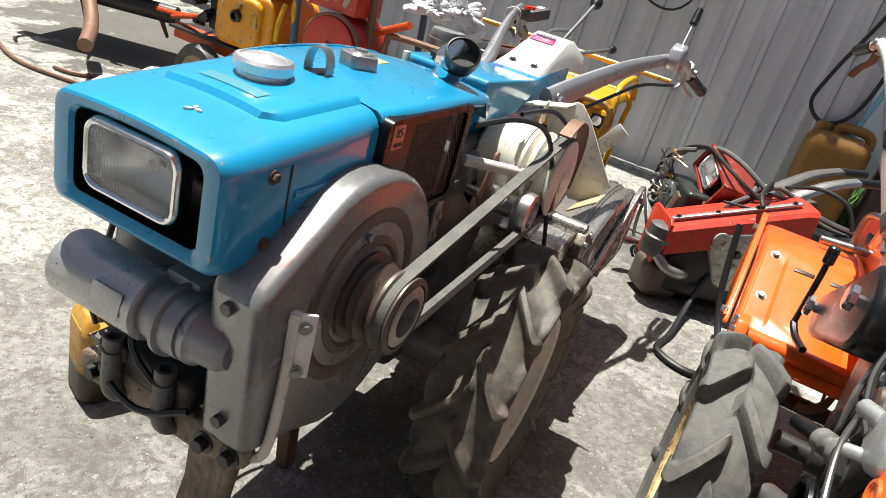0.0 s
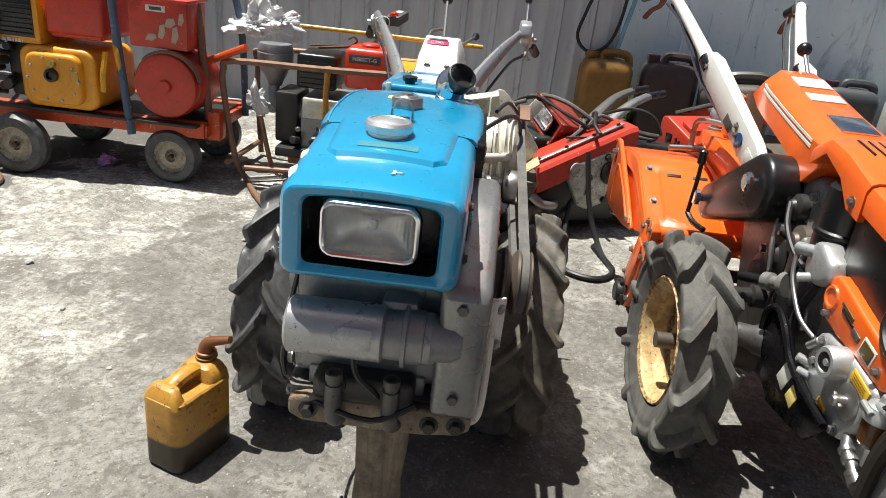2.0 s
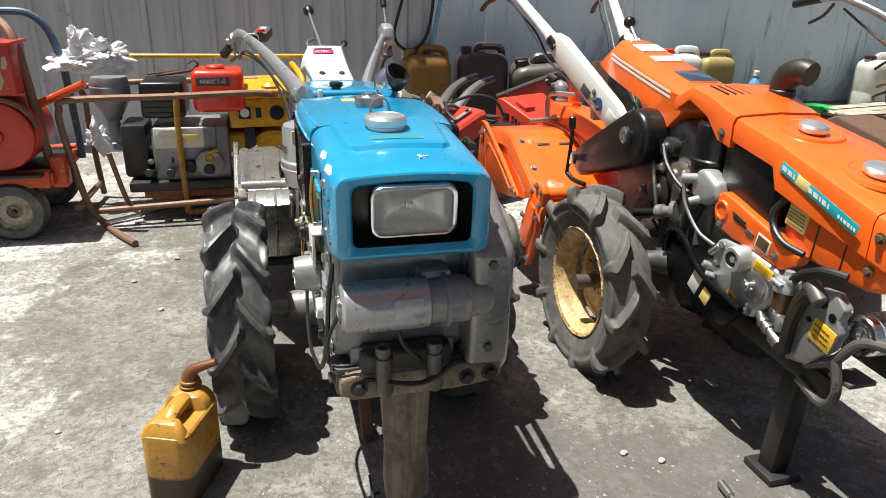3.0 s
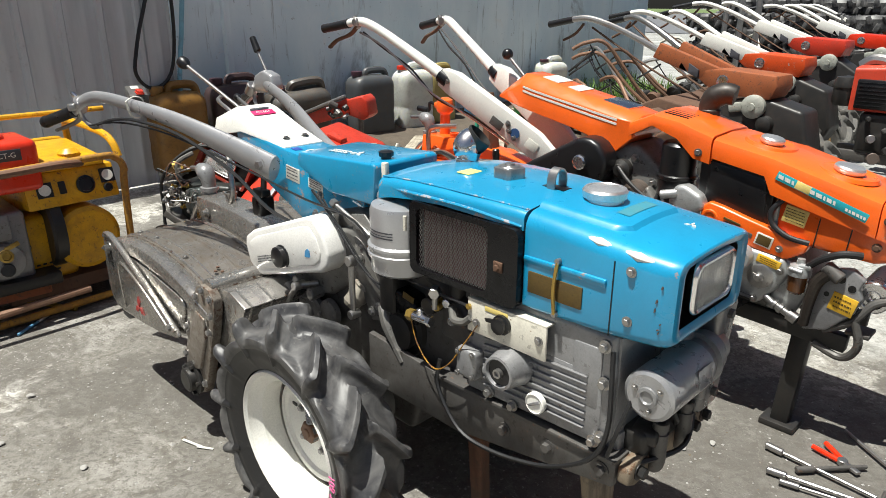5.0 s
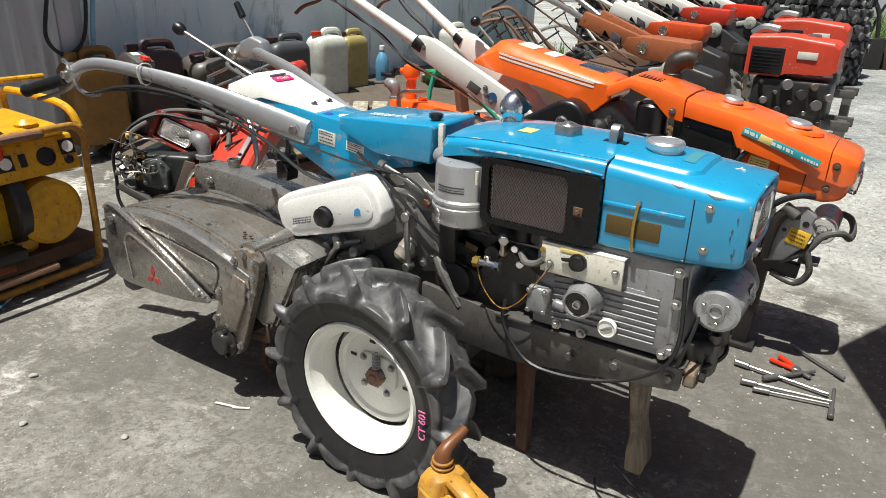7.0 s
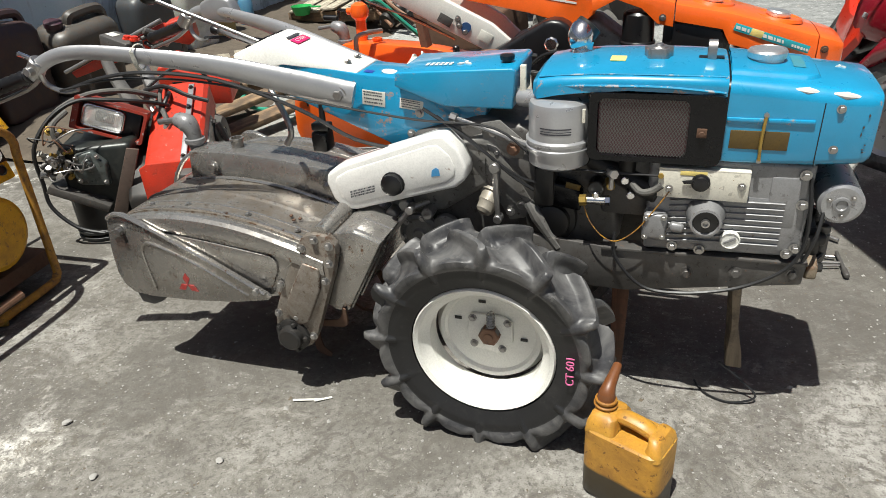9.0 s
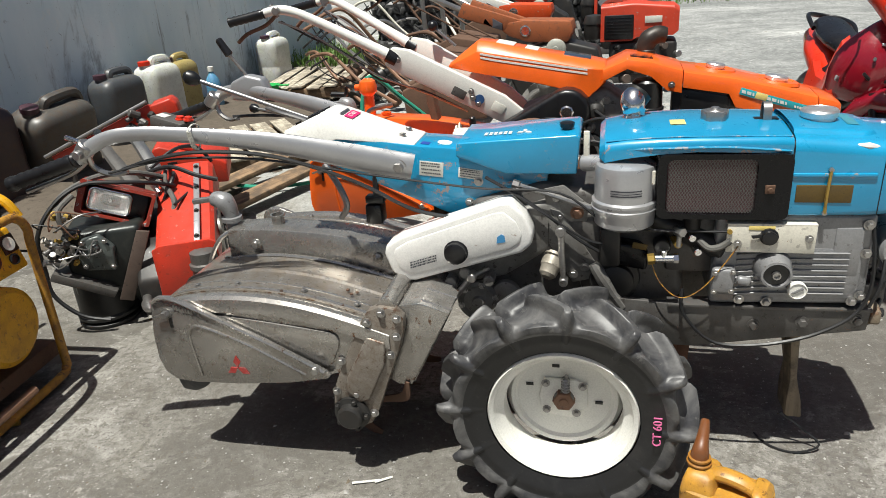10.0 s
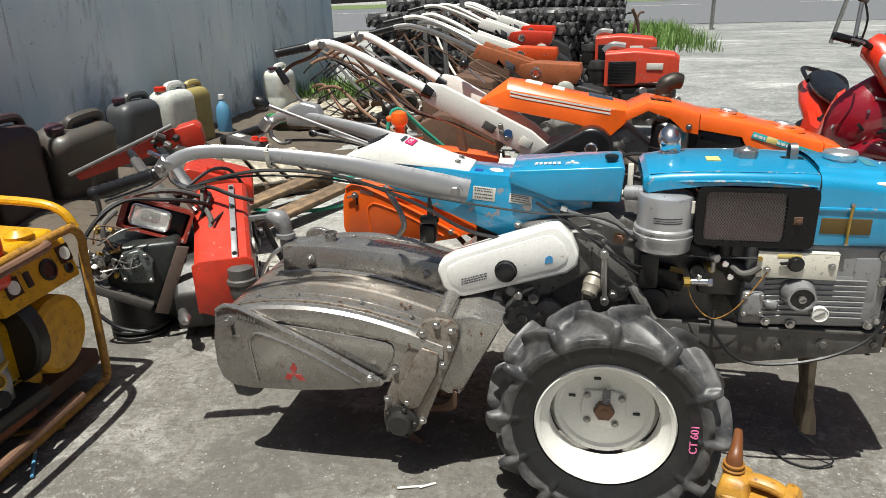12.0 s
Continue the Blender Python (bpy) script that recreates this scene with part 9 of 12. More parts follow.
def generator():
    G = thing("generator", "yellow portable generator in a rusty tube frame", "generator", pose(-1.95, -0.16, 0, 0, 0, 4))
    bm = B()
    loft(bm, [[(0.03, -0.22, 0.42), (0.03, 0.130, 0.42), (-0.12, 0.130, 0.42), (-0.12, -0.22, 0.42)], [(0.22, -0.22, 0.44), (0.22, 0.130, 0.44), (-0.12, 0.130, 0.44), (-0.12, -0.22, 0.44)], [(0.185, -0.22, 0.575), (0.185, 0.130, 0.575), (-0.12, 0.130, 0.575), (-0.12, -0.22, 0.575)]])
    bevel_all(bm, 0.008, 2)
    pn = part("control_panel", bm, YELLOW, G, "yellow sloped control panel with dials")
    def on(y, z):
        return V(0.218 - (z - 0.44) * 0.26, y, z)
    n = V(1, 0, 0.26).normalized()
    for y, z in ((0.096, 0.527), (-0.150, 0.508)):
        bm = B()
        q = on(y, z)
        t = bmesh.new()
        bmesh.ops.create_cube(t, size=1)
        bmesh.ops.transform(t, matrix=Matrix.Translation(q) @ turned(n) @ Matrix.Diagonal((0.058, 0.058, 0.012, 1)), verts=t.verts)
        merge(bm, t)
        gz = part("gauge_frame", bm, BLACK, pn)
        bm = B()
        lathe(bm, q + n * 0.005, n, [(0, 0), (0.022, 0), (0.022, 0.004), (0, 0.005)], 22)
        part("dial", bm, WHITE, gz)
    for y, z, r in ((0.005, 0.505, 0.036), (0.088, 0.478, 0.018)):
        bm = B()
        lathe(bm, on(y, z), n, [(r, 0), (r, 0.008), (r * 0.8, 0.010), (r * 0.75, 0.004), (0, 0.004)], 26)
        part("socket", bm, BLACK, pn)
    bm = B()
    q = on(-0.084, 0.508)
    box(bm, q, (0.012, 0.026, 0.050), 0.002, (0, -15, 0))
    part("breaker", bm, BLACK, pn)
    bm = B()
    loft(bm, [[(0.205, -0.30, 0.576), (0.205, 0.10, 0.576), (-0.26, 0.15, 0.576), (-0.26, -0.30, 0.576)], [(0.190, -0.28, 0.622), (0.190, 0.08, 0.622), (-0.24, 0.13, 0.625), (-0.24, -0.28, 0.625)]])
    bevel_all(bm, 0.015, 3)
    part("fuel_tank", bm, YELLOW, G)
    bm = B()
    lathe(bm, (0.150, -0.018, 0.620), (0, 0, 1), [(0.040, 0), (0.042, 0.012), (0.030, 0.022), (0.02, 0.03), (0, 0.031)], 26)
    part("tank_cap", bm, YELLOW, G)
    bm = B()
    lathe(bm, (0.222, -0.021, 0.290), (-1, 0, 0), [(0, 0.0), (0.110, 0.0), (0.128, 0.012), (0.130, 0.05), (0.130, 0.30), (0.10, 0.32), (0, 0.32)], 36)
    part("alternator_drum", bm, YELLOW, G, "yellow drum cover with chipped rim")
    bm = B()
    box(bm, (0.0, -0.18, 0.26), (0.30, 0.26, 0.28), 0.03, seg=3)
    part("engine_block", bm, YELLOW, G)
    bm = B()
    for k in range(7):
        for j in range(3):
            bm = B()
            box(bm, (0.152, -0.28 + 0.024 * k, 0.17 + 0.016 * j), (0.004, 0.014, 0.007), 0.001)
            part("vent_slot", bm, BLACK, G)
    bm = B()
    box(bm, (0.0, -0.08, 0.10), (0.36, 0.52, 0.06), 0.01)
    part("base_tray", bm, RUST, G)
    for x in (0.23, -0.30):
        bm = B()
        pts = [(x, -0.46, 0.03), (x, 0.06, 0.03), (x, 0.125, 0.05), (x, 0.135, 0.10), (x, 0.148, 0.48), (x, 0.155, 0.555), (x, 0.125, 0.600), (x, 0.05, 0.612), (x, -0.40, 0.600), (x, -0.46, 0.56), (x, -0.46, 0.03)]
        tube(bm, pts, 0.0145, 12, 5)
        part("frame_tube", bm, YELLOW_RUST if x > 0 else YELLOW, G)
    bm = B()
    tube(bm, [(-0.30, 0.16, 0.59), (-0.28, 0.15, 0.675), (-0.18, 0.14, 0.700), (0.10, 0.135, 0.690), (0.19, 0.14, 0.660), (0.225, 0.145, 0.600)], 0.015, 10)
    part("carry_bar", bm, YELLOW, G)
    return G


generator()


def diesel_on_frame():
    D = thing("diesel_engine", "grey and red stationary diesel engine inside a rusty pipe rack", "engine", pose(-1.92, -0.62, 0))
    bm = B()
    tube(bm, [(0.61, -0.18, 0.016), (0.45, -0.28, 0.018), (0.30, -0.36, 0.02), (0.29, -0.42, 0.12), (0.30, -0.47, 0.45), (0.30, -0.47, 0.56), (0.30, -0.42, 0.602), (0.30, 0.0, 0.612), (0.28, 0.34, 0.62), (0.20, 0.46, 0.60), (0.05, 0.50, 0.58)], 0.015, 10, 5)
    tube(bm, [(0.30, -0.38, 0.08), (0.28, 0.0, 0.09), (0.26, 0.40, 0.10)], 0.015, 10)
    tube(bm, [(-0.22, -0.45, 0.02), (-0.22, -0.47, 0.5), (-0.22, -0.40, 0.60), (-0.22, 0.40, 0.62)], 0.015, 10)
    tube(bm, [(0.30, -0.46, 0.10), (0.0, -0.47, 0.08), (-0.22, -0.46, 0.08)], 0.015, 10)
    tube(bm, [(0.27, -0.30, 0.35), (0.25, -0.25, 0.10), (0.26, -0.20, 0.05)], 0.012, 8)
    part("pipe_rack", bm, RUST_PIPE, D, "rusty bent pipe rack")
    bm = B()
    tube(bm, [(0.29, -0.38, 0.018), (0.20, -0.23, 0.022), (0.10, -0.08, 0.035), (-0.05, 0.15, 0.05)], 0.013, 8)
    part("loose_pipe", bm, STEEL, D)
    bm = B()
    box(bm, (0.02, 0.06, 0.30), (0.34, 0.36, 0.30), 0.018, seg=3)
    box(bm, (0.18, 0.05, 0.40), (0.06, 0.26, 0.10), 0.008)
    lathe(bm, (0.20, 0.14, 0.27), (1, 0, 0), [(0.07, 0), (0.066, 0.02), (0.04, 0.03), (0, 0.03)], 24)
    part("crankcase", bm, GREY, D)
    bm = B()
    box(bm, (0.20, 0.01, 0.400), (0.03, 0.23, 0.10), 0.006)
    part("pale_cover", bm, CREAM, D)
    bm = B()
    box(bm, (0.222, -0.04, 0.43), (0.004, 0.08, 0.030), 0.001)
    part("warning_plate", bm, PAPER, D)
    bm = B()
    box(bm, (0.2165, 0.065, 0.400), (0.004, 0.075, 0.035), 0.001)
    part("yellow_plate", bm, YELLOW_STICK, D)
    bm = B()
    lathe(bm, (0.23, 0.14, 0.30), (1, 0, 0.1), [(0.024, 0), (0.024, 0.02), (0.016, 0.022), (0.014, 0.012), (0, 0.012)], 18)
    box(bm, (0.24, 0.165, 0.335), (0.01, 0.055, 0.018), 0.004, (20, 0, 0))
    part("decompression_lever", bm, BRASS, D)
    for k in range(14):
        bm = B()
        a = k * 1.9
        p0 = V(0.12 + 0.07 * math.sin(a), -0.16 + 0.028 * k, 0.22 + 0.12 * (math.sin(2.3 * a) * 0.5 + 0.5))
        cyl(bm, p0, p0 + V(0.07, 0.03 * math.cos(a), 0.02 * math.sin(a)), 0.014 + 0.006 * (k % 3), n=10, bev=0.003)
        part("fitting", bm, DARK if k % 3 else STEEL, D)
    bm = B()
    box(bm, (0.05, -0.20, 0.33), (0.24, 0.12, 0.26), 0.02)
    box(bm, (0.03, 0.04, 0.165), (0.40, 0.56, 0.05), 0.01)
    part("side_casting", bm, DARK, D, "greasy dark casting")
    bm = B()
    box(bm, (0.02, 0.05, 0.125), (0.36, 0.46, 0.05), 0.008)
    part("skid", bm, BROWN, D, "rusty brown skid")
    bm = B()
    box(bm, (0.05, -0.05, 0.575), (0.26, 0.20, 0.17), 0.018, seg=3)
    for k in range(5):
        box(bm, (0.182, -0.05, 0.515 + 0.026 * k), (0.006, 0.17, 0.008), 0.002)
    part("radiator_hopper", bm, BLACK, D, "black radiator hopper")
    bm = B()
    box(bm, (0.08, 0.21, 0.615), (0.24, 0.24, 0.20), 0.030, seg=4)
    tk = part("red_tank", bm, RED_NEW, D, "bright red fuel tank with a black label")
    bm = B()
    lathe(bm, (0.10, 0.20, 0.712), (0, 0, 1), [(0.045, 0), (0.045, 0.012), (0.038, 0.02), (0, 0.021)], 22)
    part("tank_cap", bm, RED, tk)
    bm = B()
    box(bm, (0.2015, 0.190, 0.664), (0.003, 0.155, 0.042), 0.001)
    lb = part("tank_label", bm, PRINT, tk)
    lettering("label_letters", "NS80CT-G", 0.026, WHITE, lb, Matrix.Translation((0.2035, 0.190, 0.664)) @ Matrix(((0, 0, 1, 0), (1, 0, 0, 0), (0, 1, 0, 0), (0, 0, 0, 1))), 0.0005)
    bm = B()
    lathe(bm, (0.02, -0.30, 0.46), (0, 0, 1), [(0, 0), (0.035, 0), (0.04, 0.02), (0.075, 0.08), (0.088, 0.10), (0.092, 0.165), (0.088, 0.17), (0.09, 0.18), (0.08, 0.21), (0, 0.215)], 30)
    tube(bm, [(0.05, -0.30, 0.46), (0.07, -0.28, 0.38), (0.10, -0.20, 0.34), (0.12, -0.10, 0.35)], 0.03, 12)
    part("air_cleaner", bm, GREY, D)
    bm = B()
    lathe(bm, (0.07, 0.315, 0.33), (0, 1, 0), [(0, 0), (0.15, 0), (0.16, 0.01), (0.16, 0.05), (0.13, 0.055), (0.11, 0.02), (0, 0.02)], 32)
    part("flywheel", bm, DARK, D)
    bm = B()
    tube(bm, [(0.0, -0.08, 0.672), (0.10, -0.02, 0.69), (0.05, 0.08, 0.70), (-0.02, 0.10, 0.71)], 0.008, 6)
    tube(bm, [(0.02, -0.12, 0.68), (0.08, 0.0, 0.70), (0.0, 0.06, 0.69), (0.02, 0.115, 0.72), (0.02, 0.10, 0.745), (0.02, 0.07, 0.73)], 0.006, 6)
    part("rope", bm, RUST, D)
    bm = B()
    cyl(bm, (-0.30, -0.30, 0.735), (-0.28, 0.75, 0.735), 0.012, n=10)
    part("yellow_bar", bm, YELLOW, D)
    return D


diesel_on_frame()


def crumpled(name, c, s, label, mat, seed, category="sheet"):
    """A heap of thin sheet, folded along sharp creases."""
    bm = bmesh.new()
    bmesh.ops.create_icosphere(bm, subdivisions=5, radius=1.0)
    for v in bm.verts:
        q = v.co.copy()
        near = noise.voronoi(q * 2.1 + V(seed, 0.4, 0))[0]
        small = noise.voronoi(q * 5.5 + V(0, seed, 0.7))[0]
        f = 0.62 + 0.80 * noise.noise(q * 1.1 + V(seed, 0, 0)) + 0.55 * (near[1] - near[0]) + 0.16 * (small[1] - small[0]) + 0.10 * noise.noise(q * 4.0)
        v.co = Vector((q.x * s[0], q.y * s[1], q.z * s[2])) * max(0.2, f)
    return tagged(part(name, bm, mat, m=Matrix.Translation(c)), label, category)


crumpled("torn_sack", (-2.0, -1.06, 0.735), (0.11, 0.15, 0.065), "torn white plastic sack lying on the engine", RUBBISH, 3.0)
crumpled("torn_sack", (-2.02, -0.94, 0.765), (0.09, 0.12, 0.085), "crumpled white plastic sheet on the engine", RUBBISH, 7.0)
crumpled("torn_sack", (-2.0, -1.05, 0.80), (0.04, 0.055, 0.10), "upright fold of white plastic sheet", RUBBISH, 9.0)
crumpled("torn_sack", (-1.80, -0.99, 0.40), (0.03, 0.06, 0.09), "white plastic strip hanging beside the rack", RUBBISH, 11.0)


CART_RIM = coated("grimy_rusty_rim", (0.50, 0.46, 0.36), 0.5, dirt=1.0, dirt_colour=(0.13, 0.075, 0.035), chips=1.0, chip_colour=(0.10, 0.05, 0.025), scale=1.2)


def engine_cart():
    C = thing("engine_cart", "orange trolley carrying a yellow engine and a red drum generator", "cart", pose(-1.62, -1.62, 0))
    for x, y, r in ((0.10, 0.31, 0.134), (-0.42, 0.33, 0.134), (0.22, -0.38, 0.142), (-0.42, -0.40, 0.142)):
        small_wheel(C, (x, y, r), r, 0.085, RUBBER, 90, CART_RIM)
    for x in (0.10, -0.42):
        bm = B()
        box(bm, (x, -0.10, 0.275), (0.05, 1.15, 0.075), 0.004)
        part("side_rail", bm, ORANGE_DULL, C)
    for y in (-0.62, -0.10, 0.46):
        bm = B()
        box(bm, (-0.16, y, 0.270), (0.54, 0.05, 0.055), 0.004)
        part("cross_member", bm, ORANGE_DULL, C)
    # unseen plate, added to block the sun and darken the ground below
    bm = B()
    box(bm, (-0.13, -0.10, 0.304), (0.62, 1.12, 0.014), 0.003)
    part("shade_deck", bm, DARK, C, "dark floor plate, added to shade the ground under the cart")
    bm = B()
    cyl(bm, (0.10, -0.72, 0.33), (0.16, -0.46, 0.40), 0.012, n=8)
    cyl(bm, (-0.42, -0.72, 0.33), (0.16, -0.46, 0.40), 0.012, n=8)
    tube(bm, [(0.16, -0.46, 0.40), (0.05, -0.80, 0.33), (0.0, -1.3, 0.30)], 0.014, 8)
    part("tow_bar", bm, ORANGE_DULL, C)
    # blue and rust posts
    bm = B()
    tube(bm, [(0.17, 0.145, 0.235), (0.13, 0.09, 0.60), (0.10, 0.05, 0.95), (0.06, 0.0, 1.12), (-0.10, -0.06, 1.18), (-0.30, -0.06, 1.16)], 0.019, 10)
    part("blue_post", bm, BLUE_STEEL, C, "dull blue pipe post")
    bm = B()
    tube(bm, [(0.02, 0.47, 0.235), (0.01, 0.44, 0.55), (-0.02, 0.40, 0.84), (-0.10, 0.33, 0.93), (-0.20, 0.20, 0.97), (-0.30, -0.1, 0.97)], 0.020, 10)
    part("rust_post", bm, RUST_PIPE, C, "rust-brown pipe post")
    bm = B()
    tube(bm, [(-0.40, 0.50, 0.25), (-0.40, 0.48, 0.72), (-0.40, 0.40, 0.93), (-0.40, 0.2, 0.96), (-0.40, -0.3, 0.96)], 0.018, 10)
    part("rear_post", bm, BLUE_STEEL, C)
    bm = B()
    box(bm, (0.02, 0.50, 0.29), (0.09, 0.06, 0.14), 0.006)
    part("post_shoe", bm, ORANGE_DULL, C)
    bm = B()
    cyl(bm, (-0.02, 0.44, 0.58), (0.05, 0.66, 0.68), 0.018, n=10)
    part("post_brace", bm, ORANGE_DULL, C)
    # yellow engine
    bm = B()
    prism(bm, rounded(-0.36, 0.0, 0.32, 0.60, 0.06, 4), -0.20, 0.18, "x", 0.02, 3)
    prism(bm, rounded(-0.315, -0.055, 0.345, 0.575, 0.05, 4), 0.16, 0.215, "x", 0.018, 3)
    ye = part("yellow_engine", bm, AMBER, C, "amber-yellow engine block with side cover")
    bm = B()
    lathe(bm, (0.214, -0.185, 0.480), (1, 0, 0), [(0.030, 0), (0.030, 0.02), (0.018, 0.024), (0.016, 0.01), (0, 0.01)], 18)
    part("crank_socket", bm, BLACK, ye)
    bm = B()
    lathe(bm, (0.214, -0.18, 0.528), (1, 0, 0.3), [(0.020, 0), (0.018, 0.018), (0, 0.02)], 16)
    box(bm, (0.218, -0.08, 0.485), (0.004, 0.035, 0.04), 0.001)
    part("brass_plug", bm, BRASS, ye)
    fasten(ye, STEEL, [(0.212, -0.185 + 0.118 * math.cos(a), 0.46 + 0.098 * math.sin(a)) for a in [math.tau * k / 10 for k in range(10)]], (1, 0, 0), 0.007, 0.008)
    bm = B()
    box(bm, (0.02, -0.38, 0.71), (0.30, 0.26, 0.22), 0.012)
    part("radiator_shell", bm, AMBER, C)
    bm = B()
    box(bm, (0.172, -0.38, 0.72), (0.006, 0.21, 0.18), 0.001)
    for k in range(8):
        box(bm, (0.178, -0.38, 0.645 + 0.021 * k), (0.010, 0.20, 0.006), 0.001)
    part("radiator_grille", bm, BLACK, C, "black slatted radiator grille")
    bm = B()
    text_bars(bm, -0.43, -0.33, [(0.612, 0.016)], lambda u, v, e: (0.174 + e, u, v))
    box(bm, (0.17, -0.30, 0.575), (0.004, 0.05, 0.03), 0.001)
    part("maker_plate", bm, PAPER, C)
    bm = B()
    box(bm, (0.0, -0.10, 0.755), (0.30, 0.27, 0.20), 0.020, seg=3)
    prism(bm, [(-0.235, 0.70), (0.035, 0.70), (0.015, 0.64), (-0.215, 0.64)], -0.14, 0.14, "x", 0.01)
    part("red_fuel_tank", bm, RED, C, "faded red fuel tank")
    bm = B()
    box(bm, (-0.02, -0.36, 0.48), (0.32, 0.16, 0.26), 0.02)
    part("side_casting", bm, DARK, C)
    for k in range(9):
        bm = B()
        p0 = V(0.13, -0.47 + 0.02 * (k % 4), 0.36 + 0.03 * k)
        cyl(bm, p0, p0 + V(0.07, 0.02 * math.sin(k), 0.02 * math.cos(k)), 0.013 + 0.005 * (k % 3), n=10, bev=0.003)
        part("fitting", bm, DARK, C)
    bm = B()
    lathe(bm, (0.16, -0.50, 0.56), (1, -0.2, 0.1), [(0, 0), (0.05, 0), (0.055, 0.02), (0.045, 0.08), (0.03, 0.09), (0, 0.09)], 20)
    tube(bm, [(0.17, -0.50, 0.60), (0.20, -0.46, 0.68), (0.19, -0.44, 0.74)], 0.018, 10)
    part("grey_pump", bm, SILVER, C)
    bm = B()
    tube(bm, [(0.15, 0.04, 0.60), (0.17, 0.03, 0.50), (0.16, 0.02, 0.42)], 0.014, 8)
    part("yellow_hose", bm, YELLOW, C)
    bm = B()
    tube(bm, [(0.10, 0.06, 0.66), (0.15, 0.09, 0.60), (0.14, 0.10, 0.50)], 0.012, 8)
    part("yellow_hose", bm, YELLOW, C)
    # red drum generator
    bm = B()
    lathe(bm, (0.15, 0.31, 0.475), (-1, 0, 0), [(0, -0.016), (0.025, -0.016), (0.03, 0.0), (0.12, -0.006), (0.142, 0.0), (0.150, 0.014), (0.150, 0.034), (0.146, 0.05), (0.152, 0.06), (0.152, 0.30), (0.12, 0.33), (0, 0.33)], 40)
    part("drum", bm, RED, C, "chipped red alternator drum")
    bm = B()
    tube(bm, [(0.135, 0.32 + 0.155 * math.cos(a), 0.475 + 0.155 * math.sin(a)) if True else 0 for a in [0.2 + 0.25 * k for k in range(12)]], 0.010, 6, 2, 1.8)
    part("drum_strap", bm, RUST_PIPE, C)
    bm = B()
    box(bm, (0.02, 0.28, 0.745), (0.22, 0.27, 0.21), 0.008)
    box(bm, (0.02, 0.28, 0.853), (0.24, 0.29, 0.014), 0.004)
    bx = part("control_box", bm, RED, C, "peeling red control box")
    bm = B()
    box(bm, (0.134, 0.275, 0.815), (0.004, 0.09, 0.028), 0.001)
    part("box_plate", bm, PAPER, bx)
    bm = B()
    box(bm, (0.136, 0.275, 0.815), (0.003, 0.055, 0.014), 0.0005)
    part("plate_print", bm, PRINT, bx)
    primer = coated("bare_primer", (0.42, 0.33, 0.24), 0.6, dirt=0.3)
    for y, z, w, h in ((0.30, 0.72, 0.02, 0.06), (0.34, 0.76, 0.03, 0.04), (0.36, 0.71, 0.02, 0.07), (0.25, 0.69, 0.03, 0.03), (0.39, 0.78, 0.015, 0.05)):
        bm = B()
        prism(bm, [(y - w, z - h * 0.5), (y, z - h * 0.6), (y + w * 0.8, z - h * 0.1), (y + w * 0.5, z + h * 0.5), (y - w * 0.5, z + h * 0.4)], 0.1305, 0.1325, "x", 0)
        part("bare_patch", bm, primer, bx)
    return C


engine_cart()
bm = B()
tube(bm, [(-1.00, -2.55, 0.012), (-1.05, -2.42, 0.012), (-1.25, -2.32, 0.012), (-1.33, -2.12, 0.012), (-1.20, -1.98, 0.012), (-1.03, -2.02, 0.012), (-0.95, -2.30, 0.012), (-0.90, -2.7, 0.012), (-1.1, -3.2, 0.012)], 0.011, 8)
tagged(part("ground_hose", bm, RUST_PIPE), "brown rubber hose looped on the concrete", "hose")
crumpled("plastic_scrap", (-1.62, -1.70, 0.035), (0.04, 0.045, 0.03), "small pink crumpled plastic bag on the ground", coated("pink_plastic", (0.55, 0.28, 0.55), 0.5, dirt=0.1), 5.0, "plastic bag")


def parked_implement():
    """Rotary head and pipe of another machine at the yard's edge."""
    M = thing("old_tiller", "rusty dark tiller parts standing beyond the cart", "machine", pose(-1.45, -2.9, 0, 0, 0, 25))
    bm = B()
    cyl(bm, (0.0, -0.4, 0.30), (0.0, 0.5, 0.30), 0.05, n=16, bev=0.006)
    box(bm, (-0.2, 0.0, 0.50), (0.5, 0.7, 0.22), 0.03, seg=3)
    part("body", bm, DARK, M)
    for k in range(8):
        bm = B()
        a = k * 1.4
        y = -0.35 + 0.1 * k
        tube(bm, [(0.02 * math.cos(a), y, 0.30), (0.13 * math.cos(a), y, 0.30 + 0.13 * math.sin(a)), (0.22 * math.cos(a + 0.4), y + 0.04, max(0.02, 0.30 + 0.24 * math.sin(a + 0.4)))], [0.02, 0.022, 0.012], 6, 4, 0.5)
        part("tine", bm, RUST, M)
    bm = B()
    tube(bm, [(0.2, 0.1, 0.35), (0.45, 0.25, 0.25), (0.70, 0.35, 0.20)], 0.035, 12)
    part("drawbar", bm, RUST_PIPE, M)
    return M


parked_implement()


# ---- the red tiller behind ----
PALE_ALLOY = coated("pale_alloy", (0.52, 0.51, 0.47), 0.45, metal=0.3, dirt=0.9, dirt_colour=(0.10, 0.09, 0.07), chips=0.6, chip_colour=(0.06, 0.05, 0.04), relief=0.3)


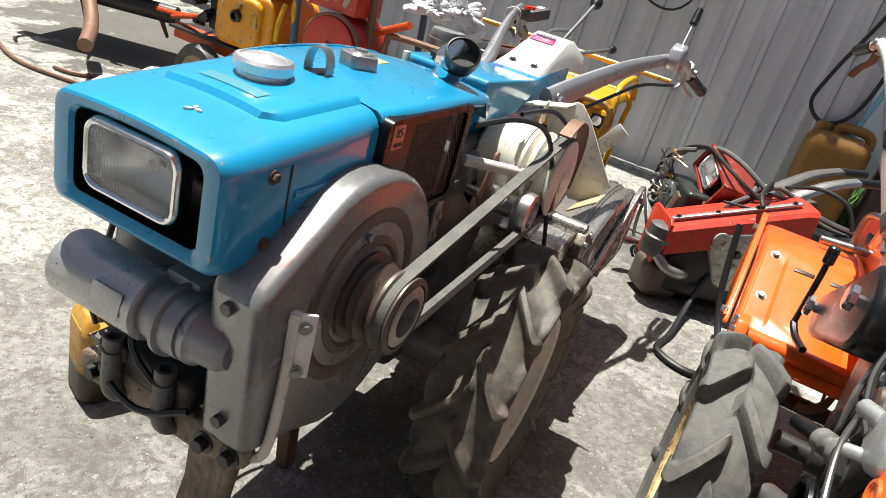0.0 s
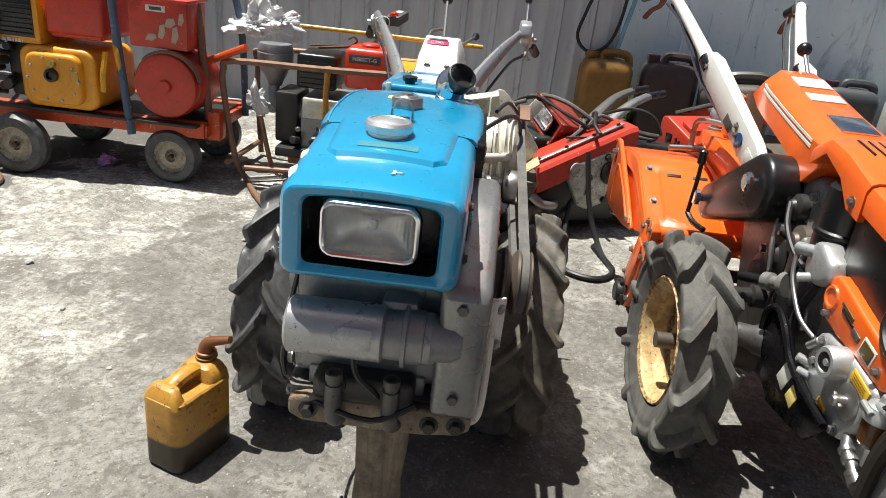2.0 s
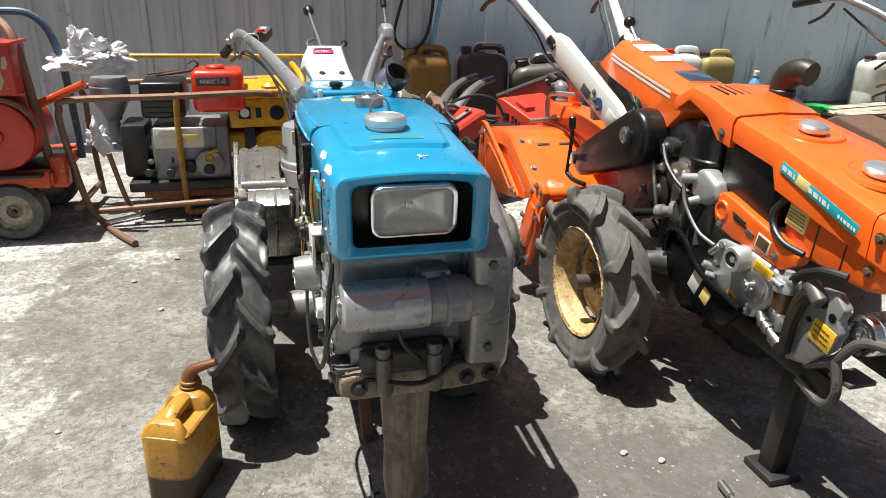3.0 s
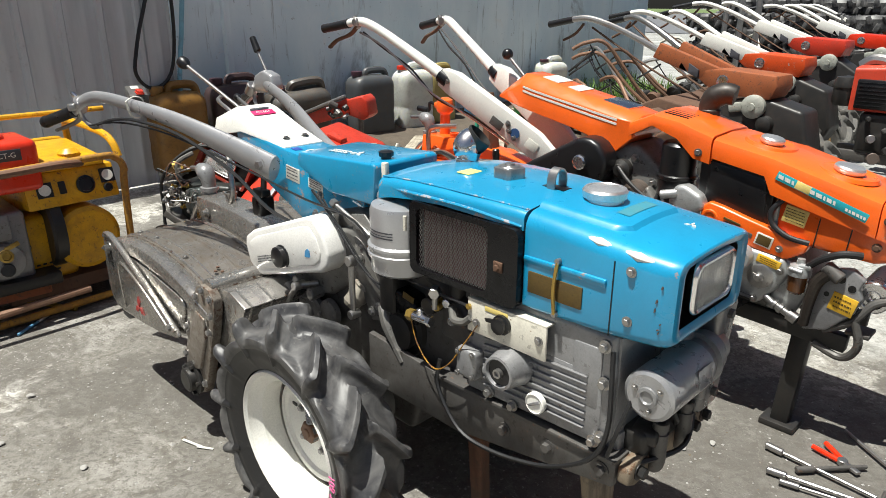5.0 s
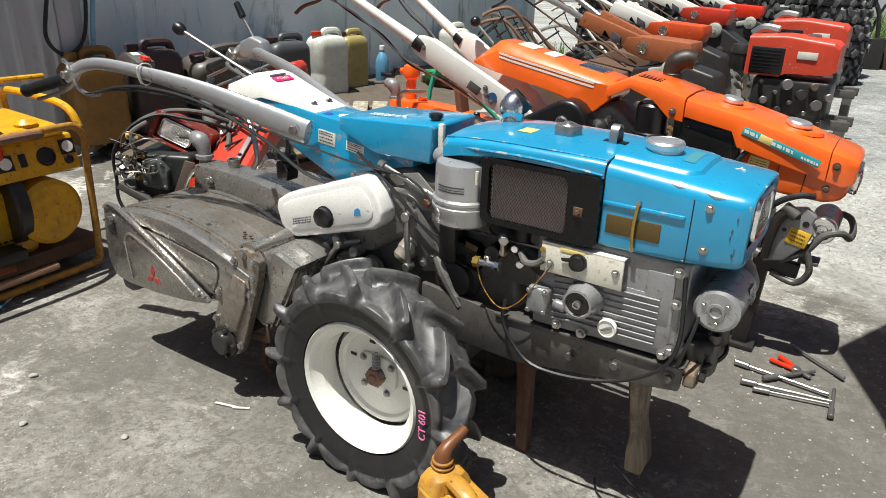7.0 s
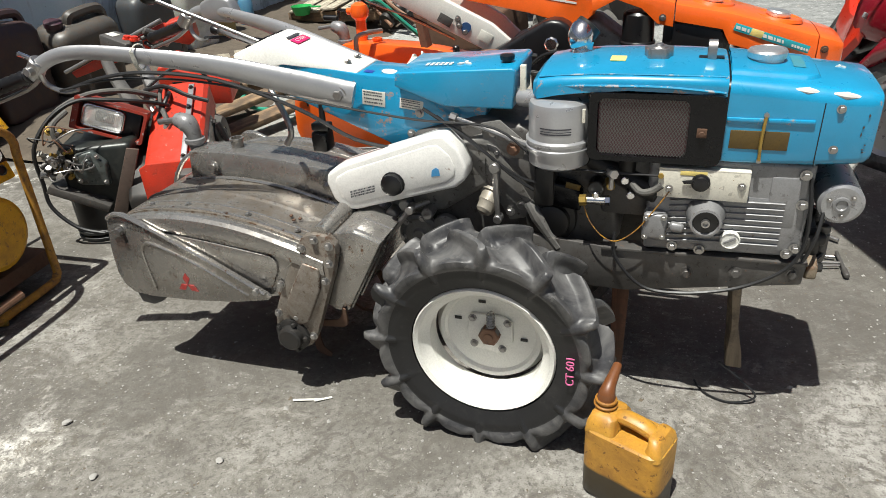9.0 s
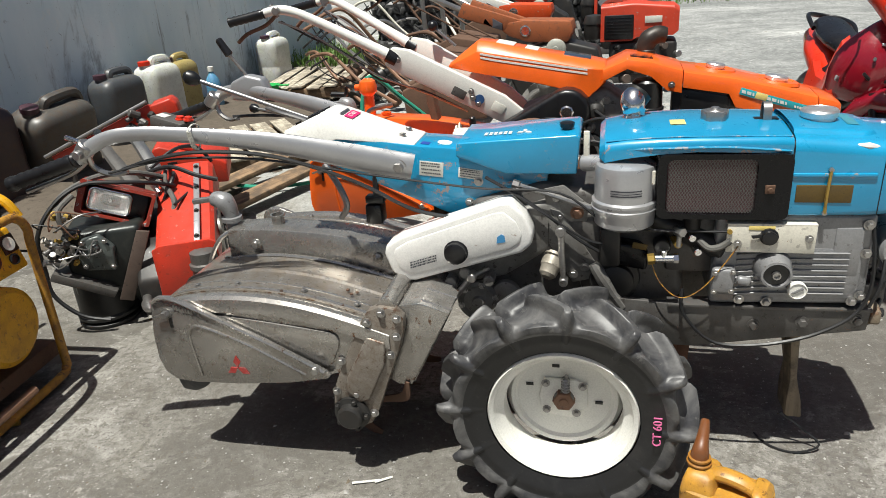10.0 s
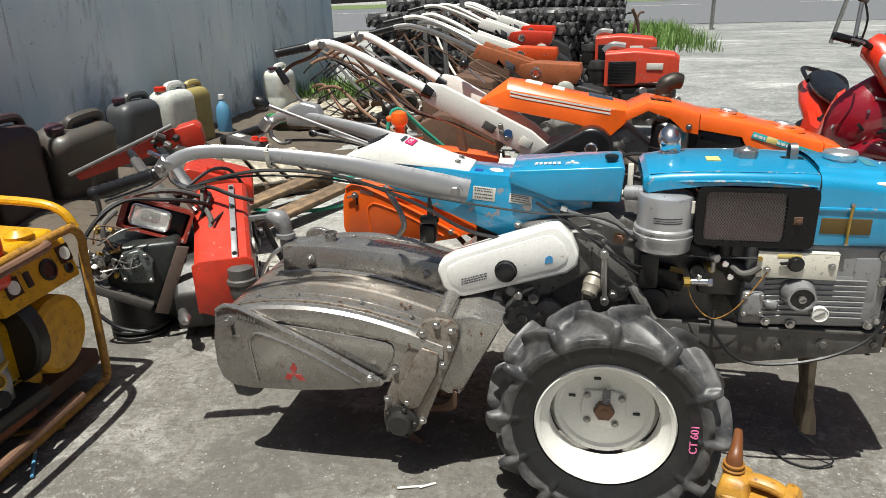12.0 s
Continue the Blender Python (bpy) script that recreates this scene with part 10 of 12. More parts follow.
def red_tiller():
    # local x runs up along the bright strip, away from the wall's foot; local y is its left
    R = thing("power_tiller", "faded red old power tiller parked behind the others", "power tiller", pose(-1.45, 0.46, 0.0, 0, 0, 117))
    lb = new("lamp_box")
    lb.parent = R
    lb["label"] = "dull red square lamp box"
    lb.matrix_basis = pose(0.205, 0.285, 0.466, 0, 0, 6) @ pose(0, 0, 0, 24, 10, 0)
    bm = B()
    loft(bm, [[(-0.050, y, z) for y, z in rounded(-0.136, 0.136, -0.066, 0.066, 0.008)], [(0.06, y, z) for y, z in rounded(-0.134, 0.134, -0.062, 0.066, 0.010)], [(0.13, y, z) for y, z in rounded(-0.110, 0.110, -0.036, 0.060, 0.02)], [(0.17, y, z) for y, z in rounded(-0.06, 0.06, -0.02, 0.04, 0.015)], [(0.174, y, z) for y, z in rounded(-0.01, 0.01, 0.01, 0.03, 0.008)]], cap=False)
    loft(bm, [[(-0.050, y, z) for y, z in rounded(-0.136, 0.136, -0.066, 0.066, 0.008)], [(-0.050, y, z) for y, z in rounded(-0.124, 0.114, -0.055, 0.055, 0.008)], [(0.0, y, z) for y, z in rounded(-0.118, 0.108, -0.050, 0.050, 0.008)]], cap=False)
    part("box_shell", bm, coated("brownish_red_paint", (0.27, 0.030, 0.016), 0.45, dirt=0.5, dirt_colour=(0.10, 0.03, 0.02), chips=0.6), lb)
    bm = B()
    box(bm, (0.0, 0, 0), (0.01, 0.225, 0.11), 0.002)
    part("lamp_recess", bm, BLACK, lb)
    lamp_unit(lb, (-0.036, 0.022, 0.001), 0.080, 0.047, (-1, 0, 0))
    # long red cover with the bright strip along its edge
    bm = B()
    prof = lambda x, z: [(x, -0.085, z - 0.115), (x, -0.075, z - 0.020), (x, -0.060, z - 0.004), (x, 0.010, z), (x, 0.120, z - 0.004), (x, 0.145, z - 0.02), (x, 0.150, z - 0.20)]
    loft(bm, [prof(-0.050, 0.326), prof(0.20, 0.425), prof(0.43, 0.515), prof(0.47, 0.522)])
    prism(bm, [(-0.085, 0.24), (-0.085, 0.335), (-0.06, 0.351), (0.12, 0.351), (0.15, 0.335), (0.15, 0.14), (0.06, 0.10), (-0.02, 0.13)], -0.065, -0.052, "x", 0.003)
    cv = part("long_cover", bm, RED, R, "long faded red sheet cover, scratched")
    bm = B()
    box(bm, (0.188, -0.014, 0.433), (0.495, 0.024, 0.008), 0.003, (0, -21.6, 0))
    part("bright_strip", bm, SILVER, cv, "scuffed silver edge strip")
    fasten(cv, DARK, [(-0.020, -0.014, 0.356), (0.12, -0.014, 0.411), (0.26, -0.014, 0.467), (0.39, -0.014, 0.518)], (-0.33, 0, 0.94), 0.007, 0.008)
    # stepped cover further back, with square openings in its face
    bm = B()
    prism(bm, [(-0.095, 0.300), (-0.100, 0.395), (-0.080, 0.415), (0.195, 0.518), (0.225, 0.512), (0.236, 0.490), (0.236, 0.350), (0.20, 0.320)], 0.864, 1.240, "x", 0.010, 3)
    prism(bm, [(0.03, 0.455), (0.115, 0.490), (0.115, 0.512), (0.03, 0.480)], 0.90, 0.98, "x", 0.006)
    rc = part("rear_cover", bm, RED, R, "sun-faded red rear cover, paint chipped")
    for y, z, w, h in ((0.150, 0.415, 0.045, 0.042), (0.095, 0.418, 0.016, 0.016), (0.070, 0.405, 0.016, 0.022), (0.095, 0.390, 0.016, 0.016), (0.045, 0.385, 0.014, 0.020)):
        bm = B()
        box(bm, (0.863, y, z), (0.004, w, h), 0.001)
        part("square_opening", bm, BLACK, rc)
    bm = B()
    prism(bm, [(0.30, 0.20), (0.90, 0.20), (0.90, 0.38), (0.60, 0.42), (0.30, 0.44)], 0.0, 0.16, "y", 0.02, 3)
    part("rear_case", bm, ENGINE_SOOT, R, "sooty transmission case")
    # pale gear housing under the cover
    bm = B()
    prism(bm, [(0.105, 0.290), (0.140, 0.345), (0.33, 0.410), (0.40, 0.36), (0.36, 0.26), (0.335, 0.150), (0.245, 0.120), (0.19, 0.14)], -0.085, 0.10, "y", 0.010, 3)
    gh = part("gear_housing", bm, PALE_ALLOY, R, "pale alloy gear housing, paint worn")
    bm = B()
    lathe(bm, (0.145, -0.084, 0.322), (0, -1, 0.1), [(0.034, 0), (0.034, 0.010), (0.028, 0.012), (0.012, 0.012), (0.012, 0.006), (0, 0.006)], 22)
    part("flange", bm, PALE_ALLOY, gh)
    fasten(gh, DARK, [(0.226, -0.085, 0.283), (0.31, -0.085, 0.38), (0.33, -0.085, 0.17)], (0, -1, 0), 0.012, 0.016)
    bm = B()
    box(bm, (0.235, -0.088, 0.215), (0.035, 0.012, 0.055), 0.008, (0, 10, 0), 3)
    part("inspection_plate", bm, PALE_ALLOY, gh)
    bm = B()
    lathe(bm, (0.345, -0.080, 0.305), (0, -1, 0.15), [(0.06, 0), (0.06, 0.02), (0.05, 0.026), (0.026, 0.028), (0.024, 0.05), (0.016, 0.055), (0, 0.055)], 24)
    part("oil_filler", bm, DARK, R)
    # dark engine end, canister and pipes
    bm = B()
    prism(bm, [(-0.02, 0.05), (0.42, 0.05), (0.55, 0.20), (0.50, 0.40), (0.10, 0.30), (-0.02, 0.20)], -0.060, 0.24, "y", 0.02, 3)
    part("gear_case", bm, DARK, R, "greasy black gear case")
    bm = B()
    lathe(bm, (-0.075, -0.03, 0.185), (0.05, 0, 1), [(0, 0), (0.045, 0.004), (0.052, 0.03), (0.050, 0.06), (0.058, 0.064), (0.058, 0.08), (0.050, 0.085), (0.050, 0.125), (0.03, 0.135), (0, 0.136)], 26)
    part("oil_canister", bm, FRAME_DARK, R, "grimy dark canister")
    bm = B()
    tube(bm, [(-0.06, -0.06, 0.20), (-0.02, -0.09, 0.165), (0.03, -0.10, 0.155), (0.06, -0.08, 0.155)], 0.022, 12)
    part("pipe_elbow", bm, STEEL, R)
    bm = B()
    box(bm, (0.0, 0.02, 0.085), (0.16, 0.16, 0.14), 0.03, (0, 0, 12), 3)
    part("belly_casting", bm, RING_BROWN, R)
    # engine below the lamp, on its own base
    EB = new("engine_unit")
    EB.parent = R
    EB.location = (0.075, 0.014, -0.024)
    bm = B()
    box(bm, (0.135, 0.330, 0.290), (0.27, 0.29, 0.27), 0.022, seg=3)
    box(bm, (0.20, 0.330, 0.12), (0.20, 0.24, 0.16), 0.02, seg=3)
    part("engine_block", bm, ENGINE_SOOT, EB, "sooty black cast engine")
    bm = B()
    prism(bm, [(0.295, 0.265), (0.405, 0.280), (0.420, 0.330), (0.400, 0.405), (0.330, 0.415), (0.285, 0.360)], -0.030, 0.006, "x", 0.010, 3)
    cyl(bm, (-0.028, 0.355, 0.365), (-0.045, 0.355, 0.365), 0.022, 0.018, n=18, bev=0.004)
    part("side_cover", bm, coated("greasy_pale_cover", (0.13, 0.15, 0.145), 0.34, metal=0.4, dirt=0.8, dirt_colour=(0.03, 0.032, 0.03), chips=0.6, chip_colour=(0.30, 0.30, 0.28), relief=0.3), EB, "greasy pale cast side cover")
    fasten(EB, STEEL, [(-0.030, 0.305, 0.285), (-0.030, 0.400, 0.300), (-0.030, 0.392, 0.395), (-0.030, 0.312, 0.392)], (-1, 0, 0), 0.007, 0.008)
    bm = B()
    prism(bm, [(0.515, 0.300), (0.535, 0.270), (0.330, 0.160), (0.310, 0.185)], -0.050, 0.060, "x", 0.004)
    part("mount_plate", bm, FRAME_DARK, EB, "grimy mounting plate")
    bm = B()
    prism(bm, [(0.188, 0.420), (0.142, 0.410), (0.262, 0.135), (0.312, 0.150)], -0.052, -0.040, "x", 0.003)
    part("brown_bar", bm, coated("dusty_brown_bar", (0.115, 0.085, 0.07), 0.5, metal=0.2, dirt=0.6, dirt_colour=(0.07, 0.05, 0.04), relief=0.15), EB, "flat dusty brown bar")
    bm = B()
    lathe(bm, (0.085, 0.395, 0.024), (0, 0, 1), [(0, 0), (0.110, 0), (0.118, 0.006), (0.118, 0.016), (0.104, 0.024), (0.118, 0.032), (0.118, 0.042), (0.108, 0.050), (0.106, 0.185), (0.09, 0.20), (0, 0.20)], 36)
    part("flywheel_drum", bm, coated("matt_black_drum", (0.014, 0.015, 0.015), 0.45, dirt=0.5, dirt_colour=(0.05, 0.045, 0.04), relief=0.2), EB, "black drum standing on the ground")
    rnd = random.Random(8)
    for k in range(24):
        p0 = V(-0.015 + 0.05 * rnd.random(), 0.405 + 0.105 * rnd.random(), 0.315 + 0.20 * rnd.random())
        r = rnd.uniform(0.007, 0.017)
        bm = B()
        d = V(rnd.uniform(-1, -0.2), rnd.uniform(-0.6, 0.8), rnd.uniform(-0.5, 0.9)).normalized()
        lathe(bm, p0, d, [(0, 0), (r, 0), (r, r * 1.2), (r * 0.6, r * 1.4), (r * 0.6, r * 2.6), (r * 0.8, r * 2.7), (r * 0.8, r * 3.2), (0, r * 3.3)], 8 if k % 2 else 14)
        part("pump_fitting", bm, rnd.choice([STEEL, STEEL, PALE_ALLOY, BRASS, FRAME_DARK]), EB)
    for k in range(9):
        y0, z0 = rnd.uniform(0.40, 0.52), rnd.uniform(0.34, 0.50)
        bm = B()
        tube(bm, [(-0.02, y0, z0), (-0.05, y0 + rnd.uniform(-0.05, 0.04), z0 + rnd.uniform(-0.04, 0.05)), (-0.04, y0 - rnd.uniform(0.02, 0.10), z0 + rnd.uniform(-0.03, 0.06)), (0.0, y0 - rnd.uniform(0.06, 0.14), z0 + rnd.uniform(-0.06, 0.04))], 0.0032, 6)
        part("fuel_pipe", bm, rnd.choice([STEEL, STEEL, RUST_PIPE, CABLE]), EB)
    for pts, r, mat in (([(0.22, 0.06, 0.50), (0.14, 0.13, 0.545), (0.10, 0.24, 0.575), (0.08, 0.36, 0.590), (0.03, 0.46, 0.545), (-0.02, 0.535, 0.44), (-0.02, 0.545, 0.30), (-0.03, 0.54, 0.20), (-0.05, 0.46, 0.11), (-0.06, 0.36, 0.075)], 0.008, CABLE),
                        ([(0.26, 0.10, 0.53), (0.17, 0.20, 0.590), (0.12, 0.33, 0.600), (0.06, 0.44, 0.560), (0.01, 0.47, 0.50)], 0.011, RUBBER_OLD), ([(0.05, 0.40, 0.56), (-0.005, 0.445, 0.525), (-0.015, 0.445, 0.47), (-0.015, 0.43, 0.44)], 0.011, RUBBER_OLD),
                        ([(0.24, 0.16, 0.545), (0.20, 0.09, 0.50), (0.12, 0.06, 0.45), (0.08, 0.10, 0.36)], 0.011, RUBBER_OLD), ([(0.30, 0.16, 0.55), (0.24, 0.06, 0.575), (0.17, -0.04, 0.545), (0.15, -0.12, 0.52)], 0.009, CABLE), ([(0.36, 0.16, 0.55), (0.44, 0.06, 0.60), (0.52, -0.02, 0.58), (0.55, -0.07, 0.50)], 0.008, CABLE)):
        bm = B()
        tube(bm, pts, r, 8)
        part("hose", bm, mat, EB)
    bm = B()
    lathe(bm, (-0.16, 0.19, 0.16), (-0.35, -0.1, 0.05), [(0.024, 0), (0.024, 0.03), (0.016, 0.055), (0.005, 0.075), (0, 0.076)], 16)
    cyl(bm, (-0.16, 0.19, 0.16), (0.02, 0.22, 0.15), 0.018, n=12)
    part("pointed_shaft", bm, STEEL, EB, "tapered steel shaft end")
    # handle arms lying low behind the covers
    for yy, mat in ((0.30, FRAME_DARK), (0.16, STEEL)):
        bm = B()
        tube(bm, [(0.40, yy * 0.8, 0.46), (0.62, yy + 0.06, 0.56), (0.78, yy + 0.12, 0.60)], [0.026, 0.020, 0.018], 10, 4, 1.4)
        ar = part("handle_arm", bm, mat, R)
        bm = B()
        cyl(bm, (0.77, yy + 0.115, 0.60), (0.92, yy + 0.16, 0.61), 0.019, n=14, bev=0.004)
        part("grip", bm, BLACK, ar)
    rnd = random.Random(21)
    for k in range(4):
        y0, z0 = rnd.uniform(0.06, 0.42), rnd.uniform(0.36, 0.46)
        bm = B()
        tube(bm, [(rnd.uniform(0.15, 0.3), y0, z0), (rnd.uniform(0.3, 0.4), y0 + rnd.uniform(-0.08, 0.08), z0 + rnd.uniform(0.0, 0.10)), (rnd.uniform(0.45, 0.6), y0 + rnd.uniform(-0.1, 0.1), z0 + rnd.uniform(-0.05, 0.08)), (rnd.uniform(0.6, 0.75), y0 + rnd.uniform(-0.1, 0.1), rnd.uniform(0.30, 0.45))], rnd.uniform(0.005, 0.011), 8)
        part("hose", bm, rnd.choice([CABLE, CABLE, RUBBER_OLD, STEEL, RUST_PIPE]), R)
    for k in range(7):
        p0 = V(rnd.uniform(0.34, 0.62), rnd.uniform(0.10, 0.34), rnd.uniform(0.36, 0.46))
        r = rnd.uniform(0.02, 0.045)
        bm = B()
        lathe(bm, p0, (rnd.uniform(-0.3, 0.3), rnd.uniform(-0.4, 0.4), 1), [(0, 0), (r, 0), (r * 1.05, r * 0.6), (r * 0.7, r * 1.1), (0, r * 1.2)], 16)
        part("casting", bm, rnd.choice([DARK, RING_BROWN, FRAME_DARK, RED]), R)
    small_wheel(R, (0.62, 0.34, 0.16), 0.16, 0.10)
    small_wheel(R, (0.62, -0.02, 0.16), 0.16, 0.10)
    return R


def leaning_guard():
    G = thing("machine_guard", "orange-red sheet guard with a steel edge rod, standing by the wall", "machine guard", pose(-1.45, 0.46, 0.0, 0, 0, 117))
    bm = B()
    prism(bm, [(0.90, 0.372), (0.332, 0.602), (0.30, 0.600), (0.29, 0.500), (0.332, 0.487), (0.88, 0.338)], 1.610, 1.630, "x", 0.004)
    part("sheet", bm, RED, G)
    bm = B()
    tube(bm, [(1.605, 0.93, 0.378), (1.605, 0.60, 0.512), (1.605, 0.330, 0.622)], 0.011, 10)
    part("edge_rod", bm, STEEL, G)
    bm = B()
    prism(bm, [(0.300, 0.500), (0.315, 0.600), (0.200, 0.630), (0.170, 0.600), (0.155, 0.500), (0.20, 0.470)], 1.58, 1.74, "x", 0.012, 3)
    part("end_box", bm, RED, G)
    for y, z in ((0.24, 0.48), (0.82, 0.37)):
        bm = B()
        cyl(bm, (1.66, y, 0.0), (1.635, y, z), 0.016, n=10)
        part("leg", bm, FRAME_DARK, G)
    rnd = random.Random(31)
    for k in range(8):
        p0 = V(1.58, rnd.uniform(0.30, 0.50), rnd.uniform(0.50, 0.58))
        bm = B()
        cyl(bm, p0, p0 + V(rnd.uniform(-0.05, -0.02), rnd.uniform(-0.05, 0.05), rnd.uniform(-0.03, 0.03)), rnd.uniform(0.010, 0.022), n=10, bev=0.003)
        part("clamp_fitting", bm, rnd.choice([STEEL, FRAME_DARK, DARK]), G)


red_tiller()
leaning_guard()


# ---- machines in the row beyond ----
PALE_CAST = coated("pale_green_grey_cast", (0.42, 0.43, 0.38), 0.5, metal=0.2, dirt=0.5, relief=0.2)


def parked_tiller(y, arm_mat, emblem_x, z, engine_mat=None, white_arm=True, turn=0, label="", engine_x=0.0, engine_z=0.85, engine_y=0.0):
    T = thing("power_tiller", label, "power tiller", pose(0, y, 0, 0, 0, turn), "row of parked tillers")
    ex = emblem_x
    bm = B()
    prism(bm, [(ex - 0.16, z + 0.052), (ex, z + 0.062), (ex + 0.28, z + 0.046), (ex + 0.292, z - 0.010), (ex + 0.262, z - 0.074), (ex + 0.02, z - 0.070), (ex - 0.10, z - 0.030), (ex - 0.165, z + 0.02)], -0.105, 0.105, "y", 0.006, 2)
    part("console", bm, arm_mat, T)
    bm = B()
    lathe(bm, (ex, -0.105, z), (0, -1, 0), [(0.034, 0), (0.034, 0.004), (0.026, 0.005), (0.024, 0.001), (0, 0.001)], 24)
    part("emblem", bm, CHROME, T)
    for s in (-1, 1):
        bm = B()
        loft(bm, [[(ex + 0.02, s * 0.045, z - 0.045), (ex + 0.02, s * 0.085, z - 0.045), (ex + 0.05, s * 0.085, z + 0.035), (ex + 0.05, s * 0.045, z + 0.035)],
                  [(ex - 0.42, s * 0.105, z + 0.105), (ex - 0.42, s * 0.145, z + 0.105), (ex - 0.38, s * 0.145, z + 0.185), (ex - 0.38, s * 0.105, z + 0.185)]])
        bevel_all(bm, 0.005, 2)
        part("handle_arm", bm, WHITE if white_arm else arm_mat, T)
        bm = B()
        tube(bm, [(ex - 0.40, s * 0.125, z + 0.145), (ex - 0.62, s * 0.19, z + 0.25), (ex - 0.80, s * 0.25, z + 0.31), (ex - 0.92, s * 0.28, z + 0.30)], 0.018, 10)
        hb = part("bar", bm, WHITE if white_arm else STEEL, T)
        bm = B()
        cyl(bm, (ex - 0.90, s * 0.275, z + 0.303), (ex - 1.06, s * 0.31, z + 0.27), 0.02, n=12, bev=0.004)
        part("grip", bm, BLACK, hb)
        bm = B()
        tube(bm, [(ex - 0.84, s * 0.25, z + 0.28), (ex - 0.90, s * 0.25, z + 0.22), (ex - 0.98, s * 0.26, z + 0.18)], 0.008, 6)
        tube(bm, [(ex - 0.80, s * 0.22, z + 0.26), (ex - 0.6, s * 0.18, z + 0.14), (ex - 0.4, s * 0.12, z + 0.02), (ex - 0.1, s * 0.08, z - 0.12)], 0.006, 6)
        part("lever", bm, RUST, hb)
        bm = B()
        prism(bm, [(ex - 0.26, z + 0.06), (ex - 0.20, z + 0.035), (ex - 0.20, z + 0.085), (ex - 0.14, z + 0.05), (ex - 0.14, z + 0.01), (ex - 0.20, z + 0.03), (ex - 0.26, z + 0.10)], s * 0.08, s * 0.1235, "y", 0.001)
        part("dark_decal", bm, PRINT, T)
    bm = B()
    prism(bm, [(ex + 0.0, 0.25), (ex + 0.4, 0.25), (ex + 0.50, 0.45), (ex + 0.44, 0.68), (ex + 0.20, z - 0.06), (ex - 0.05, z - 0.12), (ex - 0.10, 0.5)], -0.10, 0.10, "y", 0.02, 3)
    gx = part("gearbox", bm, DARK, T)
    for k in range(6):
        bm = B()
        lathe(bm, (ex + 0.05 + 0.07 * k, -0.10, 0.40 + 0.05 * ((k * 3) % 5)), (0, -1, 0), [(0.045, 0), (0.04, 0.03), (0.02, 0.04), (0, 0.04)], 16)
        part("boss", bm, DARK if k % 2 else RING_BROWN, gx)
    bm = B()
    lathe(bm, (ex + 0.19, -0.095, z - 0.115), (0, -1, 0), [(0.062, 0), (0.062, 0.03), (0.045, 0.04), (0.02, 0.04), (0.018, 0.05), (0, 0.05)], 26)
    box(bm, (ex + 0.11, -0.085, z - 0.125), (0.12, 0.05, 0.05), 0.01, (0, -12, 0))
    part("clutch_case", bm, PALE_CAST, T, "pale grey-green cast clutch case")
    for s in (-1, 1):
        wheel(T, (ex + 0.25, s * 0.30, 0.265), s, RUBBER_OLD, RIM_RUST, lugs=10, spin=0.2 + 0.3 * s, block=1.0, fine=7)
    bm = B()
    prism(bm, [(ex - 0.75, 0.25), (ex - 0.78, 0.48), (ex - 0.60, 0.56), (ex - 0.25, 0.50), (ex - 0.22, 0.30)], -0.30, 0.30, "y", 0.015, 3)
    part("tiller_hood", bm, RUST, T)
    if engine_mat is not None:
        en = new("engine")
        en.parent, en.location = T, (engine_x, engine_y, engine_z)
        bm = B()
        loft(bm, [section(-0.19, 0.140, -0.175, 0.070, 0.008, 0.02), section(0.02, 0.140, -0.175, 0.085, 0.008, 0.02), section(0.06, 0.140, -0.15, 0.083, 0.008, 0.02), section(0.30, 0.135, -0.145, 0.060, 0.008, 0.03), section(0.335, 0.115, -0.12, 0.035, 0.008, 0.03)])
        part("bonnet", bm, engine_mat, en, "red painted engine bonnet")
        bm = B()
        box(bm, (-0.065, -0.142, -0.080), (0.200, 0.02, 0.165), 0.010)
        rs = part("radiator_screen", bm, BLACK, en)
        for k in range(7):
            bm = B()
            box(bm, (-0.065, -0.1525, -0.142 + 0.021 * k), (0.17, 0.004, 0.004), 0.001)
            part("slat", bm, BLACK, rs)
        bm = B()
        lathe(bm, (-0.24, -0.06, -0.16), (0, 0, 1), [(0, 0), (0.06, 0), (0.07, 0.02), (0.07, 0.10), (0.075, 0.105), (0.075, 0.12), (0.06, 0.16), (0, 0.17)], 24)
        part("air_cleaner", bm, DARK, en)
        bm = B()
        box(bm, (0.165, -0.1425, -0.035), (0.115, 0.005, 0.045), 0.001)
        part("label_plate", bm, PAPER, en)
        bm = B()
        lathe(bm, (0.16, 0, 0.07), (0, 0, 1), [(0.04, 0), (0.04, 0.015), (0, 0.02)], 20)
        part("filler_cap", bm, STEEL, en)
        bm = B()
        tube(bm, [(-0.20, 0.0, 0.06), (-0.14, 0.0, 0.10), (-0.05, 0.0, 0.09)], 0.035, 10)
        part("intake_pipe", bm, STEEL, en)
        bm = B()
        box(bm, (0.10, 0, -0.30), (0.46, 0.26, 0.24), 0.03, seg=3)
        cc = part("crankcase", bm, DARK, en)
        for k in range(14):
            bm = B()
            p0 = V(-0.08 + 0.031 * k, -0.13, -0.22 - 0.055 * ((k * 2) % 5))
            cyl(bm, p0, p0 + V(0.02, -0.05, 0.01), 0.014 + 0.010 * (k % 3), n=10, bev=0.004)
            part("fitting", bm, (DARK, STEEL, RING_BROWN, FRAME_DARK)[k % 4], cc)
        bm = B()
        for s in (-1, 1):
            box(bm, (0.1, s * 0.10, -0.44), (0.75, 0.04, 0.06), 0.006)
        box(bm, (0.42, 0, -0.60), (0.06, 0.10, 0.36), 0.006)
        part("frame", bm, FRAME_DARK, en)
    return T


